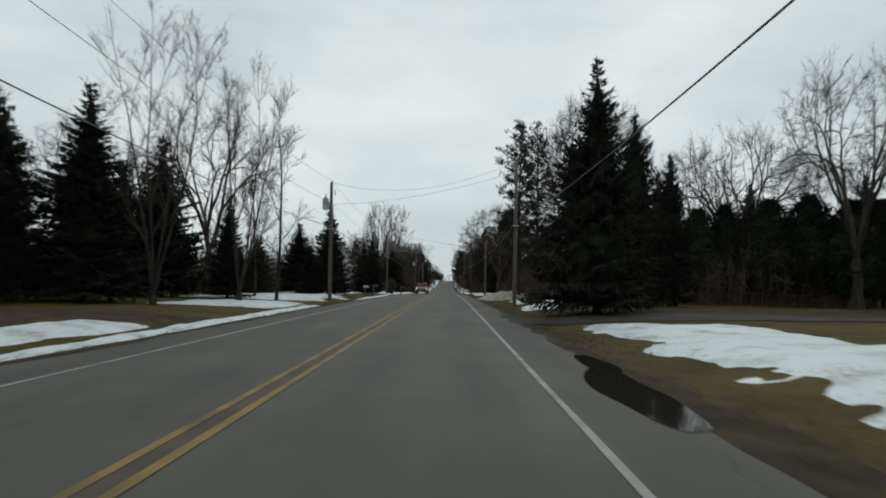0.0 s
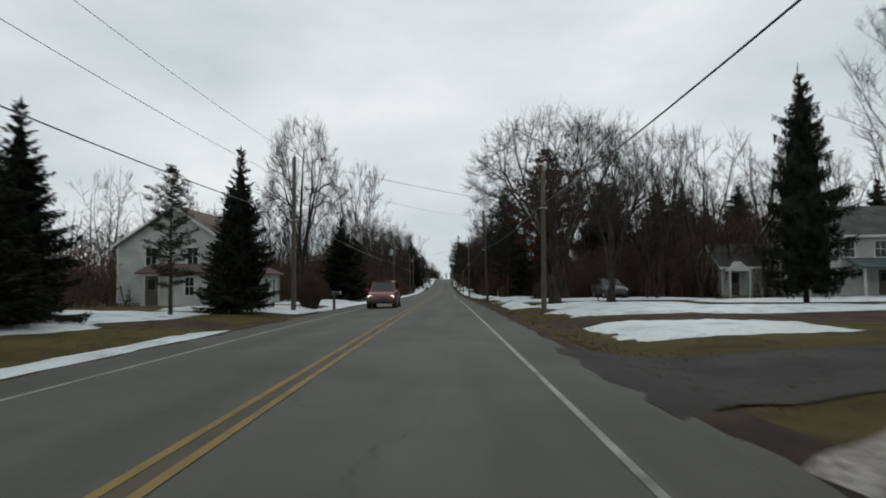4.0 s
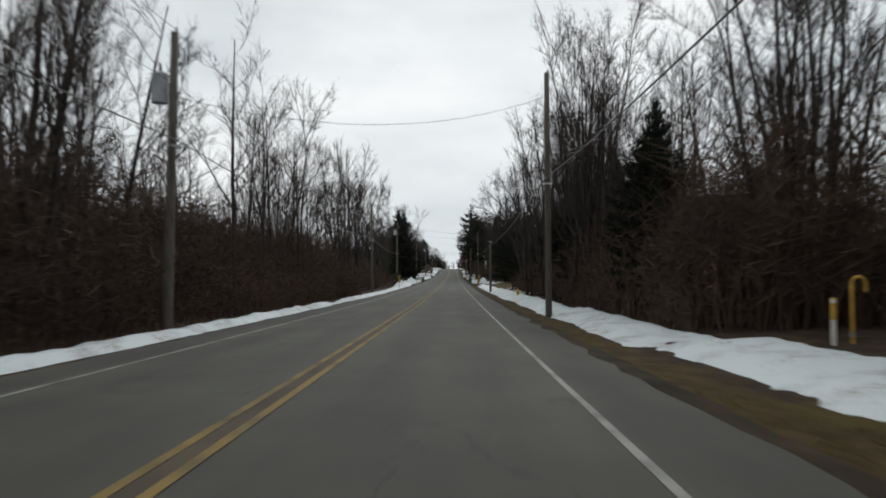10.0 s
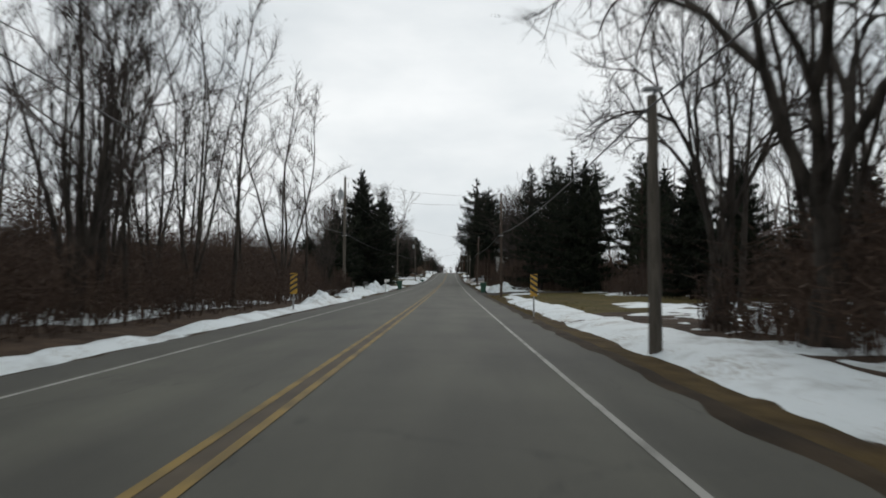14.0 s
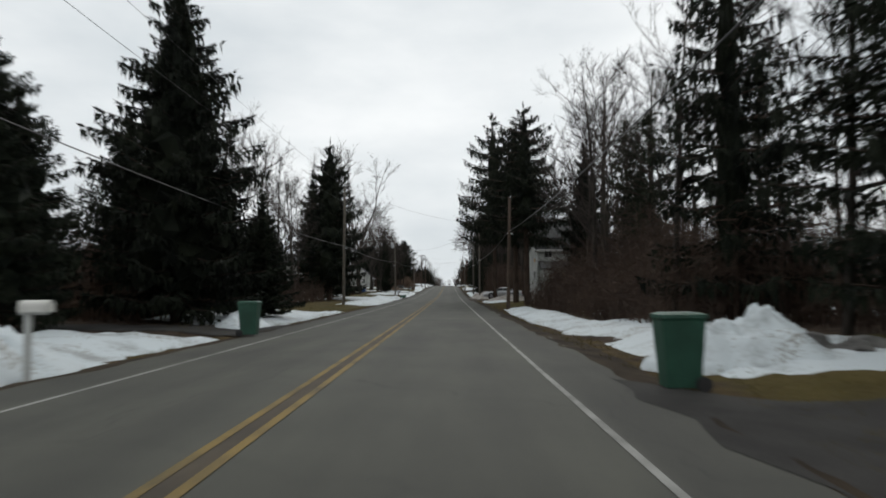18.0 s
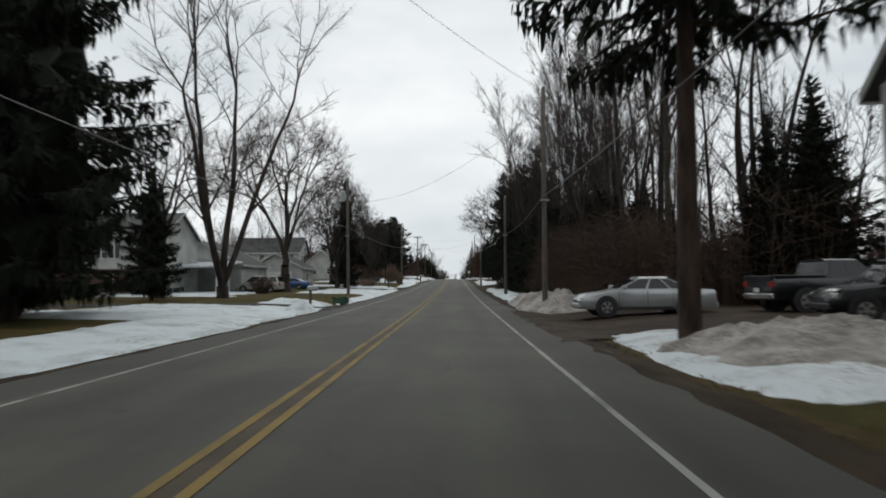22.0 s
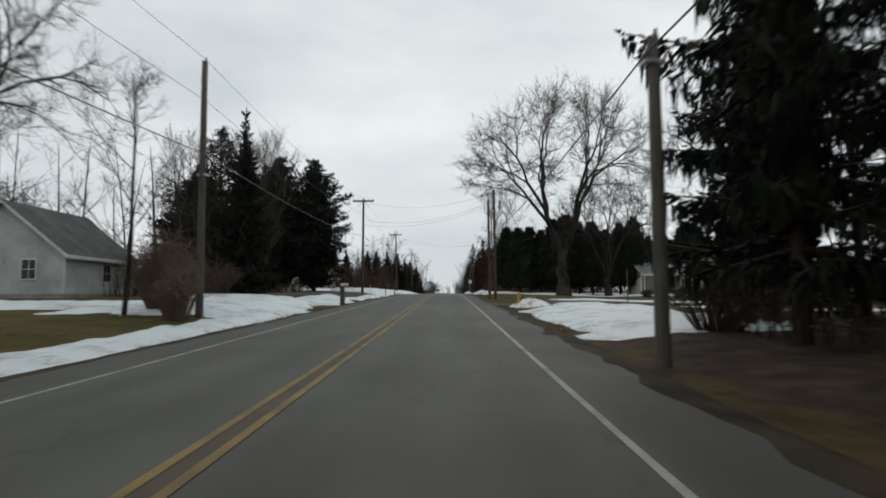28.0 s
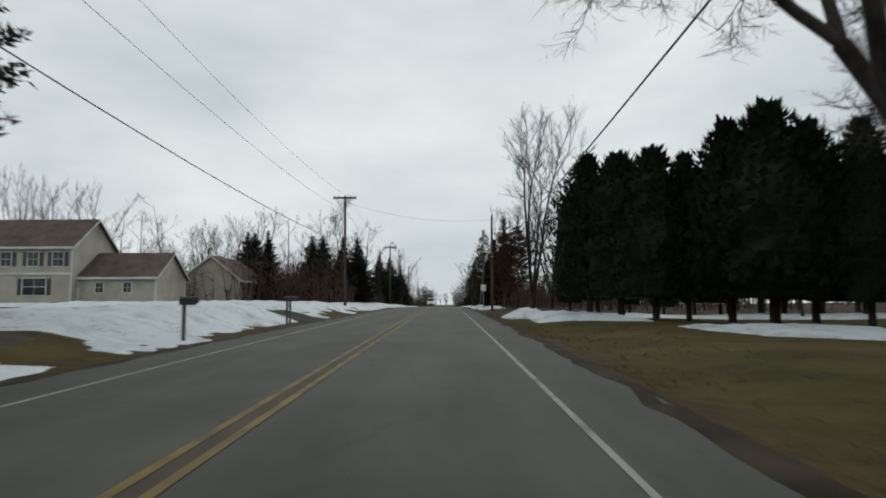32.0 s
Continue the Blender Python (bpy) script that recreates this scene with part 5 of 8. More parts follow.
BL = "dense leafless brown undergrowth at the edge of the woods"
FL = "far brown undergrowth between the trunks"
for k, (sd, y0, y1, x0, x1, n, h, th) in enumerate([
    (-1, 133, 168, 6.6, 15, 5000, 5.4, 1.2), (-1, 168, 202, 6.4, 15, 5000, 5.0, 1.2), (-1, 200, 250, 11.0, 32, 3600, 4.2, 1.6), (1, 158, 182, 7.8, 16, 4000, 5.4, 1.2), (1, 148, 158, 12.5, 20, 1400, 5.2, 1.2), (1, 182, 218, 8.6, 18, 4200, 4.6, 1.3),
    (1, 280, 312, 8.0, 18, 4200, 4.8, 1.2), (1, 349, 376, 8.2, 12, 3600, 4.9, 1.2), (1, 350, 392, 12, 22, 2600, 6.0, 1.8), (1, 376, 404, 8.4, 13, 2200, 4.2, 1.2), (-1, 248, 276, 9.5, 22, 3000, 4.2, 1.5), (1, 116, 150, 30, 46, 3000, 8.0, 2.0), (1, 152, 168, 20, 46, 2600, 7.5, 2.0), (-1, 112, 134, 9.5, 24, 2400, 4.6, 1.5), (1, 44, 66, 14, 34, 2400, 4.0, 1.5), (1, 392, 424, 9.0, 24, 2600, 2.4, 1.2), (1, 398, 426, 14, 26, 3000, 9.0, 1.9), (-1, 198, 250, 12, 24, 3400, 5.6, 1.5), (-1, 286.5, 302, 11.0, 24, 1600, 4.5, 1.6), (-1, 200, 250, 7.4, 12, 2000, 2.6, 1.2), (1, 248, 262, 16, 44, 2600, 6.5, 1.8), (1, 118, 136, 20, 46, 4200, 7.5, 2.0), (1, 120, 134, 12, 24, 2600, 5.5, 1.5), (1, 136, 150, 17, 46, 3600, 9.0, 2.2), (1, 124, 140, 24, 52, 3200, 9.0, 2.4), (-1, 450, 482, 13, 30, 2600, 3.2, 1.6), (-1, 168, 205, 9, 20, 3000, 5.6, 1.5), (1, 266, 282, 13, 26, 1600, 3.4, 1.5), (1, 120, 140, 44, 62, 2400, 9.0, 2.4), (-1, 446, 458, 22, 52, 3000, 8.5, 2.4), (-1, 265, 280, 13, 32, 3000, 6.2, 2.0), (-1, 306, 340, 12, 28, 2600, 4.6, 1.6)]):
    brush(sd, y0, y1, x0, x1, n, h, M_BRUSH, BL, 1 + k, th)
for k, (sd, y0, y1, x0, x1, n, h) in enumerate([
    (-1, 14, 60, 18, 45, 2200, 5.2), (-1, 60, 135, 20, 60, 3000, 6.0), (1, -40, 110, 42, 80, 2600, 5.0), (-1, 130, 260, 24, 50, 3600, 8.0), (1, 146, 320, 24, 60, 3800, 7.5), (-1, 255, 345, 24, 60, 2600, 4.5), (-1, 340, 450, 38, 80, 2600, 5.0),
    (1, 340, 430, 20, 44, 2400, 5.5), (-1, 450, 560, 56, 100, 2600, 5.0), (1, 430, 560, 50, 100, 2600, 5.0), (-1, 540, 620, 8.5, 30, 3600, 5.5), (-1, 600, 700, 7.5, 40, 2600, 5.5), (1, 530, 700, 8, 40, 3200, 5.0), (-1, 700, 980, 7.5, 40, 2200, 6.0), (1, 700, 980, 8, 40, 2200, 6.0), (-1, -60, 14, 12, 50, 2000, 4.5)]):
    brush(sd, y0, y1, x0, x1, n, h, M_BRUSH, FL, 40 + k, 3.2, 8.0)

# ---- snow: thin sheets with ragged rims, and ploughed heaps ----


def snow(x0, x1, y0, y1, h=0.16, seed=0, material=None, rag=0.55, label="", slope=0.0):
    """An old snow patch over a rectangle of ground with a ragged outline. slope: how far x shifts per metre along the road."""
    if x0 > x1:
        x0, x1 = x1, x0
    w, ln = x1 - x0, y1 - y0
    cx = max(0.16, min(0.45, w / 14))
    cy = max(0.22, min(0.8, ln / 60))
    nx, ny = int(w / cx) + 1, int(ln / cy) + 1
    hh = np.zeros((ny + 1, nx + 1))
    for j in range(ny + 1):
        for i in range(nx + 1):
            x, y = x0 + w * i / nx, y0 + ln * j / ny
            e = min((x - x0) / (0.32 * w + 0.25), (x1 - x) / (0.32 * w + 0.25), (y - y0) / (0.12 * ln + 0.8), (y1 - y) / (0.12 * ln + 0.8), 1.0)
            nz = noise.noise((x * 0.45, y * 0.30, seed)) * 0.9 + noise.noise((x * 1.6, y * 1.3, seed + 5)) * 0.45 + noise.noise((x * 4.5, y * 4.5, seed + 9)) * 0.15
            hh[j, i] = min(1.0, e * 1.15 + rag * nz - 0.22, e * 3.0)
    idx, verts, faces = {}, [], []
    keep = hh > 0
    for j in range(ny):
        for i in range(nx):
            if keep[j:j + 2, i:i + 2].any():
                f = []
                for a, b in ((j, i), (j, i + 1), (j + 1, i + 1), (j + 1, i)):
                    if (a, b) not in idx:
                        x, y = x0 + w * b / nx + slope * (y0 + ln * a / ny - (y0 + y1) / 2), y0 + ln * a / ny
                        v = max(0.0, hh[a, b])
                        rough = 0.5 + 0.5 * noise.noise((x * 1.1, y * 1.1, seed + 3)) + 0.45 * noise.noise((x * 3, y * 3, seed))
                        base = max(gz(x, y), rz(y) + crown(x) if abs(x) < 5.0 else -99.0)
                        idx[a, b] = len(verts)
                        verts.append((x, y, base + (h * min(1.0, v * 1.8) * (0.55 + 0.6 * rough) if v > 0 else -0.02)))
                    f.append(idx[a, b])
                faces.append(tuple(f))
    if not faces:
        return None
    ob = new("snow_patch", mesh_from("snow_patch", verts, faces, material or M_SNOW, smooth=True))
    return tagged(ob, label or "patch of old grainy snow with ragged edges on the verge", "snow", kind="stuff")


def snow_heap(x, y, rx, ry, h, seed, material=None, label="dirty ploughed mound of snow beside the road"):
    n, m = 56, 24
    verts, faces = [(0, 0, h)], []
    for j in range(1, m + 1):
        f = j / m
        for k in range(n):
            a = 2 * math.pi * k / n
            c, s = math.cos(a), math.sin(a)
            o = 1 + 0.22 * noise.noise((c * 1.3, s * 1.3, seed)) + 0.10 * noise.noise((c * 4, s * 4, seed))
            px, py = rx * f * o * c, ry * f * o * s
            z = h * (math.cos(f * math.pi / 2) ** 1.1) * (1 + 0.45 * noise.noise((px * 0.9, py * 0.9, seed)) + 0.30 * noise.noise((px * 2.6, py * 2.6, seed)) + 0.16 * noise.noise((px * 6, py * 6, seed)) + 0.10 * abs(noise.noise((px * 10, py * 10, seed))))
            verts.append((px, py, max(0.02, z) if j < m else -0.12))
    for k in range(n):
        faces.append((0, 1 + k, 1 + (k + 1) % n))
    for j in range(m - 1):
        for k in range(n):
            a, b = 1 + j * n + k, 1 + j * n + (k + 1) % n
            faces.append((a, a + n, b + n, b))
    ob = place_mesh("snow_mound", mesh_from("snow_mound", verts, faces, material or M_SNOW_DIRTY, smooth=True), None, (x, y, gz(x, y)))
    return tagged(ob, label, "snow mound")


ROADSIDE = "long strip of melting snow along the road's edge"
LAWN_SNOW = "broad sheet of old snow on the lawn"
WOOD_SNOW = "broken old snow on the floor of the woods"
for k, (x0, x1, y0, y1, h, rag, lab) in enumerate([
    (6.4, 12.5, 6, 23.6, 0.14, 0.6, LAWN_SNOW), (6.3, 10.2, 37.0, 42.5, 0.16, 0.45, LAWN_SNOW), (6.7, 13.5, 45.5, 55.8, 0.15, 0.45, LAWN_SNOW), (6.4, 13, 73.5, 79.5, 0.16, 0.5, LAWN_SNOW), (9, 34, 84, 92, 0.16, 0.6, LAWN_SNOW), (20, 46, 100, 112, 0.1, 0.7, LAWN_SNOW),
    (6.7, 18, 85.0, 101.6, 0.16, 0.4, LAWN_SNOW), (5.9, 7.9, 98.5, 107.4, 0.26, 0.3, "thick ploughed bank of old snow beside the driveway"), (9.8, 14, 105.4, 107.0, 0.14, 0.5, LAWN_SNOW), (6.0, 26, 111.5, 119, 0.14, 0.6, LAWN_SNOW), (6.9, 11.5, 119, 126, 0.14, 0.5, LAWN_SNOW), (6.6, 11.4, 128.5, 138, 0.15, 0.55, LAWN_SNOW), (12, 40, 145, 153, 0.12, 0.7, LAWN_SNOW), (6.2, 9.4, 142, 157, 0.16, 0.5, LAWN_SNOW), (6.8, 13, 133, 138, 0.12, 0.6, LAWN_SNOW),
    (5.7, 8.2, 156, 190, 0.2, 0.35, ROADSIDE), (5.6, 8.2, 188, 224, 0.2, 0.35, ROADSIDE), (5.6, 7.9, 222, 247, 0.16, 0.5, ROADSIDE), (8, 20, 196, 226, 0.08, 0.95, WOOD_SNOW), (10, 32, 222, 236, 0.1, 0.7, LAWN_SNOW), (14, 40, 250, 262, 0.08, 0.9, WOOD_SNOW),
    (6.2, 7.5, 243.0, 257, 0.14, 0.35, ROADSIDE), (7.0, 10.0, 258.4, 260.6, 0.12, 0.5, LAWN_SNOW), (6.0, 12, 268.5, 285, 0.22, 0.5, LAWN_SNOW), (5.4, 8.2, 279, 300, 0.22, 0.4, ROADSIDE), (5.4, 7.9, 293.5, 307, 0.22, 0.35, ROADSIDE), (9, 24, 284, 300, 0.07, 0.95, WOOD_SNOW), (5.4, 8.4, 327, 338, 0.2, 0.5, LAWN_SNOW), 
    (5.3, 7.8, 360, 398, 0.25, 0.4, ROADSIDE), (5.7, 6.9, 388.5, 403, 0.2, 0.4, ROADSIDE), (8, 20, 395, 412, 0.06, 0.95, WOOD_SNOW), (5.2, 12.5, 424.5, 444, 0.18, 0.85, LAWN_SNOW), (5.5, 9.0, 427, 441, 0.16, 0.5, LAWN_SNOW), (7.6, 12.0, 445.2, 448.6, 0.12, 0.6, LAWN_SNOW), (8.6, 26, 454.3, 457.2, 0.12, 0.4, LAWN_SNOW), (14, 26, 440, 446, 0.12, 0.6, LAWN_SNOW), (6.2, 12.5, 500, 511, 0.3, 0.4, LAWN_SNOW), (11.5, 21, 487.5, 495, 0.25, 0.45, LAWN_SNOW), (19, 34, 484, 492, 0.18, 0.5, LAWN_SNOW), (10, 40, 508, 518, 0.15, 0.6, WOOD_SNOW), (5.6, 9, 540, 575, 0.2, 0.5, ROADSIDE),
    (-6.3, -5.2, 9, 39, 0.12, 0.3, ROADSIDE), (-9, -6.6, 12, 20, 0.1, 0.5, LAWN_SNOW), (-17, -6.3, 43, 61, 0.14, 0.5, LAWN_SNOW), (-13, -6.5, 32, 41, 0.1, 0.7, LAWN_SNOW), (-5.9, -4.7, 52, 80, 0.12, 0.35, ROADSIDE), (-18, -9, 66, 92, 0.1, 0.65, LAWN_SNOW), (-15, -5.3, 92.5, 102, 0.16, 0.45, LAWN_SNOW), (-6.4, -5.0, 95, 136, 0.2, 0.35, ROADSIDE),
    (-15, -5.5, 113, 124, 0.16, 0.4, LAWN_SNOW), (-12.5, -5.2, 107, 116, 0.16, 0.5, LAWN_SNOW), (-8.2, -4.8, 123.5, 133.5, 0.3, 0.5, ROADSIDE), (-9, -5.2, 136, 143, 0.1, 0.7, ROADSIDE), (-5.7, -4.6, 146, 182, 0.26, 0.22, ROADSIDE), (-5.8, -4.6, 181, 216, 0.26, 0.22, ROADSIDE), (-6.2, -4.7, 214, 250, 0.28, 0.3, ROADSIDE),
    (-22, -8.2, 200, 228, 0.07, 1.1, WOOD_SNOW), (-20, -8.0, 226, 250, 0.1, 0.95, WOOD_SNOW), (-26, -8, 246, 262, 0.12, 0.6, LAWN_SNOW), (-10.5, -5.2, 253, 279, 0.35, 0.4, LAWN_SNOW), (-9.5, -5.4, 285.5, 293, 0.2, 0.5, LAWN_SNOW), (-13, -5.2, 287.5, 303, 0.16, 0.4, LAWN_SNOW), (-7.2, -5.2, 298, 305, 0.14, 0.4, ROADSIDE),
    (-40, -14, 330, 350, 0.12, 0.5, LAWN_SNOW), (-9.2, -4.9, 321, 340, 0.2, 0.5, LAWN_SNOW), (-9.5, -4.9, 330, 356, 0.2, 0.4, LAWN_SNOW), (-16, -5.2, 342, 352.5, 0.24, 0.35, LAWN_SNOW), (-10.5, -5.6, 358, 361.5, 0.3, 0.35, ROADSIDE), (-6.6, -4.9, 360, 394, 0.26, 0.35, ROADSIDE), (-14, -5.4, 381, 398, 0.15, 0.7, LAWN_SNOW), (-30, -16, 372, 386, 0.16, 0.5, LAWN_SNOW), (-6.8, -5.0, 392, 400, 0.2, 0.4, ROADSIDE),
    (-14, -5.6, 404.8, 412, 0.2, 0.45, LAWN_SNOW), (-24, -12, 414, 424, 0.12, 0.7, LAWN_SNOW), (-7.2, -5.1, 413, 440, 0.22, 0.35, ROADSIDE), (-14, -5.1, 432, 450, 0.22, 0.4, LAWN_SNOW), (-24, -9, 434, 442, 0.14, 0.6, LAWN_SNOW), (-8.2, -5.2, 449, 461, 0.2, 0.6, LAWN_SNOW), (-6.8, -5.3, 462, 481, 0.14, 0.75, ROADSIDE), 
    (-13, -5.2, 482.5, 502.5, 0.45, 0.4, LAWN_SNOW), (-26, -5.3, 507.5, 532, 0.4, 0.4, LAWN_SNOW), (-60, -24, 512, 530, 0.2, 0.5, LAWN_SNOW), (-12, -5.3, 532, 580, 0.25, 0.5, LAWN_SNOW), (-9, -5.3, 580, 680, 0.25, 0.5, ROADSIDE), (5.5, 8.5, 580, 680, 0.2, 0.5, ROADSIDE)]):
    snow(x0, x1, y0, y1, h, 10.0 + 3.7 * k, None, rag, lab)
_o = snow(-32, -6.3, 454, 494, 0.05, 7.7, M_LITTER, 0.45)
_o.name = "needle_litter"
tagged(_o, "brown bare ground covered with fallen needles under the pines", "ground cover", kind="stuff")
snow(4.9, 8.6, 353.6, 362.8, 0.75, 3.3, M_SNOW_DIRTY, 0.3, "grey ploughed snow bank beside the road")
for k, (x, y, rx, ry, h, m) in enumerate([
    (7.6, 61.4, 2.9, 1.9, 0.68, M_SNOW_DIRTY), (7.4, 351.4, 2.6, 2.2, 0.8, M_SNOW_DIRTY), (8.6, 331.5, 2.8, 3.6, 0.6, M_SNOW_DIRTY), (6.9, 446.6, 1.25, 1.5, 0.45, M_SNOW_CRUST), (7.5, 271.0, 1.9, 1.5, 0.8, M_SNOW), (-6.4, 268.5, 1.3, 2.6, 0.95, M_SNOW), (-6.6, 270.5, 1.6, 1.8, 0.8, M_SNOW),
    (-6.0, 238, 1.1, 4.2, 0.65, M_SNOW), (-6.7, 285.8, 1.2, 1.6, 0.6, M_SNOW), (6.0, 547, 1.0, 1.6, 0.5, M_SNOW), (-7.0, 253.5, 1.2, 2.4, 0.5, M_SNOW), (7.2, 509.0, 1.6, 2.0, 0.55, M_SNOW), (-5.9, 351.5, 1.0, 1.5, 0.5, M_SNOW)]):
    snow_heap(x, y, rx, ry, h, 50.0 + 7 * k, m)

# ---- utility poles and their wires ----


def pole(x, y, h, brown=False, tank=False, arm=False, lean=(0.0, 0.0), r=0.15, label=""):
    z0 = gz(x, y)
    p = root("utility_pole", x, y, z0, 0, label or ("brown" if brown else "grey") + " weathered wooden utility pole beside the road", "utility pole", "roadside utility poles")
    b = Buf()
    pts = [np.array((lean[0] * f * h, lean[1] * f * h, -0.3 + (h + 0.3) * f)) for f in (0, 0.33, 0.66, 1.0)]
    b.tube(pts, [r, r * 0.92, r * 0.82, r * 0.72], 10)
    b.f.append(tuple(range(30, 40)))
    o = new("shaft", b.mesh("shaft", M_POLE_BROWN if brown else M_POLE, smooth=True)); o.parent = p
    tx, ty = lean[0] * h, lean[1] * h
    bm = cyl(0.045, 0.04, h, h + 0.14, 8, (tx + 0.05, ty)); part("insulator", bm, M_GREYTANK, p, "grey top insulator")
    bm = box(tx - r - 0.05, tx + r + 0.05, ty - r * 0.9, ty + r * 0.9, 5.4, 5.46); part("cable_bracket", bm, M_STEEL, p)
    if tank:
        bm = cyl(0.24, 0.24, h - 2.1, h - 1.25, 14, (tx - 0.42, ty))
        t = part("transformer", bm, M_GREYTANK, p, "grey cylindrical transformer")
        part("lid", cyl(0.25, 0.12, h - 1.25, h - 1.16, 14, (tx - 0.42, ty)), M_GREYTANK, t)
        part("bushing", cyl(0.05, 0.03, h - 1.16, h - 0.9, 8, (tx - 0.42, ty)), M_MARK_BLACK, t)
        part("mount", box(tx - 0.22, tx, ty - 0.05, ty + 0.05, h - 1.9, h - 1.5), M_STEEL, p)
        part("fuse_cutout", cyl(0.04, 0.04, h - 1.0, h - 0.55, 8, (tx + 0.3, ty)), M_GREYTANK, p)
    if arm:
        part("crossarm", box(tx - 1.15, tx + 1.15, ty - 0.15 - r, ty - r * 0.7, h - 0.32, h - 0.16, 0.01), M_POLE_BROWN, p, "brown wooden crossarm")
        for q in (-1.05, -0.55, 0.55, 1.05):
            part("insulator", cyl(0.05, 0.035, h - 0.16, h + 0.05, 8, (tx + q, ty - r)), M_GREYTANK, p)
        for q in (-1, 1):
            bm = bmesh.new()
            bmesh.ops.create_cube(bm, size=1, matrix=Matrix.Translation((tx + q * 0.36, ty - r * 0.8, h - 0.56)) @ Matrix.Rotation(radians(-q * 40), 4, "Y") @ Matrix.Diagonal((0.04, 0.02, 0.9, 1)))
            part("brace", bm, M_STEEL, p)
    return (x + tx, y + ty, z0 + h)


LEFT_POLES = [(-7.0, -42, 9.3, 0, 0), (-7.0, 4, 9.3, 0, 0), (-6.95, 50.0, 9.0, 1, 0), (-7.0, 96.0, 9.2, 0, 0), (-6.3, 160.3, 8.8, 1, 0), (-6.4, 209.0, 9.2, 0, 0), (-8.3, 260.5, 11.0, 1, 0), (-8.3, 321.6, 11.4, 0, 0), (-8.1, 379.7, 10.8, 1, 0), (-7.5, 432.4, 9.9, 0, 0), (-7.5, 479.2, 10.3, 0, 1), (-8.0, 532.4, 11.0, 0, 1), (-8.0, 584, 10.5, 0, 1), (-8.0, 640, 10.5, 0, 0), (-8.0, 700, 10.5, 0, 0)]
ltops = []
for i, (x, y, h, tank, arm) in enumerate(LEFT_POLES):
    ltops.append(pole(x, y, h, arm == 1, bool(tank), bool(arm), (0.012 * math.sin(i * 2.1), 0.006)))
RIGHT_POLES = [(6.8, -2, 8.5, 0), (6.5, 44.2, 10.0, 0), (7.05, 91.0, 7.4, 0), (6.35, 126.6, 9.6, 1), (5.85, 168.2, 10.0, 0), (5.95, 212.0, 5.3, 0), (6.25, 257.0, 9.2, 1), (6.0, 304.8, 8.0, 1), (6.1, 351.0, 11.0, 0), (6.2, 377.3, 8.8, 0), (5.65, 419.2, 5.9, 0), (5.6, 466.8, 9.0, 1), (6.2, 468.2, 10.2, 1), (6.6, 533.0, 9.6, 1)]
rtops = []
for i, (x, y, h, br) in enumerate(RIGHT_POLES):
    ln = (-0.035, 0.0) if i == 3 else ((0.03, 0.02) if i == 7 else (0.006 * math.sin(i), 0.0))
    rtops.append(pole(x, y, h, bool(br), False, False, ln, 0.14 if i not in (6, 11) else 0.125))


def wire(name, p, q, sag, r, label):
    """A hanging wire between two points."""
    p, q = np.array(p, float), np.array(q, float)
    n = 14
    pts = [p + (q - p) * i / n - np.array((0, 0, 4 * sag * (i / n) * (1 - i / n))) for i in range(n + 1)]
    b = Buf()
    b.tube(pts, [r] * (n + 1), 5)
    tagged(new(name, b.mesh(name, M_CABLE)), label, "wire", "overhead wires")


for i, (a, b) in enumerate(zip(ltops, ltops[1:])):
    hc = 6.2 if i >= 8 or i == 0 else 5.6
    wire("power_wire", (a[0], a[1], a[2] + 0.1), (b[0], b[1], b[2] + 0.1), 0.7, 0.008, "thin dark power line hung between the poles")
    wire("neutral_wire", (a[0] + 0.1, a[1], a[2] - 1.6), (b[0] + 0.1, b[1], b[2] - 1.6), 0.6, 0.009, "thin dark power line hung between the poles")
    wire("telephone_cable", (a[0] + 0.14, a[1], gz(a[0], a[1]) + hc), (b[0] + 0.14, b[1], gz(b[0], b[1]) + (6.2 if i >= 7 else 5.6)), 0.5, 0.02, "thick black telephone cable hung between the poles")
rp = [t for i, t in enumerate(rtops) if i != 12]
for a, b in zip(rp, rp[1:]):
    ha, hb = (min(5.6, v[2] - gz(v[0], v[1]) - 0.3) for v in (a, b))
    wire("telephone_cable", (a[0] - 0.12, a[1], gz(a[0], a[1]) + ha), (b[0] - 0.12, b[1], gz(b[0], b[1]) + hb), 0.45, 0.02, "thick black telephone cable hung between the poles")
wire("service_wire", (ltops[3][0], ltops[3][1], ltops[3][2] - 0.2), (22.0, 112.0, gz(22.0, 112.0) + 6.2), 0.5, 0.014, "thick dark wire that crosses over the road")
CROSS = [(2, 1, 0.0, 1.2), (2, 1, -1.7, 0.5), (3, 3, -1.0, 0.6), (4, 4, -1.9, 1.0), (6, 6, 0.0, 0.6), (6, 6, -1.5, 0.6), (7, 8, 0.0, 0.8), (8, 8, -2.0, 1.6), (10, 12, -0.3, 1.0), (10, 12, -2.3, 1.0), (10, 12, -2.9, 0.9), (11, 13, -0.6, 0.8)]
for i, j, dz, sag in CROSS:
    a, b = ltops[i], rtops[j]
    wire("service_wire", (a[0], a[1], a[2] + dz), (b[0], b[1], max(b[2] + dz * 0.4 - 0.2, gz(b[0], b[1]) + 4.6)), sag, 0.009, "thin dark wire that crosses over the road")

# ---- houses ----


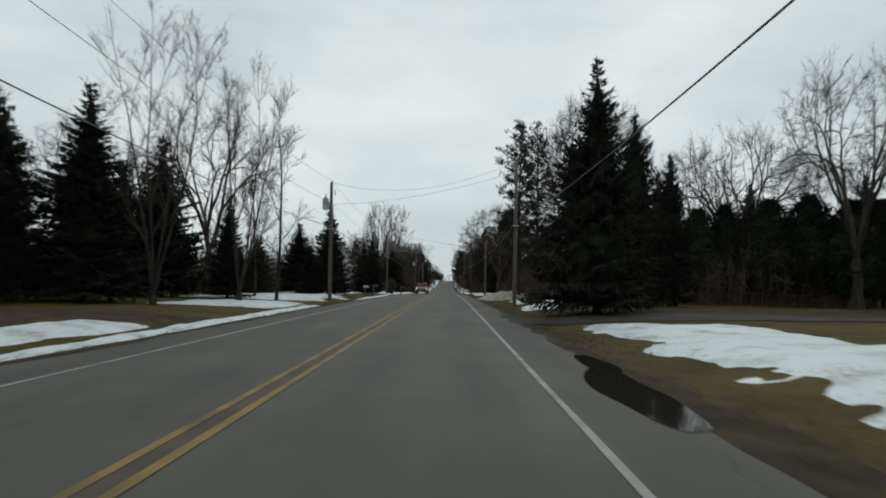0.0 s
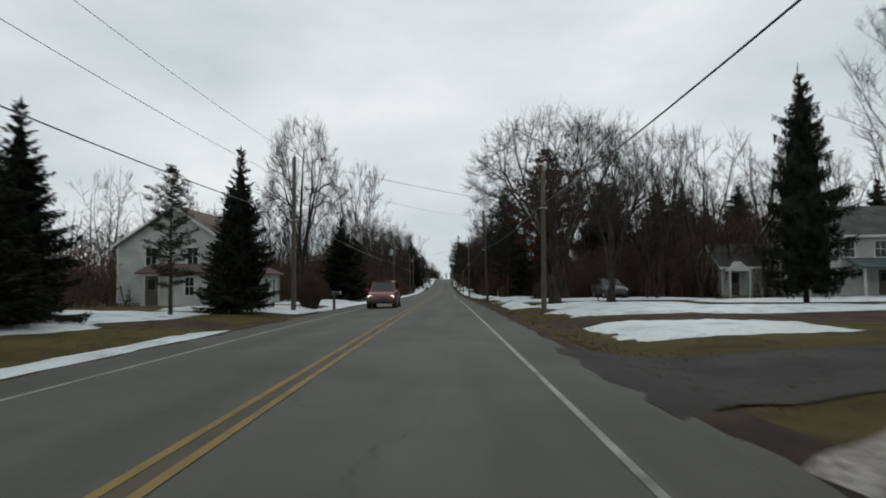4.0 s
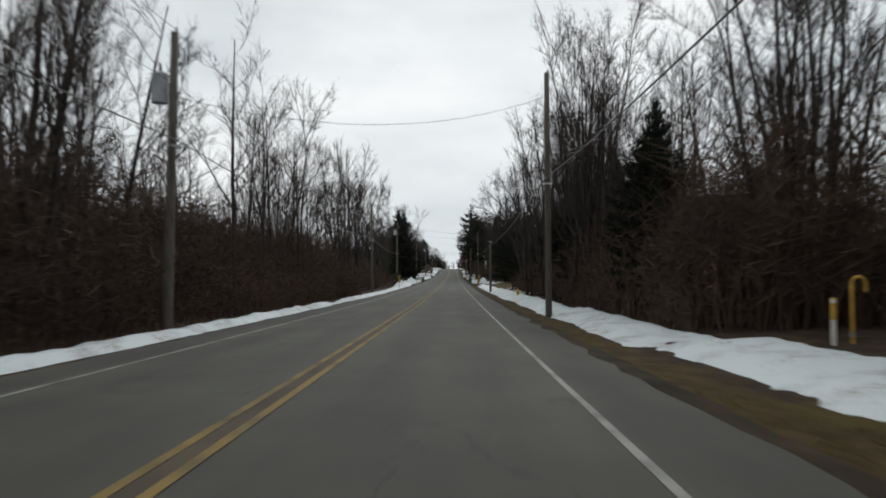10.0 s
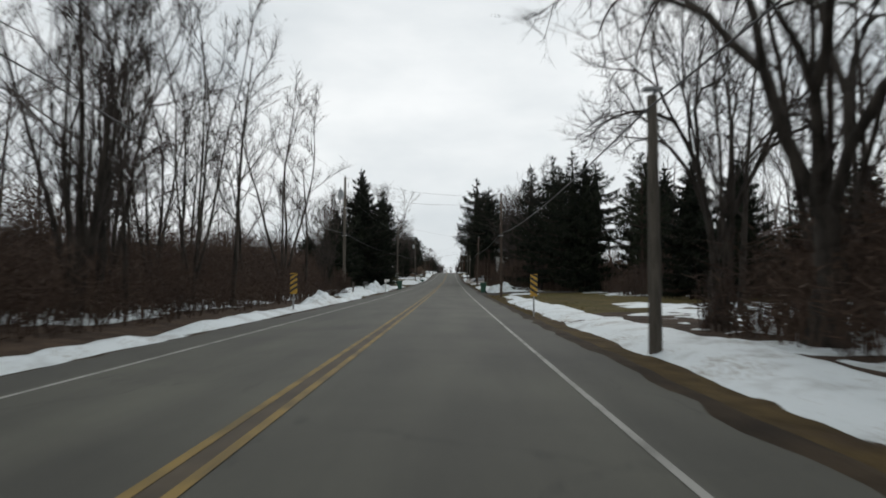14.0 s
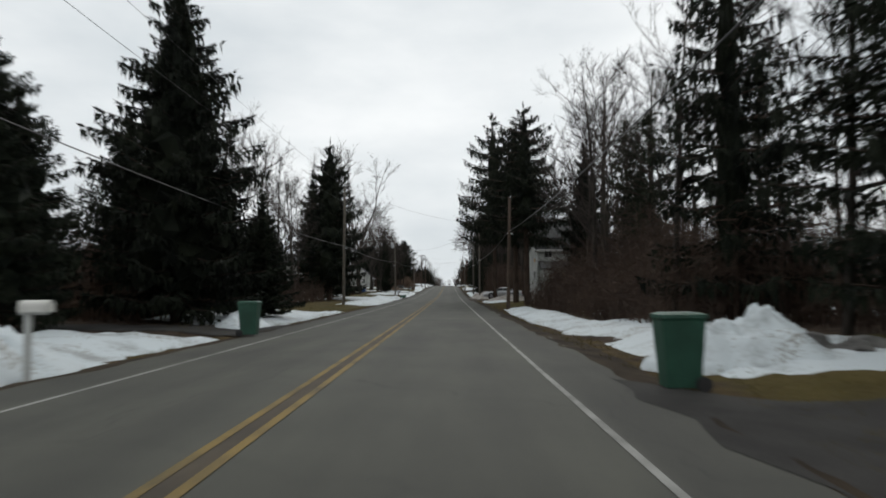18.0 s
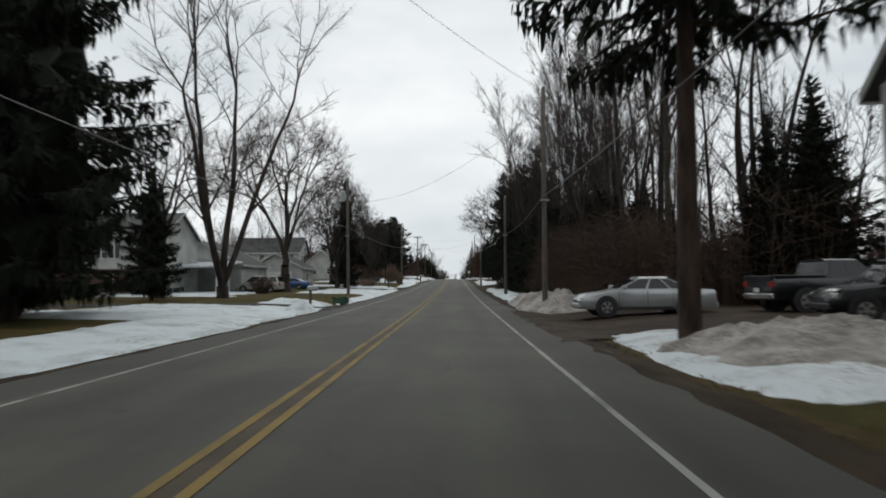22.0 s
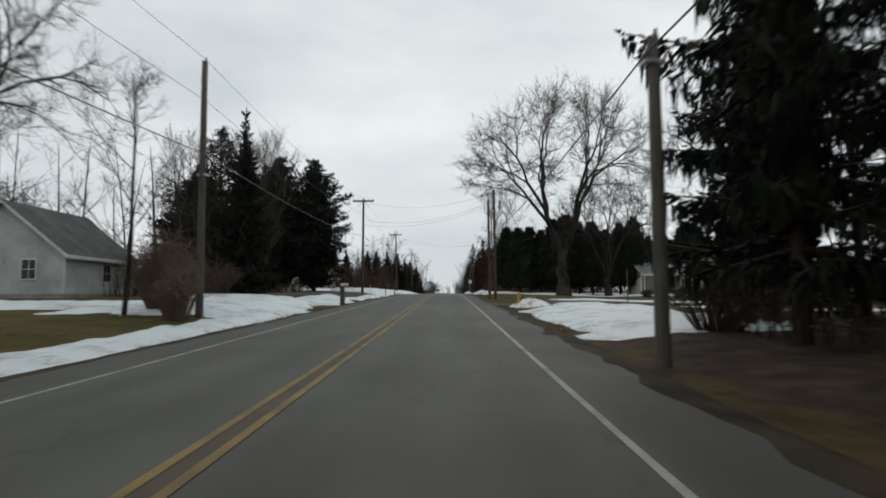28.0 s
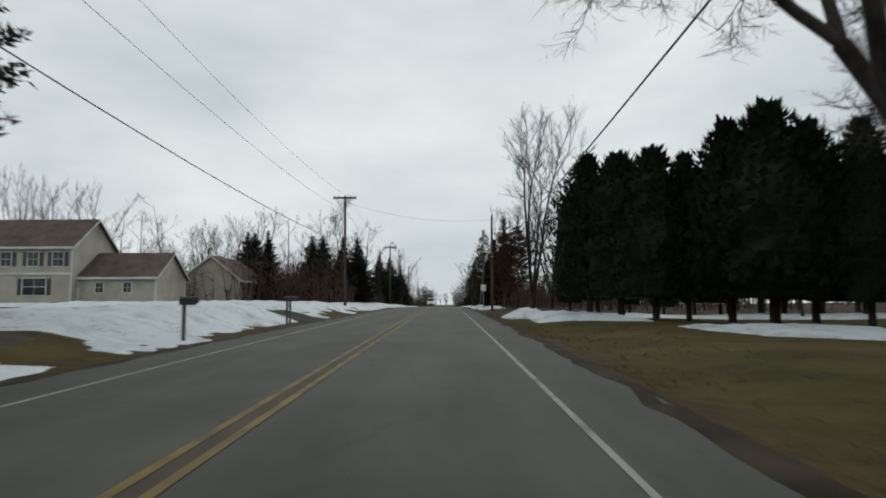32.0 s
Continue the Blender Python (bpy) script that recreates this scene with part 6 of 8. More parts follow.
def clap(m, pitch=0.14):
    """Adds the shadow lines of lapped boards to a siding paint, as relief."""
    n, k = m.node_tree.nodes, m.node_tree.links
    b = n["Principled BSDF"]
    co, sep, mul, fr = n.new("ShaderNodeTexCoord"), n.new("ShaderNodeSeparateXYZ"), n.new("ShaderNodeMath"), n.new("ShaderNodeMath")
    k.new(co.outputs["Object"], sep.inputs[0])
    mul.operation, fr.operation = "MULTIPLY", "FRACT"
    mul.inputs[1].default_value = 1 / pitch
    k.new(sep.outputs["Z"], mul.inputs[0]); k.new(mul.outputs[0], fr.inputs[0])
    bp = n.new("ShaderNodeBump"); bp.inputs["Strength"].default_value, bp.inputs["Distance"].default_value = 0.9, 0.02
    bp.invert = True
    k.new(fr.outputs[0], bp.inputs["Height"]); k.new(bp.outputs[0], b.inputs["Normal"])


for _m in (M_SIDING, M_SIDING_CREAM, M_SIDING_BEIGE):
    clap(_m)


def window(parent, face, u, z, w, h, shutters=False, mull=True):
    """A window on one face of a house body. face: (origin, along, out) of the wall in the house's own axes."""
    o, al, out = (Vector(v) for v in face)
    turn = Matrix((al, out, Vector((0, 0, 1)))).transposed().to_4x4()
    m = Matrix.Translation(o + al * u + Vector((0, 0, z))) @ turn
    grp = None
    t = 0.09
    bm = bmesh.new()
    for a in ((-w / 2 - t, -w / 2, 0, h), (w / 2, w / 2 + t, 0, h), (-w / 2 - t, w / 2 + t, -t, 0), (-w / 2 - t, w / 2 + t, h, h + t)):
        bm_box(bm, a[0], a[1], 0.0, 0.06, a[2], a[3])
    bm.transform(m)
    fr = part("window", bm, M_TRIM, parent, "white window frame")
    bm = box(-w / 2, w / 2, 0.004, 0.02, 0, h); bm.transform(m)
    part("pane", bm, M_GLASS, fr)
    bm = bmesh.new()
    bm_box(bm, -w / 2, w / 2, 0.02, 0.045, h * 0.48, h * 0.52)
    if mull:
        bm_box(bm, -0.015, 0.015, 0.02, 0.035, 0, h)
    bm.transform(m)
    part("sash_bar", bm, M_TRIM, fr)
    if shutters:
        for q in (-1, 1):
            x = q * (w / 2 + t + 0.2)
            bm = box(x - 0.18, x + 0.18, 0, 0.05, 0, h); bm.transform(m)
            part("shutter", bm, M_SHUTTER, parent, "dark window shutter")


def gable_house(name, x, y, turn, L, D, eave, ridge, siding, roof_m, label, base=0.3, found=None, over=0.35, z=None):
    """A gabled house: L along its own x (the ridge), D deep; origin at the middle of its foot. Returns the root and its four faces."""
    h = root(name, x, y, (gz(x, y) if z is None else z) - 0.05, turn, label, "house")
    t = 0.2
    part("foundation", box(-L / 2 + 0.02, L / 2 - 0.02, -D / 2 + 0.02, D / 2 - 0.02, -0.6, base), found or M_CONCRETE, h)
    bm = prism([(-D / 2, base), (D / 2, base), (D / 2, eave), (0, ridge), (-D / 2, eave)], -L / 2, L / 2, "x")
    part("wall", bm, siding, h)
    rise = (ridge - eave) / (D / 2)
    for q in (-1, 1):
        e0, e1 = q * (D / 2 + over), 0.0
        z0, z1 = eave - rise * over, ridge
        bm = prism([(e0, z0), (e1, z1), (e1, z1 + 0.16), (e0, z0 + 0.16)], -L / 2 - over, L / 2 + over, "x")
        part("roof", bm, roof_m, h, "shingled roof slope")
        part("fascia", box(-L / 2 - over, L / 2 + over, e0 - 0.03 if q < 0 else e0, e0 if q < 0 else e0 + 0.03, z0 - 0.06, z0 + 0.15), M_TRIM, h)
        for s in (-1, 1):
            xx = s * (L / 2 + over)
            bm = prism([(e0, z0 - 0.06), (e1, z1 - 0.06), (e1, z1 + 0.15), (e0, z0 + 0.15)], xx - 0.02, xx + 0.02, "x")
            part("barge_board", bm, M_TRIM, h)
    for sx in (-1, 1):
        for sy in (-1, 1):
            part("corner_board", box(sx * L / 2 - 0.06, sx * L / 2 + 0.06, sy * D / 2 - 0.06, sy * D / 2 + 0.06, base, eave - 0.02), M_TRIM, h)
    faces = {"front": ((0, -D / 2, 0), (1, 0, 0), (0, -1, 0)), "back": ((0, D / 2, 0), (-1, 0, 0), (0, 1, 0)), "left": ((-L / 2, 0, 0), (0, -1, 0), (-1, 0, 0)), "right": ((L / 2, 0, 0), (0, 1, 0), (1, 0, 0))}
    return h, faces


def door(parent, face, u, z, w=0.95, h=2.05, m=None):
    o, al, out = (Vector(v) for v in face)
    tr = Matrix.Translation(o + al * u + Vector((0, 0, z))) @ Matrix((al, out, Vector((0, 0, 1)))).transposed().to_4x4()
    bm = bmesh.new()
    for a in ((-w / 2 - 0.1, -w / 2, 0, h), (w / 2, w / 2 + 0.1, 0, h), (-w / 2 - 0.1, w / 2 + 0.1, h, h + 0.1)):
        bm_box(bm, a[0], a[1], 0, 0.06, a[2], a[3])
    bm.transform(tr); d = part("door", bm, M_TRIM, parent, "white door frame")
    bm = box(-w / 2, w / 2, 0.004, 0.03, 0, h); bm.transform(tr); part("door_leaf", bm, m or M_DOOR, d)
    bm = box(-w / 4, w / 4, 0.03, 0.036, h * 0.55, h * 0.88); bm.transform(tr); part("pane", bm, M_GLASS, d)
    bm = box(w / 2 - 0.12, w / 2 - 0.07, 0.03, 0.08, 0.95, 1.02); bm.transform(tr); part("handle", bm, M_STEEL, d)


def garage_door(parent, face, u, w=2.6, h=2.1, z=0.02):
    o, al, out = (Vector(v) for v in face)
    tr = Matrix.Translation(o + al * u + Vector((0, 0, z))) @ Matrix((al, out, Vector((0, 0, 1)))).transposed().to_4x4()
    d = None
    for i in range(4):
        bm = box(-w / 2, w / 2, 0.004, 0.04, i * h / 4 + 0.01, (i + 1) * h / 4 - 0.01, 0.008); bm.transform(tr)
        part("garage_door_panel", bm, M_TRIM, parent, "white garage door panel")


def lean_to(parent, x0, x1, y0, y1, zw, zl, zh, siding, roof_m, out=-1, axis="y"):
    """A low porch with a sloping roof against a wall; the roof falls towards out along its axis."""
    part("porch_wall", box(x0, x1, y0, y1, 0.1, zw), siding, parent)
    if axis == "y":
        lo, hi = (y0 - 0.3, y1) if out < 0 else (y1 + 0.3, y0)
        bm = prism([(lo, zl), (hi, zh), (hi, zh + 0.12), (lo, zl + 0.12)], x0 - 0.25, x1 + 0.25, "x")
    else:
        lo, hi = (x0 - 0.3, x1) if out < 0 else (x1 + 0.3, x0)
        bm = prism([(lo, zl), (hi, zh), (hi, zh + 0.12), (lo, zl + 0.12)], y0 - 0.25, y1 + 0.25, "y")
    part("porch_roof", bm, roof_m, parent)


# white farmhouse, gable towards the oncoming road
h, f = gable_house("farmhouse", -17.6, 108.6, 90, 8.6, 8.0, 4.5, 7.2, M_SIDING, M_ROOF_BROWN, "white clapboard farmhouse with a brown gable roof behind a pole")
for u in (-1.6, 1.4):
    window(h, f["left"], u, 3.0, 0.75, 1.25)
window(h, f["front"], 2.6, 2.9, 0.7, 1.2); window(h, f["front"], -1.5, 2.9, 0.7, 1.2)
lean_to(h, -6.4, -4.3, -3.4, 1.4, 2.3, 2.35, 3.0, M_SIDING, M_ROOF_BROWN, -1, "x")
window(h, ((-6.4, 0, 0), (0, -1, 0), (-1, 0, 0)), 2.0, 0.9, 0.6, 1.2)
door(h, ((-6.4, 0, 0), (0, -1, 0), (-1, 0, 0)), -0.6, 0.2, 0.9, 2.0)
lean_to(h, -1.8, 3.8, -5.6, -4.0, 2.3, 2.3, 3.1, M_SIDING, M_ROOF_BROWN, -1, "y")
window(h, ((1, -5.6, 0), (1, 0, 0), (0, -1, 0)), -1.4, 0.9, 0.8, 1.1); window(h, ((1, -5.6, 0), (1, 0, 0), (0, -1, 0)), 0.8, 0.9, 0.8, 1.1)
part("vent_pipe", cyl(0.06, 0.06, 6.6, 8.1, 8, (-2.6, 1.4)), M_STEEL, h, "thin metal vent pipe")

# white two-storey house with a green porch roof, far over the lawn
h, f = gable_house("house", 37.6, 116.0, 0, 11, 8, 5.4, 8.0, M_SIDING, M_ROOF_GREY, "white two-storey house with a green porch roof across the lawn")
for u in (-4.2, -2.0, 0.6, 3.4):
    window(h, f["front"], u, 3.5, 0.9, 1.3)
window(h, f["front"], -4.2, 0.9, 0.9, 1.4)
lean_to(h, -2.2, 4.4, -6.2, -4.0, 0.3, 2.5, 3.3, M_SIDING, M_ROOF_GREEN, -1, "y")
for u in (-2.0, 0.1, 2.2, 4.2):
    part("porch_post", box(u - 0.07, u + 0.07, -6.1, -5.96, 0.3, 2.6), M_TRIM, h)
door(h, f["front"], 0.8, 0.35); window(h, f["front"], 2.6, 0.9, 1.0, 1.3)
for u in (-3.5, -1.0, 1.5):
    window(h, f["left"], u, 3.5, 0.8, 1.3)

# cottage with a small gabled porch among the trees
h, f = gable_house("cottage", 31.0, 121.0, 0, 7, 6, 3.0, 5.0, M_SIDING, M_ROOF_GREY, "small white cottage with a gabled entry among trees")
bm = prism([(-3.4, 2.5), (-1.4, 2.5), (-2.4, 3.4)], -4.4, -3.0, "y"); part("porch_gable", bm, M_TRIM, h)
for u in (-3.3, -1.5):
    part("porch_post", box(u - 0.08, u + 0.08, -4.3, -4.14, 0.1, 2.5), M_TRIM, h)
door(h, f["front"], -2.4, 0.3); window(h, f["front"], 1.2, 1.0, 1.0, 1.2)

# old white house under repair, beside the parking lot
h, f = gable_house("old_house", 14.74, 330.3, 0, 7.3, 6.0, 5.5, 8.3, M_SIDING, M_ROOF_GREY, "old white two-storey house with bare sheathing patches, under repair", 0.75, M_CONCRETE)
window(h, f["left"], 1.1, 2.2, 1.15, 0.95); window(h, f["left"], -1.4, 2.75, 0.4, 0.4, False, False)
window(h, f["front"], -2.5, 4.5, 0.75, 0.85); window(h, f["front"], 1.75, 4.45, 0.8, 0.9); window(h, f["front"], 2.75, 1.7, 0.75, 1.2)
lean_to(h, -3.3, 1.2, -5.3, -3.0, 3.15, 3.2, 3.95, M_SIDING, M_ROOF_GREY, -1, "y")
part("porch_foundation", box(-3.25, 1.15, -5.25, -3.0, -0.5, 0.74), M_BRICK, h, "dark porch foundation")
pf = ((0, -5.3, 0), (1, 0, 0), (0, -1, 0))
window(h, pf, -1.95, 1.75, 0.8, 1.1); window(h, pf, 0.3, 1.75, 0.75, 1.1)
door(h, pf, -0.85, 0.85, 0.72, 1.95)
for k in range(4):
    part("step", box(-1.45, -0.25, -5.3 - 0.27 * (k + 1), -5.3 - 0.27 * k - 0.005, -0.3, 0.70 - 0.18 * k), M_CONCRETE, h)
for u in (-1.42, -0.28):
    bm = prism([(-6.4, 0.75), (-5.33, 1.55), (-5.33, 1.61), (-6.4, 0.81)], u - 0.02, u + 0.02, "x")
    part("handrail", bm, M_TRIM, h)
window(h, ((-3.3, -4.2, 0), (0, -1, 0), (-1, 0, 0)), 0.0, 1.75, 0.95, 1.15)
part("sheathing_patch", box(0.2, 1.25, -3.04, -3.005, 4.15, 5.4), M_OSB, h, "bare orange-brown sheathing board")
part("sheathing_patch", box(2.3, 3.2, -3.04, -3.005, 3.9, 4.35), M_OSB, h, "bare orange-brown sheathing board")
part("sheathing_patch", box(-3.69, -3.655, -1.6, -0.7, 4.1, 4.45), M_OSB, h, "bare orange-brown sheathing board")
part("chimney", box(0.9, 1.5, 0.2, 0.8, 7.4, 9.2), M_BRICK, h, "dark brick chimney")
part("drain_pipe", cyl(0.04, 0.04, 0.1, 3.1, 8, (-3.4, -5.36)), M_TRIM, h)

# houses on the left lawns
h, f = gable_house("split_level_house", -30.0, 381.5, 0, 11, 8, 5.4, 7.6, M_SIDING, M_ROOF_GREY, "white two-storey house with dark brick below, behind maples", 0.2)
part("brick_skirt", box(-5.53, 5.53, -4.06, -3.98, 0.2, 2.3), M_BRICK, h, "dark brick lower wall")
for u in (-2.6, 0.6, 3.6):
    window(h, f["front"], u, 3.3, 1.1, 1.15, True)
window(h, f["front"], 2.0, 0.8, 1.6, 1.1); door(h, f["front"], -3.8, 0.2)
h, f = gable_house("garage_house", -25.0, 392.5, 90, 9, 8.5, 2.9, 5.2, M_SIDING, M_ROOF_GREY, "low white house with a gable and a dark carport", 0.15)
window(h, f["left"], 2.0, 1.1, 1.0, 1.1)
part("carport_roof", prism([(-12.2, 2.35), (-4.8, 3.0), (-4.8, 3.18), (-12.2, 2.53)], -4.5, 3.4, "y"), M_SNOW, h, "carport roof under thin snow")
for u in (-4.2, 3.0):
    for v in (-11.6, -8.2):
        part("carport_post", box(v - 0.06, v + 0.06, u - 0.06, u + 0.06, 0, 2.45), M_TRIM, h)
h, f = gable_house("detached_garage", -22.5, 411.0, 90, 7, 7, 2.7, 4.6, M_SIDING, M_ROOF_GREY, "white detached garage behind the parked cars", 0.1)
garage_door(h, f["left"], 0, 4.4); window(h, f["front"], 0.0, 1.0, 0.9, 0.9)
h, f = gable_house("lawn_house", -27.5, 319.0, 90, 14, 8, 2.8, 5.0, M_SIDING_BEIGE, M_ROOF_GREY, "low beige ranch house among trees", 0.2)
window(h, f["front"], -3.0, 0.9, 1.6, 1.2); window(h, f["front"], 3.4, 0.9, 1.2, 1.2); door(h, f["front"], 0.6, 0.2)

# white colonial with garage wing
h, f = gable_house("colonial_house", -34.0, 448.0, 0, 12, 8, 5.3, 8.2, M_SIDING, M_ROOF_GREY, "white two-storey house with a grey roof behind big trees", 0.3)
for u in (-4.2, -1.2, 1.6, 4.4):
    window(h, f["front"], u, 3.4, 0.9, 1.4); window(h, f["front"], u, 0.9, 0.9, 1.4)
door(h, f["front"], 0.2, 0.35, 1.0, 2.1, M_TRIM)
part("portico", box(-0.9, 1.3, -5.2, -4.0, 2.6, 2.8), M_TRIM, h)
for u in (-0.7, 1.1):
    part("portico_post", cyl(0.09, 0.08, 0.2, 2.6, 10, (u, -5.05)), M_TRIM, h)
window(h, f["right"], 0.4, 3.4, 0.8, 1.3)
h, f = gable_house("garage_wing", -24.2, 450.0, 90, 8.5, 7.4, 2.6, 5.6, M_SIDING, M_ROOF_GREY, "white garage wing with a steep dark gable roof", 0.2)
window(h, f["left"], 1.6, 1.1, 0.8, 1.1); window(h, f["left"], -1.4, 1.1, 0.8, 1.1); window(h, f["front"], 0.4, 1.0, 0.9, 1.1)

# cream house with brown roof and lower wing
h, f = gable_house("cream_house", -38.5, 531.0, 0, 12.5, 8, 5.4, 8.2, M_SIDING_CREAM, M_ROOF_BROWN, "cream two-storey house with a brown roof across the snowy lawn", 0.25)
for u in (-4.8, -2.3, 0.2, 2.7, 5.0):
    window(h, f["front"], u, 3.55, 0.95, 1.25, u > -3)
window(h, f["front"], 2.9, 0.9, 2.1, 1.5, True); window(h, f["front"], -4.2, 0.9, 1.6, 1.4); door(h, f["front"], -1.3, 0.3, 1.1, 2.1, M_TRIM)
part("belt_board", box(-6.25, 6.25, -4.1, -4.0, 2.75, 2.95), M_TRIM, h)
h, f = gable_house("cream_wing", -28.6, 531.6, 0, 7.2, 7, 2.7, 5.0, M_SIDING_CREAM, M_ROOF_BROWN, "low cream wing with a brown roof", 0.2)
window(h, f["front"], -1.6, 1.2, 0.7, 0.9); window(h, f["front"], 1.0, 1.2, 0.7, 0.9)
h, f = gable_house("cream_cottage", -24.5, 546.0, 90, 10, 6.6, 2.8, 5.4, M_SIDING_CREAM, M_ROOF_BROWN, "cream one-storey house with its gable to the snow", 0.2)
window(h, f["front"], -2.0, 1.0, 0.9, 1.1); window(h, f["front"], 1.8, 1.0, 0.9, 1.1)

# ranch house on the right
h, f = gable_house("ranch_house", 33.8, 480.0, -90, 17, 8, 2.75, 4.6, M_SIDING_BEIGE, M_ROOF_PALE, "low beige ranch house with pale roof and white porch posts", 0.25)
fr = f["front"]
for u, w in ((4.6, 1.7), (-1.0, 1.5), (-6.2, 1.0)):
    window(h, fr, u, 0.9, w, 1.2)
door(h, fr, 1.4, 0.3)
for u in (-0.75, 0.0, 0.75):
    window(h, f["right"], u - 0.6, 0.85, 0.62, 1.35, False, False)
bm = prism([(0.2, 2.55), (5.2, 2.55), (2.7, 4.1)], -6.2, -3.6, "y"); part("porch_gable", bm, M_ROOF_PALE, h, "pale shingled porch gable")
part("porch_gable_face", prism([(0.5, 2.6), (4.9, 2.6), (2.7, 3.9)], -6.24, -6.205, "y"), M_SIDING_BEIGE, h)
for u in (0.5, 2.2, 4.9):
    part("porch_post", box(u - 0.08, u + 0.08, -6.1, -5.94, 0.0, 2.6), M_TRIM, h)
h, f = gable_house("ranch_garage", 29.6, 492.8, 0, 7, 7.5, 2.6, 4.1, M_SIDING_BEIGE, M_ROOF_PALE, "beige garage wing with a gable to the road and pale roof", 0.15)
garage_door(h, f["left"], 0.0, 4.6); part("porch_post", box(-3.9, -3.76, -3.6, -3.46, 0, 2.5), M_TRIM, h)

# ---- cars ----


def slab(pts, t=0.012):
    """A thin plate on the given corners, grown outwards by t."""
    bm = bmesh.new()
    p = [Vector(q) for q in pts]
    nrm = (p[1] - p[0]).cross(p[2] - p[0]).normalized() * t
    lo = [bm.verts.new(q) for q in p]
    hi = [bm.verts.new(q + nrm) for q in p]
    bm.faces.new(lo[::-1])
    bm.faces.new(hi)
    for i in range(len(p)):
        j = (i + 1) % len(p)
        bm.faces.new((lo[i], lo[j], hi[j], hi[i]))
    bmesh.ops.recalc_face_normals(bm, faces=bm.faces)
    return bm


def loft(stations, ring):
    """A closed skin over cross sections; ring(station) gives the section's points."""
    bm = bmesh.new()
    rows = [[bm.verts.new(q) for q in ring(s)] for s in stations]
    n = len(rows[0])
    for a, b in zip(rows, rows[1:]):
        for i in range(n):
            bm.faces.new((a[i], a[(i + 1) % n], b[(i + 1) % n], b[i]))
    bm.faces.new(rows[0][::-1])
    bm.faces.new(rows[-1])
    bmesh.ops.recalc_face_normals(bm, faces=bm.faces)
    return bm


CARS = {  # length, half width, height, belt, bonnet, sill, wheel radius, front axle, rear axle, cabin base rear/front, roof rear/front
    "sedan": (4.95, 0.91, 1.42, 0.95, 0.88, 0.24, 0.32, 1.50, -1.35, -1.70, 1.15, -0.72, 0.22),
    "suv": (4.60, 0.92, 1.74, 1.08, 1.04, 0.32, 0.36, 1.42, -1.30, -2.18, 1.05, -1.95, 0.45),
    "minivan": (4.85, 0.95, 1.72, 1.04, 0.98, 0.28, 0.33, 1.50, -1.45, -2.34, 1.45, -2.05, 0.65),
    "pickup": (5.60, 0.98, 1.86, 1.20, 1.16, 0.42, 0.39, 1.75, -1.65, -0.85, 1.15, -0.65, 0.45),
    "van": (5.60, 0.99, 2.30, 1.25, 1.15, 0.36, 0.36, 1.85, -1.60, -2.76, 1.65, -2.68, 0.95),
}


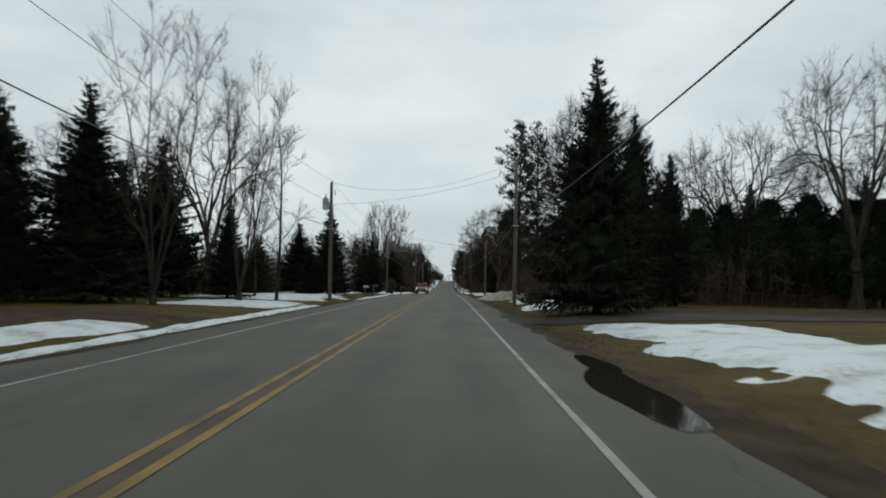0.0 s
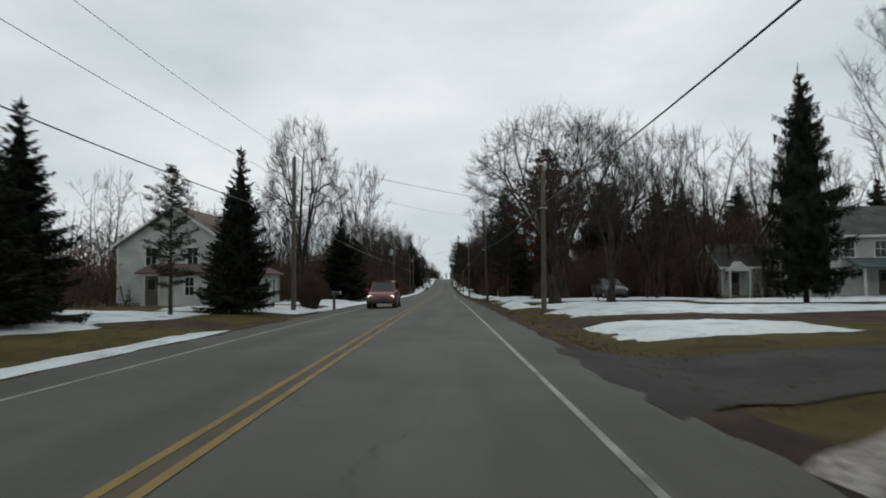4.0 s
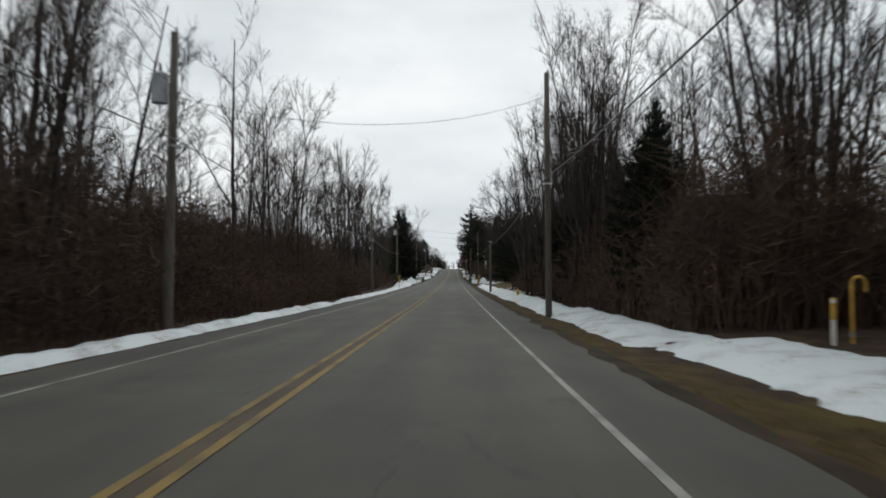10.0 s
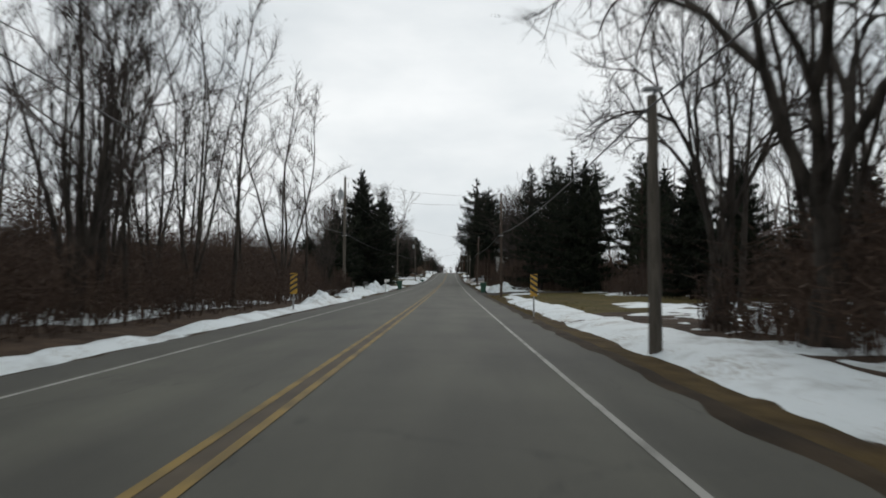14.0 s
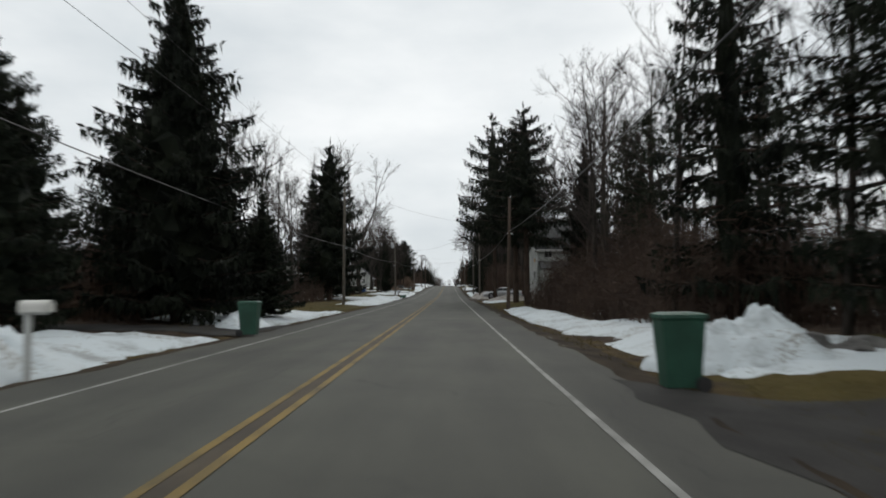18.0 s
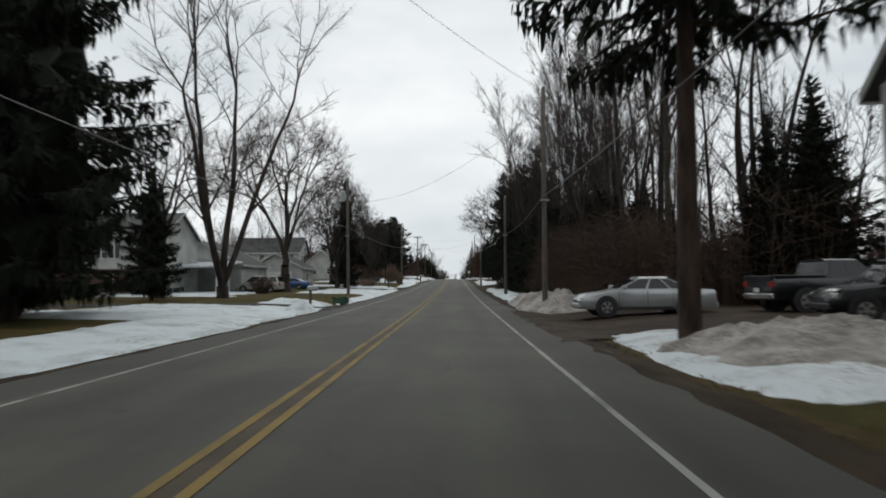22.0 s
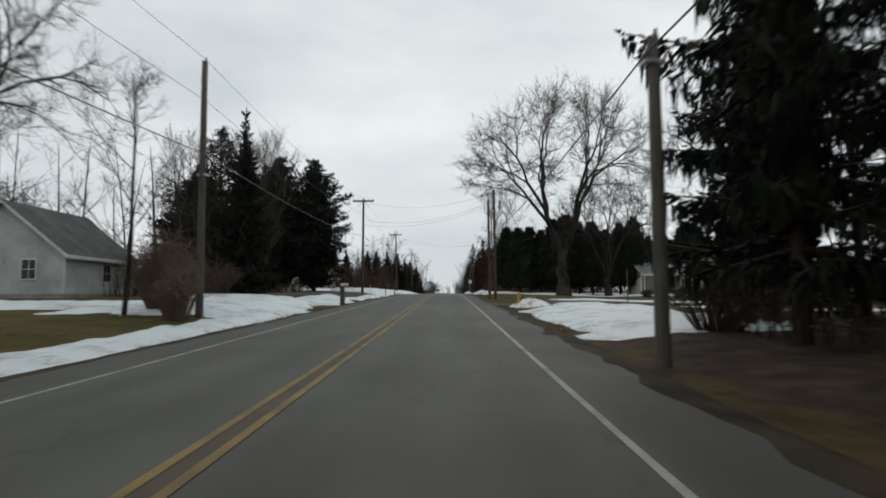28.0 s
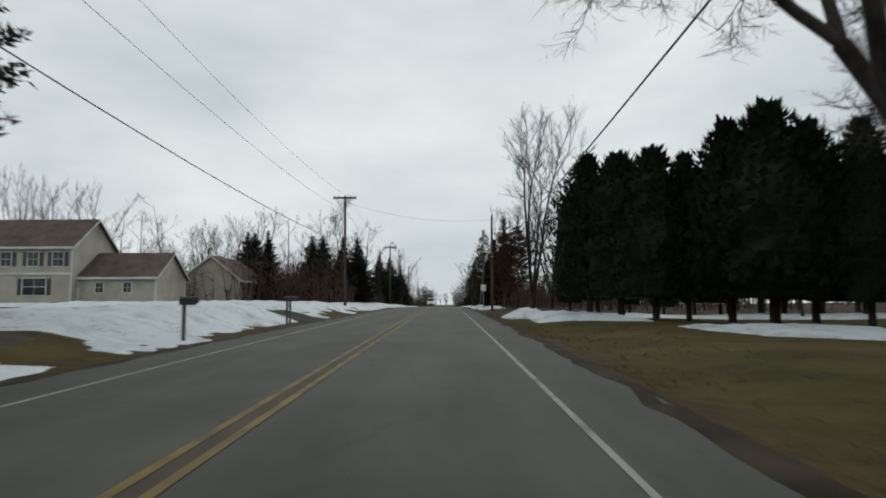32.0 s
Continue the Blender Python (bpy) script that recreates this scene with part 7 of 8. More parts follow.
def car(name, x, y, heading, kind, coat, label, lit=False, rack=False):
    """A parked car; heading: the way its front points, in degrees from +x."""
    L, W, H, zb, zh, zs, rw, fa, ra, cr, cf, rr, rf = CARS[kind]
    c = root(name, x, y, None, heading, label, "car" if kind not in ("pickup", "van") else ("pickup truck" if kind == "pickup" else "van"))
    h = L / 2
    bed = kind == "pickup"
    tail = zb if not bed else 1.22
    st = [(-h, 0.86, zs + 0.12, tail - 0.10), (-h + 0.10, 0.96, zs + 0.02, tail - 0.02), (ra, 1.0, zs, tail), (cr + 0.15, 1.0, zs, zb), (0.3, 1.0, zs, zb), (cf, 1.0, zs, zb - 0.01), (fa, 0.99, zs, zh), (h - 0.35, 0.95, zs, zh - 0.07), (h - 0.08, 0.86, zs + 0.03, zh - 0.22), (h, 0.76, zs + 0.12, zh - 0.34)]

    def ring(s):
        px, k, z0, z1 = s
        w = W * k
        return [(px, -w * 0.90, z0), (px, -w * 0.985, z0 + 0.14), (px, -w, (z0 + z1) / 2 + 0.08), (px, -w * 0.965, z1 - 0.09), (px, -w * 0.88, z1), (px, 0, z1 + 0.025), (px, w * 0.88, z1), (px, w * 0.965, z1 - 0.09), (px, w, (z0 + z1) / 2 + 0.08), (px, w * 0.985, z0 + 0.14), (px, w * 0.90, z0)]

    part("body", loft(st, ring), coat, c, smooth=0.75)
    wb, wt = W * 0.90, W * 0.73
    B = {(s, e): (cr if e < 0 else cf, s * wb, zb - 0.01) for s in (-1, 1) for e in (-1, 1)}
    R = {(s, e): (rr if e < 0 else rf, s * wt, H - 0.06) for s in (-1, 1) for e in (-1, 1)}
    bm = bmesh.new()
    order = [(-1, -1), (1, -1), (1, 1), (-1, 1)]
    lo = [bm.verts.new(B[k]) for k in order]
    hi = [bm.verts.new(R[k]) for k in order]
    bm.faces.new(lo[::-1])
    bm.faces.new(hi)
    for i in range(4):
        bm.faces.new((lo[i], lo[(i + 1) % 4], hi[(i + 1) % 4], hi[i]))
    bmesh.ops.recalc_face_normals(bm, faces=bm.faces)
    cab = part("cabin", bm, coat, c)
    part("roof", loft([(rr - 0.06, 0.86), (rr + 0.15, 1.0), (rf - 0.2, 1.0), (rf + 0.06, 0.88)], lambda s: [(s[0], -wt * s[1] - 0.01, H - 0.075), (s[0], -wt * 0.8 * s[1], H - 0.012), (s[0], 0, H), (s[0], wt * 0.8 * s[1], H - 0.012), (s[0], wt * s[1] + 0.01, H - 0.075)]), coat, c)

    def mixp(a, b, f):
        return tuple(a[i] * (1 - f) + b[i] * f for i in range(3))

    def pane(nm, q, m0=0.06, m1=0.10):
        """Glass within four corners (two below, two above), inset."""
        a, b, d, e = q
        low0, low1, up0, up1 = mixp(a, e, m1), mixp(b, d, m1), mixp(a, e, 1 - m1), mixp(b, d, 1 - m1)
        part(nm, slab([mixp(low0, low1, m0), mixp(low0, low1, 1 - m0), mixp(up0, up1, 1 - m0), mixp(up0, up1, m0)], 0.008), M_CARGLASS, cab)

    pane("windscreen", [B[-1, 1], B[1, 1], R[1, 1], R[-1, 1]])
    pane("rear_window", [B[1, -1], B[-1, -1], R[-1, -1], R[1, -1]])
    cuts = {"sedan": (0.04, 0.30, 0.62, 0.98), "suv": (0.02, 0.27, 0.58, 0.98), "minivan": (0.02, 0.30, 0.62, 0.98), "pickup": (0.04, 0.45, 0.98), "van": (0.70, 0.98)}[kind]
    for s in (-1, 1):
        for f0, f1 in zip(cuts, cuts[1:]):
            q = [mixp(B[s, -1], B[s, 1], f0), mixp(B[s, -1], B[s, 1], f1), mixp(R[s, -1], R[s, 1], f1), mixp(R[s, -1], R[s, 1], f0)]
            pane("side_window", q if s < 0 else [q[1], q[0], q[3], q[2]], 0.05, 0.09)
        # door joints and handles
        for f in cuts[1:]:
            px = cr + (cf - cr) * f - 0.03
            part("door_joint", box(px - 0.006, px + 0.006, s * W * 0.985 - 0.02, s * W * 0.985 + 0.02, zs + 0.12, zb - 0.06), M_PLASTIC_BLACK, c)
            part("door_handle", box(px - 0.30, px - 0.12, s * W * 0.985 - 0.025, s * W * 0.985 + 0.03, zb - 0.19, zb - 0.155), coat, c)
        part("side_mirror", box(cf - 0.35, cf - 0.18, s * (W + 0.02) - 0.0 if s > 0 else -W - 0.20, W + 0.20 if s > 0 else -W - 0.02, zb + 0.0, zb + 0.16, 0.03), coat, c)
        part("sill_trim", box(ra + 0.45, fa - 0.45, s * W * 0.955 - 0.03, s * W * 0.955 + 0.03, zs - 0.02, zs + 0.10), M_PLASTIC_BLACK, c)
        part("headlamp", box(h - 0.34, h - 0.07, min(s * W * 0.52, s * W * 0.88), max(s * W * 0.52, s * W * 0.88), zh - 0.36, zh - 0.20, 0.03), M_LAMP_ON if lit else M_LAMP, c, "lit headlamp" if lit else "")
        part("tail_lamp", box(-h - 0.015, -h + 0.16, min(s * W * 0.60, s * W * 0.90), max(s * W * 0.60, s * W * 0.90), tail - 0.36, tail - 0.14 + (0.1 if kind in ("suv", "minivan", "van") else 0), 0.02), M_LAMP_RED, c)
        for ax in (fa, ra):
            part("wheel_arch", cyl(rw + 0.075, rw + 0.075, s * W * 0.70 if s > 0 else -W * 1.004, W * 1.004 if s > 0 else s * W * 0.70, 24, (ax, rw + 0.02), "y"), M_PLASTIC_BLACK, c)
            wh = new("wheel")
            wh.parent = c
            wh.location = (ax, s * (W - 0.10), rw)
            part("tyre", cyl(rw, rw, -0.115, 0.125, 24, (0, 0), "y"), M_RUBBER, wh)
            rim = cyl(rw * 0.66, rw * 0.62, 0.10, 0.135, 20, (0, 0), "y") if s > 0 else cyl(rw * 0.62, rw * 0.66, -0.135, -0.10, 20, (0, 0), "y")
            part("rim", rim, M_ALLOY, wh)
            for k in range(5):
                a = 2 * math.pi * k / 5 + 0.3
                ca, sa = math.cos(a), math.sin(a)
                u, v = (ca * rw * 0.40, sa * rw * 0.40), (-sa * 0.055, ca * 0.055)
                yy = s * 0.138
                q = [(u[0] * 0.55 + v[0] * 0.6, yy, u[1] * 0.55 + v[1] * 0.6), (u[0] * 0.55 - v[0] * 0.6, yy, u[1] * 0.55 - v[1] * 0.6), (u[0] * 1.4 - v[0], yy, u[1] * 1.4 - v[1]), (u[0] * 1.4 + v[0], yy, u[1] * 1.4 + v[1])]
                part("rim_opening", slab(q if s > 0 else q[::-1], 0.003), M_PLASTIC_BLACK, wh)
    part("front_bumper", box(h - 0.22, h + 0.05, -W * 0.80, W * 0.80, zs + 0.02, zs + 0.24, 0.05), coat if kind == "sedan" else M_PLASTIC_BLACK, c)
    part("rear_bumper", box(-h - 0.06, -h + 0.2, -W * 0.88, W * 0.88, zs + 0.02, zs + 0.24, 0.05), M_CHROME if bed else coat, c)
    part("grille", box(h - 0.12, h + 0.012, -W * 0.42, W * 0.42, zh - 0.52 if kind != "sedan" else zh - 0.44, zh - 0.30, 0.02), M_PLASTIC_BLACK, c)
    part("grille_bar", box(h - 0.02, h + 0.02, -W * 0.40, W * 0.40, zh - 0.40, zh - 0.375), M_CHROME, c)
    part("number_plate", box(-h - 0.075, -h - 0.062, -0.16, 0.16, zs + 0.28, zs + 0.43), M_MARK_WHITE, c, "plain white plate")
    if bed:
        part("load_bed", box(-h + 0.09, cr - 0.06, -W * 0.80, W * 0.80, tail + 0.018, tail + 0.03), M_PLASTIC_BLACK, c, "dark open load bed")
        for s in (-1, 1):
            part("bed_rail", box(-h + 0.06, cr - 0.02, s * W * 0.88 - 0.05, s * W * 0.88 + 0.05, tail - 0.01, tail + 0.07, 0.015), coat, c)
        part("tailgate", box(-h - 0.01, -h + 0.06, -W * 0.80, W * 0.80, zs + 0.3, tail + 0.06, 0.015), coat, c)
    if rack:
        for s in (-1, 1):
            part("roof_rail", box(rr + 0.1, rf - 0.05, s * wt * 0.86 - 0.02, s * wt * 0.86 + 0.02, H + 0.015, H + 0.06), M_STEEL, c)
        for f in (0.12, 0.42, 0.72):
            px = rr + (rf - rr) * f + 0.1
            part("cross_bar", box(px, px + 0.05, -wt * 0.88, wt * 0.88, H + 0.055, H + 0.085), M_STEEL, c)
    return c


car("sedan_car", 8.72, 343.8, 180, "sedan", M_CAR_SILVER, "silver sedan parked broadside on a muddy lot")
car("black_suv", 14.6, 338.2, 172, "suv", M_CAR_BLACK, "black off-road car with a steel roof rack, parked behind snow", rack=True)
car("black_pickup", 15.2, 342.9, 8, "pickup", M_CAR_BLACK, "black pickup truck with red tail lamps, parked on mud")
car("grey_pickup", 16.7, 116.6, -88, "pickup", M_CAR_GREY, "dark grey-green pickup truck parked on a driveway")
car("red_suv", -2.0, 99.9, 270, "suv", M_CAR_RED, "dark red car with lit headlamps on the oncoming lane", lit=True)
car("champagne_minivan", -18.4, 387.0, 170, "minivan", M_CAR_TAN, "champagne family van parked beside a lawn")
car("blue_car", -18.6, 400.2, 175, "sedan", M_CAR_BLUE, "blue saloon car parked on a driveway")
car("white_van", -2.0, 640.0, 270, "van", M_CAR_WHITE, "white delivery van far along the road")

# ---- roadside things ----


def mailbox(x, y, h, colour, post_m, label, thick=0.09, face=0.0, brace=True, group=""):
    """A letter box on a post; face: the way its door points, in degrees from +x."""
    m = root("mailbox", x, y, None, face, label, "mailbox", group)
    part("post", box(-0.16 - thick / 2, -0.16 + thick / 2, -thick / 2, thick / 2, -0.2, h - 0.22, 0.008), post_m, m)
    if brace:
        part("arm", box(-0.30, 0.18, -0.04, 0.04, h - 0.245, h - 0.20, 0.005), post_m, m)
    r = 0.095
    prof = [(-r, 0.0), (r, 0.0), (r, 0.11)] + [(r * math.cos(a), 0.11 + r * math.sin(a)) for a in [math.pi * k / 8 for k in range(1, 8)]] + [(-r, 0.11)]
    part("box", prism([(a, b + h - 0.2) for a, b in prof], -0.28, 0.22, "x"), colour, m)
    part("door", prism([(a * 1.04, (b - 0.002) * 1.02 + h - 0.2) for a, b in prof], 0.222, 0.236, "x"), colour, m)
    part("latch", box(0.236, 0.262, -0.018, 0.018, h - 0.045, h - 0.015), M_STEEL, m)
    part("flag", box(-0.05, 0.09, 0.098, 0.104, h - 0.09, h - 0.05), M_LAMP_RED, m)
    return m


def bin_(x, y, h, label, turn=0.0, tip=False):
    b = root("wheeled_bin", x, y, None, turn, label, "bin", "wheeled bins")
    w, d = 0.235 * h / 1.1, 0.30 * h / 1.1

    def ring(s):
        return [(-d * s[1], -w * s[1], s[0]), (d * s[1], -w * s[1], s[0]), (d * s[1], w * s[1], s[0]), (-d * s[1], w * s[1], s[0])]

    part("body", loft([(0.06, 0.78), (h * 0.5, 0.9), (h - 0.12, 1.0), (h - 0.08, 1.06)], ring), M_BIN_GREEN, b)
    part("lid", loft([(h - 0.078, 1.08), (h - 0.03, 1.06), (h, 0.78)], ring), M_BIN_GREEN, b)
    part("handle", cyl(0.015, 0.015, -w * 0.8, w * 0.8, 8, (-d * 1.16, h - 0.08), "y"), M_PLASTIC_BLACK, b)
    for s in (-1, 1):
        part("wheel", cyl(0.11, 0.11, s * w - 0.03, s * w + 0.03, 14, (-d * 0.85, 0.11), "y"), M_RUBBER, b)
    if tip:
        b.rotation_euler = (radians(86), 0, radians(turn))
        b.location.z += 0.3
    return b


def hydrant(x, y, h):
    k = h / 0.75
    o = root("fire_hydrant", x, y, None, 20, "yellow cast-iron fire hydrant on dead grass", "hydrant", "yellow hydrants")
    part("flange", cyl(0.16 * k, 0.16 * k, 0.0, 0.045 * k, 14), M_HYDRANT, o)
    part("barrel", cyl(0.105 * k, 0.095 * k, 0.045 * k, 0.52 * k, 14), M_HYDRANT, o, smooth=False)
    part("collar", cyl(0.145 * k, 0.145 * k, 0.50 * k, 0.54 * k, 14), M_HYDRANT, o)
    bm = bmesh.new()
    bmesh.ops.create_uvsphere(bm, u_segments=14, v_segments=8, radius=0.125 * k, matrix=Matrix.Translation((0, 0, 0.54 * k)))
    part("bonnet", bm, M_HYDRANT, o, smooth=True)
    part("nut", cyl(0.03 * k, 0.025 * k, 0.65 * k, 0.75 * k, 6), M_HYDRANT, o)
    for a in (-1, 1):
        part("hose_cap", cyl(0.055 * k, 0.055 * k, min(a * 0.09, a * 0.19) * k, max(a * 0.09, a * 0.19) * k, 10, (0, 0.38 * k), "y"), M_HYDRANT, o)
    part("pumper_cap", cyl(0.075 * k, 0.075 * k, 0.09 * k, 0.20 * k, 10, (0, 0.36 * k), "x"), M_HYDRANT, o)


def gas_marker(x, y, h):
    o = root("pipeline_marker", x, y, None, 0, "white pipeline marker post with a yellow band", "marker post", "pipeline markers")
    part("post", cyl(0.045, 0.045, -0.2, h, 10), M_MARK_WHITE, o)
    part("band", cyl(0.049, 0.049, h * 0.55, h * 0.92, 10), M_MARK_YELLOW, o, "yellow band")
    part("cap", cyl(0.05, 0.03, h, h + 0.04, 10), M_MARK_YELLOW, o)


def vent_pipe(x, y, h, turn):
    o = root("vent_pipe", x, y, None, turn, "yellow gas vent pipe bent over at its top", "pipe", "gas vent pipes")
    b = Buf()
    pts = [np.array((0, 0, -0.2)), np.array((0, 0, h - 0.25))] + [np.array((0.14 - 0.14 * math.cos(a), 0, h - 0.16 + 0.14 * math.sin(a))) for a in [math.pi * k / 6 for k in range(7)]] + [np.array((0.28, 0, h - 0.34))]
    b.tube(pts, [0.03] * len(pts), 8)
    place_mesh("pipe", b.mesh("vent_pipe", M_MARK_YELLOW, smooth=True), o)
    part("coupling", cyl(0.045, 0.045, 0.15, 0.24, 8), M_STEEL, o)


def object_marker(x, y, h, s):
    o = root("object_marker", x, y, None, 0, "yellow and black striped warning panel on a steel post", "road sign", "object markers")
    part("post", box(-0.03, 0.03, 0.0, 0.03, -0.2, h - 0.05), M_STEEL, o)
    pan = part("panel", box(-0.15, 0.15, -0.012, -0.004, h - 0.92, h, 0.0), M_MARK_YELLOW, o)
    for k in range(4):
        z = h - 0.86 + 0.23 * k
        q = [(-0.148, -0.0125, z + (0.20 if s > 0 else 0)), (0.148, -0.0125, z + (0 if s > 0 else 0.20)), (0.148, -0.0125, min(h - 0.005, z + 0.11 + (0 if s > 0 else 0.20))), (-0.148, -0.0125, min(h - 0.005, z + 0.11 + (0.20 if s > 0 else 0)))]
        part("stripe", slab(q, 0.003), M_MARK_BLACK, pan)


def stake(x, y, h, m, label, w=0.05, lean=0.0):
    o = root("marker_stake", x, y, None, 0, label, "stake")
    part("shaft", box(-w / 2, w / 2, -w / 2, w / 2, -0.2, h, 0.004), m, o)
    part("cap", box(-w * 0.6, w * 0.6, -w * 0.6, w * 0.6, h, h + 0.03, 0.004), m, o)
    o.rotation_euler = (0, radians(lean), 0)
    return o


def shrub(x, y, r, h, stems, m, label, seed):
    o = new("shrub", thicket(seed, r, h, stems, m))
    o.location = (x, y, gz(x, y))
    tagged(o, label, "shrub")


mailbox(-4.9, 62.5, 1.2, M_PLASTIC_BLACK, M_POST_DARK, "black metal mailbox on a weathered wooden post", group="roadside mailboxes")
mailbox(-5.9, 63.7, 1.2, M_GREYTANK, M_POST_DARK, "grey metal mailbox on a weathered wooden post", group="roadside mailboxes")
mailbox(-5.0, 99.0, 1.15, M_PLASTIC_BLACK, M_POST_DARK, "black mailbox on a wooden post beside a bush", group="roadside mailboxes")
mailbox(-5.0, 99.5, 1.15, M_GREYTANK, M_POST_DARK, "grey mailbox beside a black one near a bush", group="roadside mailboxes")
mailbox(-7.2, 268.0, 1.05, M_PLASTIC_BLACK, M_POST_DARK, "small dark mailbox behind a ploughed snow bank", group="roadside mailboxes")
mailbox(-5.1, 269.6, 1.35, M_MARK_WHITE, M_TRIM, "white mailbox on a white painted post in snow", 0.10, group="roadside mailboxes")
mailbox(-5.2, 351.5, 1.3, M_STEEL, M_POST_DARK, "grey mailbox on a stout wooden post in snow", 0.12, group="roadside mailboxes")
mailbox(-7.0, 407.0, 1.15, M_PLASTIC_BLACK, M_POST_DARK, "dark mailbox on a post wrapped in vines", 0.16, group="roadside mailboxes")
mailbox(-5.15, 452.3, 1.45, M_STEEL, M_POST_DARK, "grey mailbox on a thick dark wrapped post", 0.28, group="roadside mailboxes")
mailbox(-5.5, 486.5, 1.35, M_PLASTIC_BLACK, M_POST_DARK, "black mailbox on a post at a snow bank", group="roadside mailboxes")
mailbox(-5.5, 499.0, 1.35, M_PLASTIC_BLACK, M_POST_DARK, "one of twin black mailboxes on posts in snow", group="roadside mailboxes")
mailbox(-5.5, 499.6, 1.35, M_PLASTIC_BLACK, M_POST_DARK, "one of twin black mailboxes on posts in snow", group="roadside mailboxes")
bin_(-4.5, 279.5, 1.12, "dark green wheeled bin set out by the road", 0)
bin_(5.2, 268.0, 1.12, "dark green wheeled bin at the end of a driveway", 180)
bin_(-5.75, 359.6, 0.95, "green wheeled bin tipped over on a snowy verge", 80, True)
hydrant(7.1, 194.0, 0.72)
hydrant(7.0, 455.8, 0.78)
gas_marker(-4.8, 141.0, 1.05)
vent_pipe(-4.8, 141.5, 1.45, 0)
gas_marker(9.65, 154.8, 0.93)
vent_pipe(10.15, 155.0, 1.4, 0)
object_marker(5.25, 226.0, 1.75, 1)
object_marker(-5.15, 227.6, 1.75, -1)
stake(-6.9, 257.0, 1.2, M_POST_DARK, "dark wooden post in the snow near a driveway", 0.12)
stake(12.4, 102.2, 1.2, M_POST_DARK, "thin dark stake on a lawn beside a truck")
stake(6.3, 377.0, 1.2, M_POST_DARK, "thin dark driveway stake beside a snow bank")
stake(11.5, 443.0, 2.0, M_POST_DARK, "thin dark stake on a brown lawn")
stake(-5.6, 470.5, 1.25, M_MARK_WHITE, "thin pale driveway stake in a snow bank")
stake(6.1, 548.0, 6.2, M_POLE, "pale wooden guy stub leaning beside the road", 0.18, 6)
shed = stake(-5.2, 359.9, 0.45, M_POST_DARK, "short squared timber at a driveway corner", 0.3)

# sign seen from behind, at the crest
sg = root("road_sign", 6.4, 545.0, None, 0, "small white road sign on a steel post", "road sign")
part("post", box(-0.03, 0.03, -0.02, 0.02, -0.2, 2.9), M_STEEL, sg)
part("panel", box(-0.3, 0.3, -0.035, -0.022, 2.15, 2.9, 0.004), M_MARK_WHITE, sg)

# dark box sign that hangs beside a driveway
hs = root("hanging_sign", -9.6, 412.3, None, 8, "dark blank box sign hung on two wooden posts", "sign")
for u in (-0.62, 0.62):
    part("post", box(u - 0.05, u + 0.05, -0.05, 0.05, -0.2, 1.5, 0.008), M_POST_DARK, hs)
part("board", box(-0.55, 0.55, -0.06, 0.06, 0.75, 1.38, 0.02), M_PLASTIC_BLACK, hs)

# white gate with crossed braces
gt = root("field_gate", 25.6, 151.0, None, 0, "white painted wooden gate with crossed braces", "gate")
for u in (-1.75, 0.0, 1.75):
    part("post", box(u - 0.06, u + 0.06, -0.06, 0.06, -0.2, 1.35 if u else 1.05, 0.008), M_TRIM, gt)
for z in (0.22, 0.98):
    part("rail", box(-1.69, 1.69, -0.03, 0.03, z - 0.05, z + 0.05, 0.005), M_TRIM, gt)
for u in (-0.88, 0.88):
    for s in (-1, 1):
        part("brace", slab([(u - 0.8, s * 0.035, 0.6 - s * 0.36), (u + 0.8, s * 0.035, 0.6 + s * 0.30), (u + 0.8, s * 0.035, 0.6 + s * 0.40), (u - 0.8, s * 0.035, 0.6 - s * 0.26)], 0.02), M_TRIM, gt)

TW, TN = "leafless brown shrub of many thin stems", "tan leafless shrub of dense fine twigs"
for k, (x, y, r, h, n, m, lab) in enumerate([
    (-6.9, 100.2, 1.15, 2.5, 480, M_BRUSH, TW), (-8.1, 257.6, 0.9, 2.3, 150, M_BRUSH, TW), (-9.5, 434.0, 1.6, 3.5, 420, M_BRUSH_TAN, TN), (-7.8, 431.0, 1.0, 2.0, 200, M_BRUSH_TAN, TN), (7.8, 43.5, 1.2, 2.2, 160, M_BRUSH, TW),
    (-7.6, 252.4, 1.2, 0.6, 160, M_BRUSH, "low snow-pressed hedge of brown twigs"), (9.0, 425.0, 1.4, 1.6, 160, M_BRUSH, TW), (11.0, 426.5, 1.6, 1.4, 160, M_BRUSH, TW), (-16.5, 381.0, 1.3, 1.7, 240, M_BRUSH, TW), (-12.0, 424.0, 1.8, 1.3, 220, M_BRUSH, TW),
    (-10.5, 410.5, 1.6, 1.2, 220, M_BRUSH_TAN, TN), (-13.5, 417.0, 2.0, 1.8, 240, M_BRUSH, TW), (22.5, 476.0, 0.8, 0.9, 120, M_BRUSH, TW), (25.5, 475.0, 0.8, 0.9, 120, M_BRUSH, TW), (9.2, 160.0, 1.6, 4.5, 240, M_BRUSH, TW), (-12.0, 446.0, 2.0, 2.4, 260, M_BRUSH, TW)]):
    shrub(x, y, r, h, n, m, lab, 500 + k)

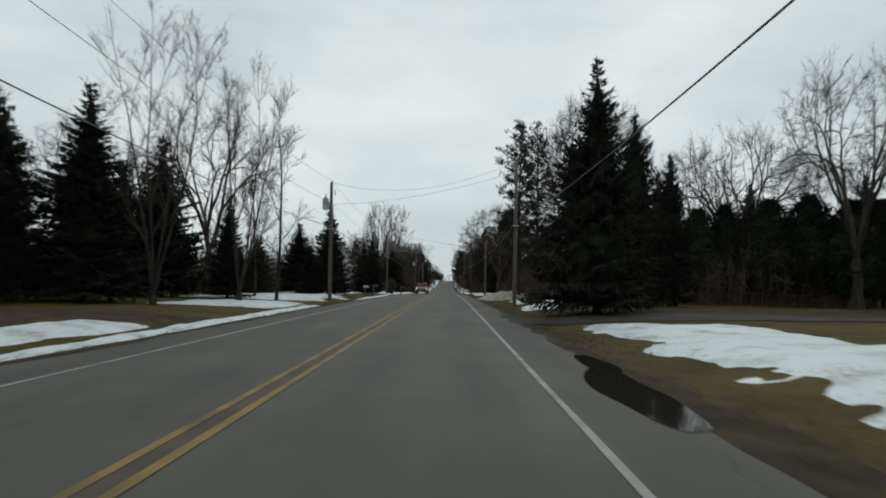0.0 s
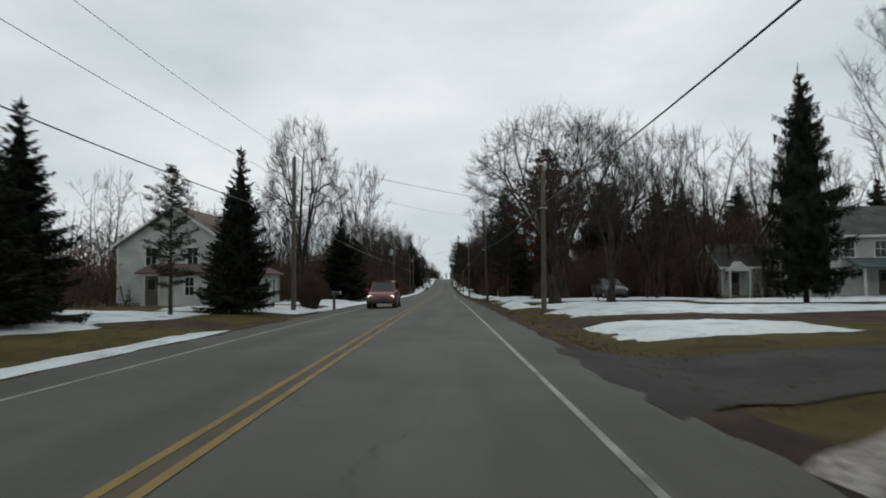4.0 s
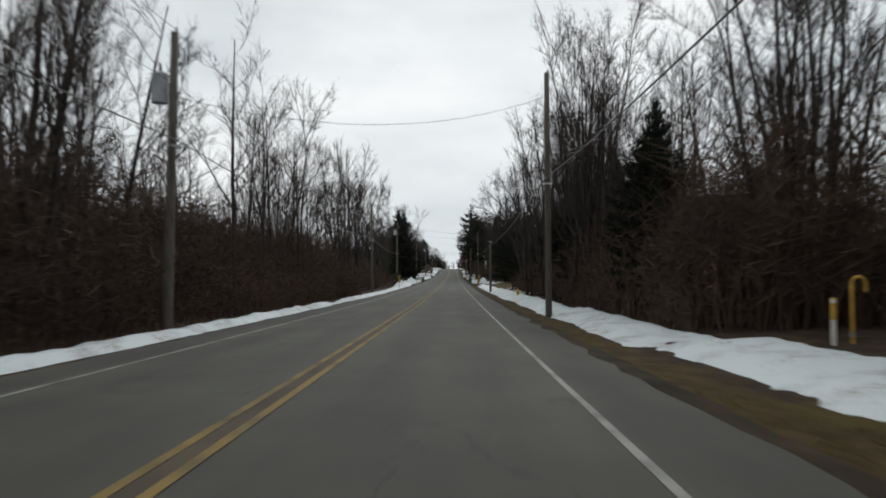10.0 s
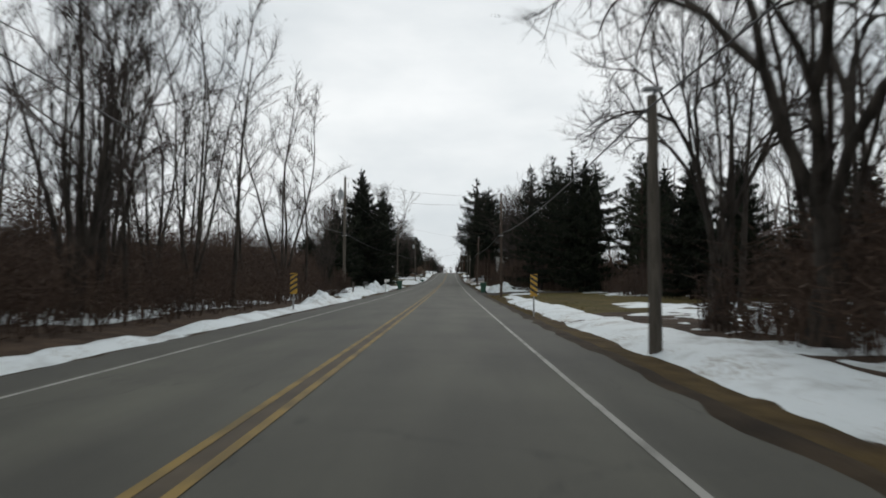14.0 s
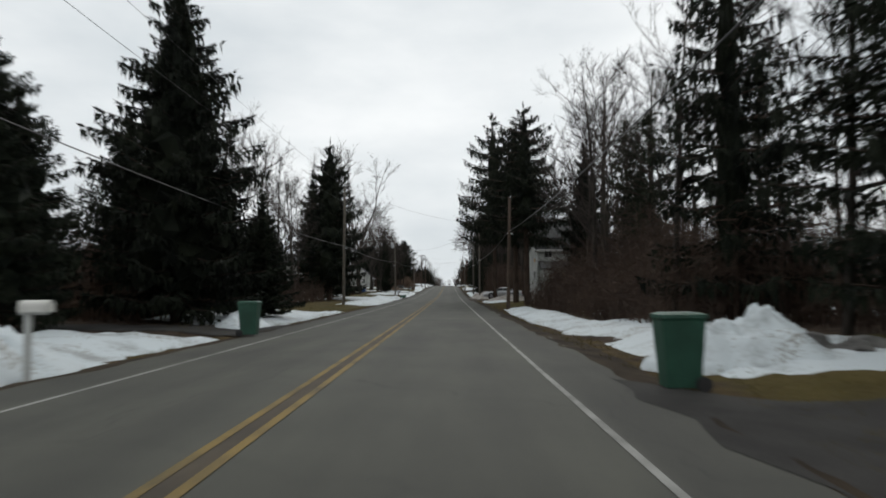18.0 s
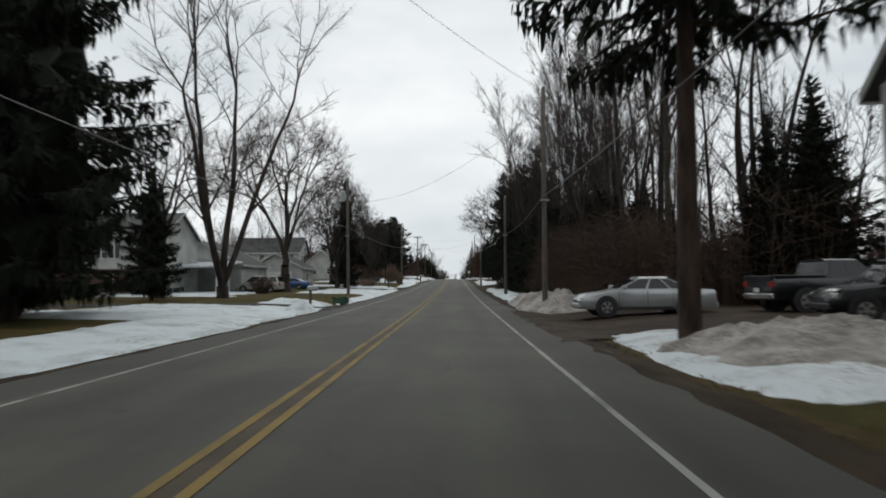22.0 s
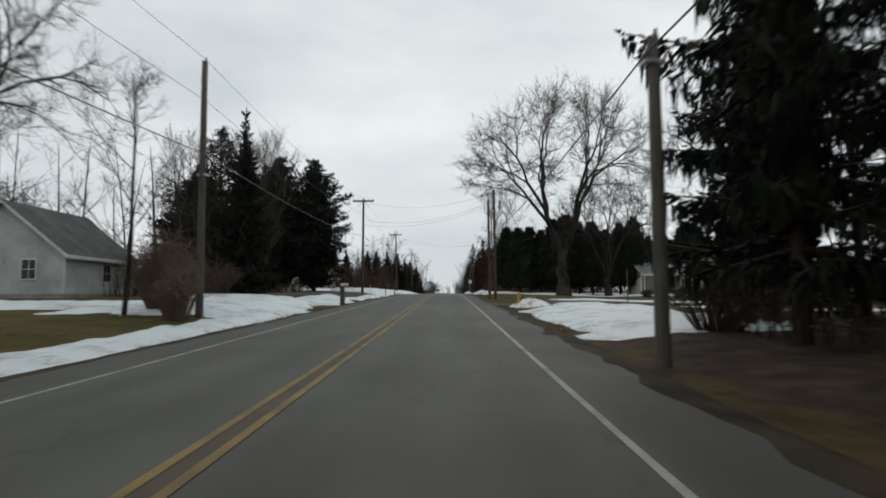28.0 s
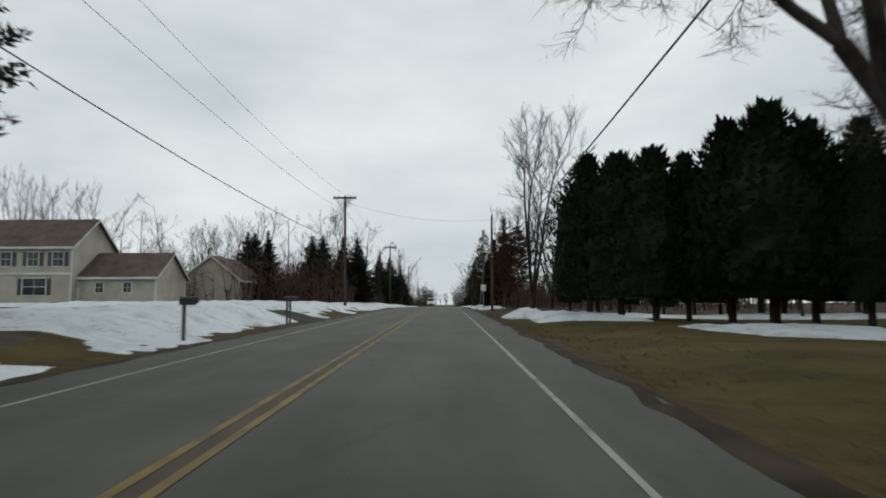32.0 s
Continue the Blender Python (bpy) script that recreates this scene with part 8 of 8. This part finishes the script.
_rk = random.Random(33)
for k in range(6):
    bm = bmesh.new()
    bmesh.ops.create_icosphere(bm, subdivisions=2, radius=1.0)
    sc = (_rk.uniform(0.3, 0.6), _rk.uniform(0.3, 0.55), _rk.uniform(0.22, 0.4))
    for v in bm.verts:
        q = 1 + 0.45 * noise.noise(v.co * 1.3 + Vector((k * 7.1, 0, 0)))
        v.co = Vector((v.co.x * sc[0] * q, v.co.y * sc[1] * q, v.co.z * sc[2] * q + sc[2] * 0.5))
    me = bpy.data.meshes.new("boulder")
    bm.to_mesh(me)
    bm.free()
    me.materials.append(M_ROCK)
    o = new("boulder", me)
    x, y = 8.7 + 0.55 * k + _rk.uniform(-0.2, 0.2), 270.6 + _rk.uniform(-0.5, 0.5)
    o.location = (x, y, gz(x, y) - 0.05)
    tagged(o, "grey-brown fieldstone boulder at the edge of a lawn", "rock", "garden boulders")

# puddles of meltwater on the shoulder
for k, (x, y, rx, ry) in enumerate([(4.55, 8.6, 0.42, 2.2), (4.75, 11.8, 0.28, 1.3)]):
    verts, n = [], 28
    for i in range(n):
        a = 2 * math.pi * i / n
        q = 1 + 0.45 * noise.noise((math.cos(a) * 1.2, math.sin(a) * 1.2, k * 5.0))
        px, py = x + rx * q * math.cos(a), y + ry * q * math.sin(a)
        verts.append((px, py, max(gz(px, py), rz(py) + crown(px) if px < 4.9 else -99) + 0.008))
    zt = max(v[2] for v in verts)
    o = new("puddle", mesh_from("puddle", [(v[0], v[1], zt) for v in verts], [tuple(range(n))], M_WATER))
    tagged(o, "shallow puddle of dark meltwater on the road shoulder", "puddle")


# white cross-braced fence panel in front of the woods, and a lone dark post
def white_fence(x, y, panels, w, h):
    o = root("fence", x, y, None, 0, "short white wooden fence with crossed braces in snow", "fence")
    for i in range(panels + 1):
        part("post", box(i * w - 0.06, i * w + 0.06, -0.06, 0.06, -0.25, h + 0.08, 0.012), M_MARK_WHITE, o)
    for i in range(panels):
        for z in (0.14, h - 0.06):
            part("rail", box(i * w + 0.05, (i + 1) * w - 0.05, -0.025, 0.025, z - 0.055, z + 0.055, 0.008), M_MARK_WHITE, o)
        a = math.atan2(h - 0.36, w - 0.16)
        for k, s in enumerate((-1, 1)):
            ln = math.hypot(h - 0.36, w - 0.16) / 2
            bm = box(-ln, ln, 0.006 + 0.03 * k - 0.03, 0.026 + 0.03 * k - 0.03, -0.05, 0.05)
            bmesh.ops.transform(bm, matrix=Matrix.Translation(((i + 0.5) * w, 0, h / 2 + 0.04)) @ Matrix.Rotation(s * a, 4, "Y"), verts=bm.verts)
            part("brace", bm, M_MARK_WHITE, o)


white_fence(24.9, 149.2, 2, 2.05, 1.1)
_o = root("wooden_post", 19.4, 114.1, None, 0, "lone dark weathered wooden post on the lawn", "post")
part("shaft", cyl(0.085, 0.07, -0.3, 2.05, 9), M_BARK_PINE, _o)
part("cap", cyl(0.095, 0.03, 2.05, 2.14, 9), M_BARK_PINE, _o)


# dead grass along the verges and on the lawns
_rg = random.Random(44)
for sd, y0, y1 in ((1, 4, 150), (1, 226, 350), (1, 425, 520), (-1, 4, 134), (-1, 250, 470)):
    b = Buf()
    for _ in range(int((y1 - y0) * 40)):
        x, y = sd * (5.15 + 4.2 * _rg.random() ** 1.7), _rg.uniform(y0, y1)
        if noise.noise((x * 0.5, y * 0.4, 2.0)) < -0.15:
            continue
        p = np.array((x, y, gz(x, y) - 0.01))
        for _k in range(3):
            d = np.array((_rg.gauss(0, 0.6), _rg.gauss(0, 0.6), 1.0)) * _rg.uniform(0.04, 0.12)
            b.twig(p + np.array((_rg.gauss(0, 0.04), _rg.gauss(0, 0.04), 0)), p + d, 0.008, np.array((_rg.gauss(0, 1), _rg.gauss(0, 1), 0.2)))
    tagged(new("dead_grass", b.mesh("dead_grass", M_GRASS)), "sparse tufts of dead yellow-brown grass on the verge", "grass", kind="stuff")
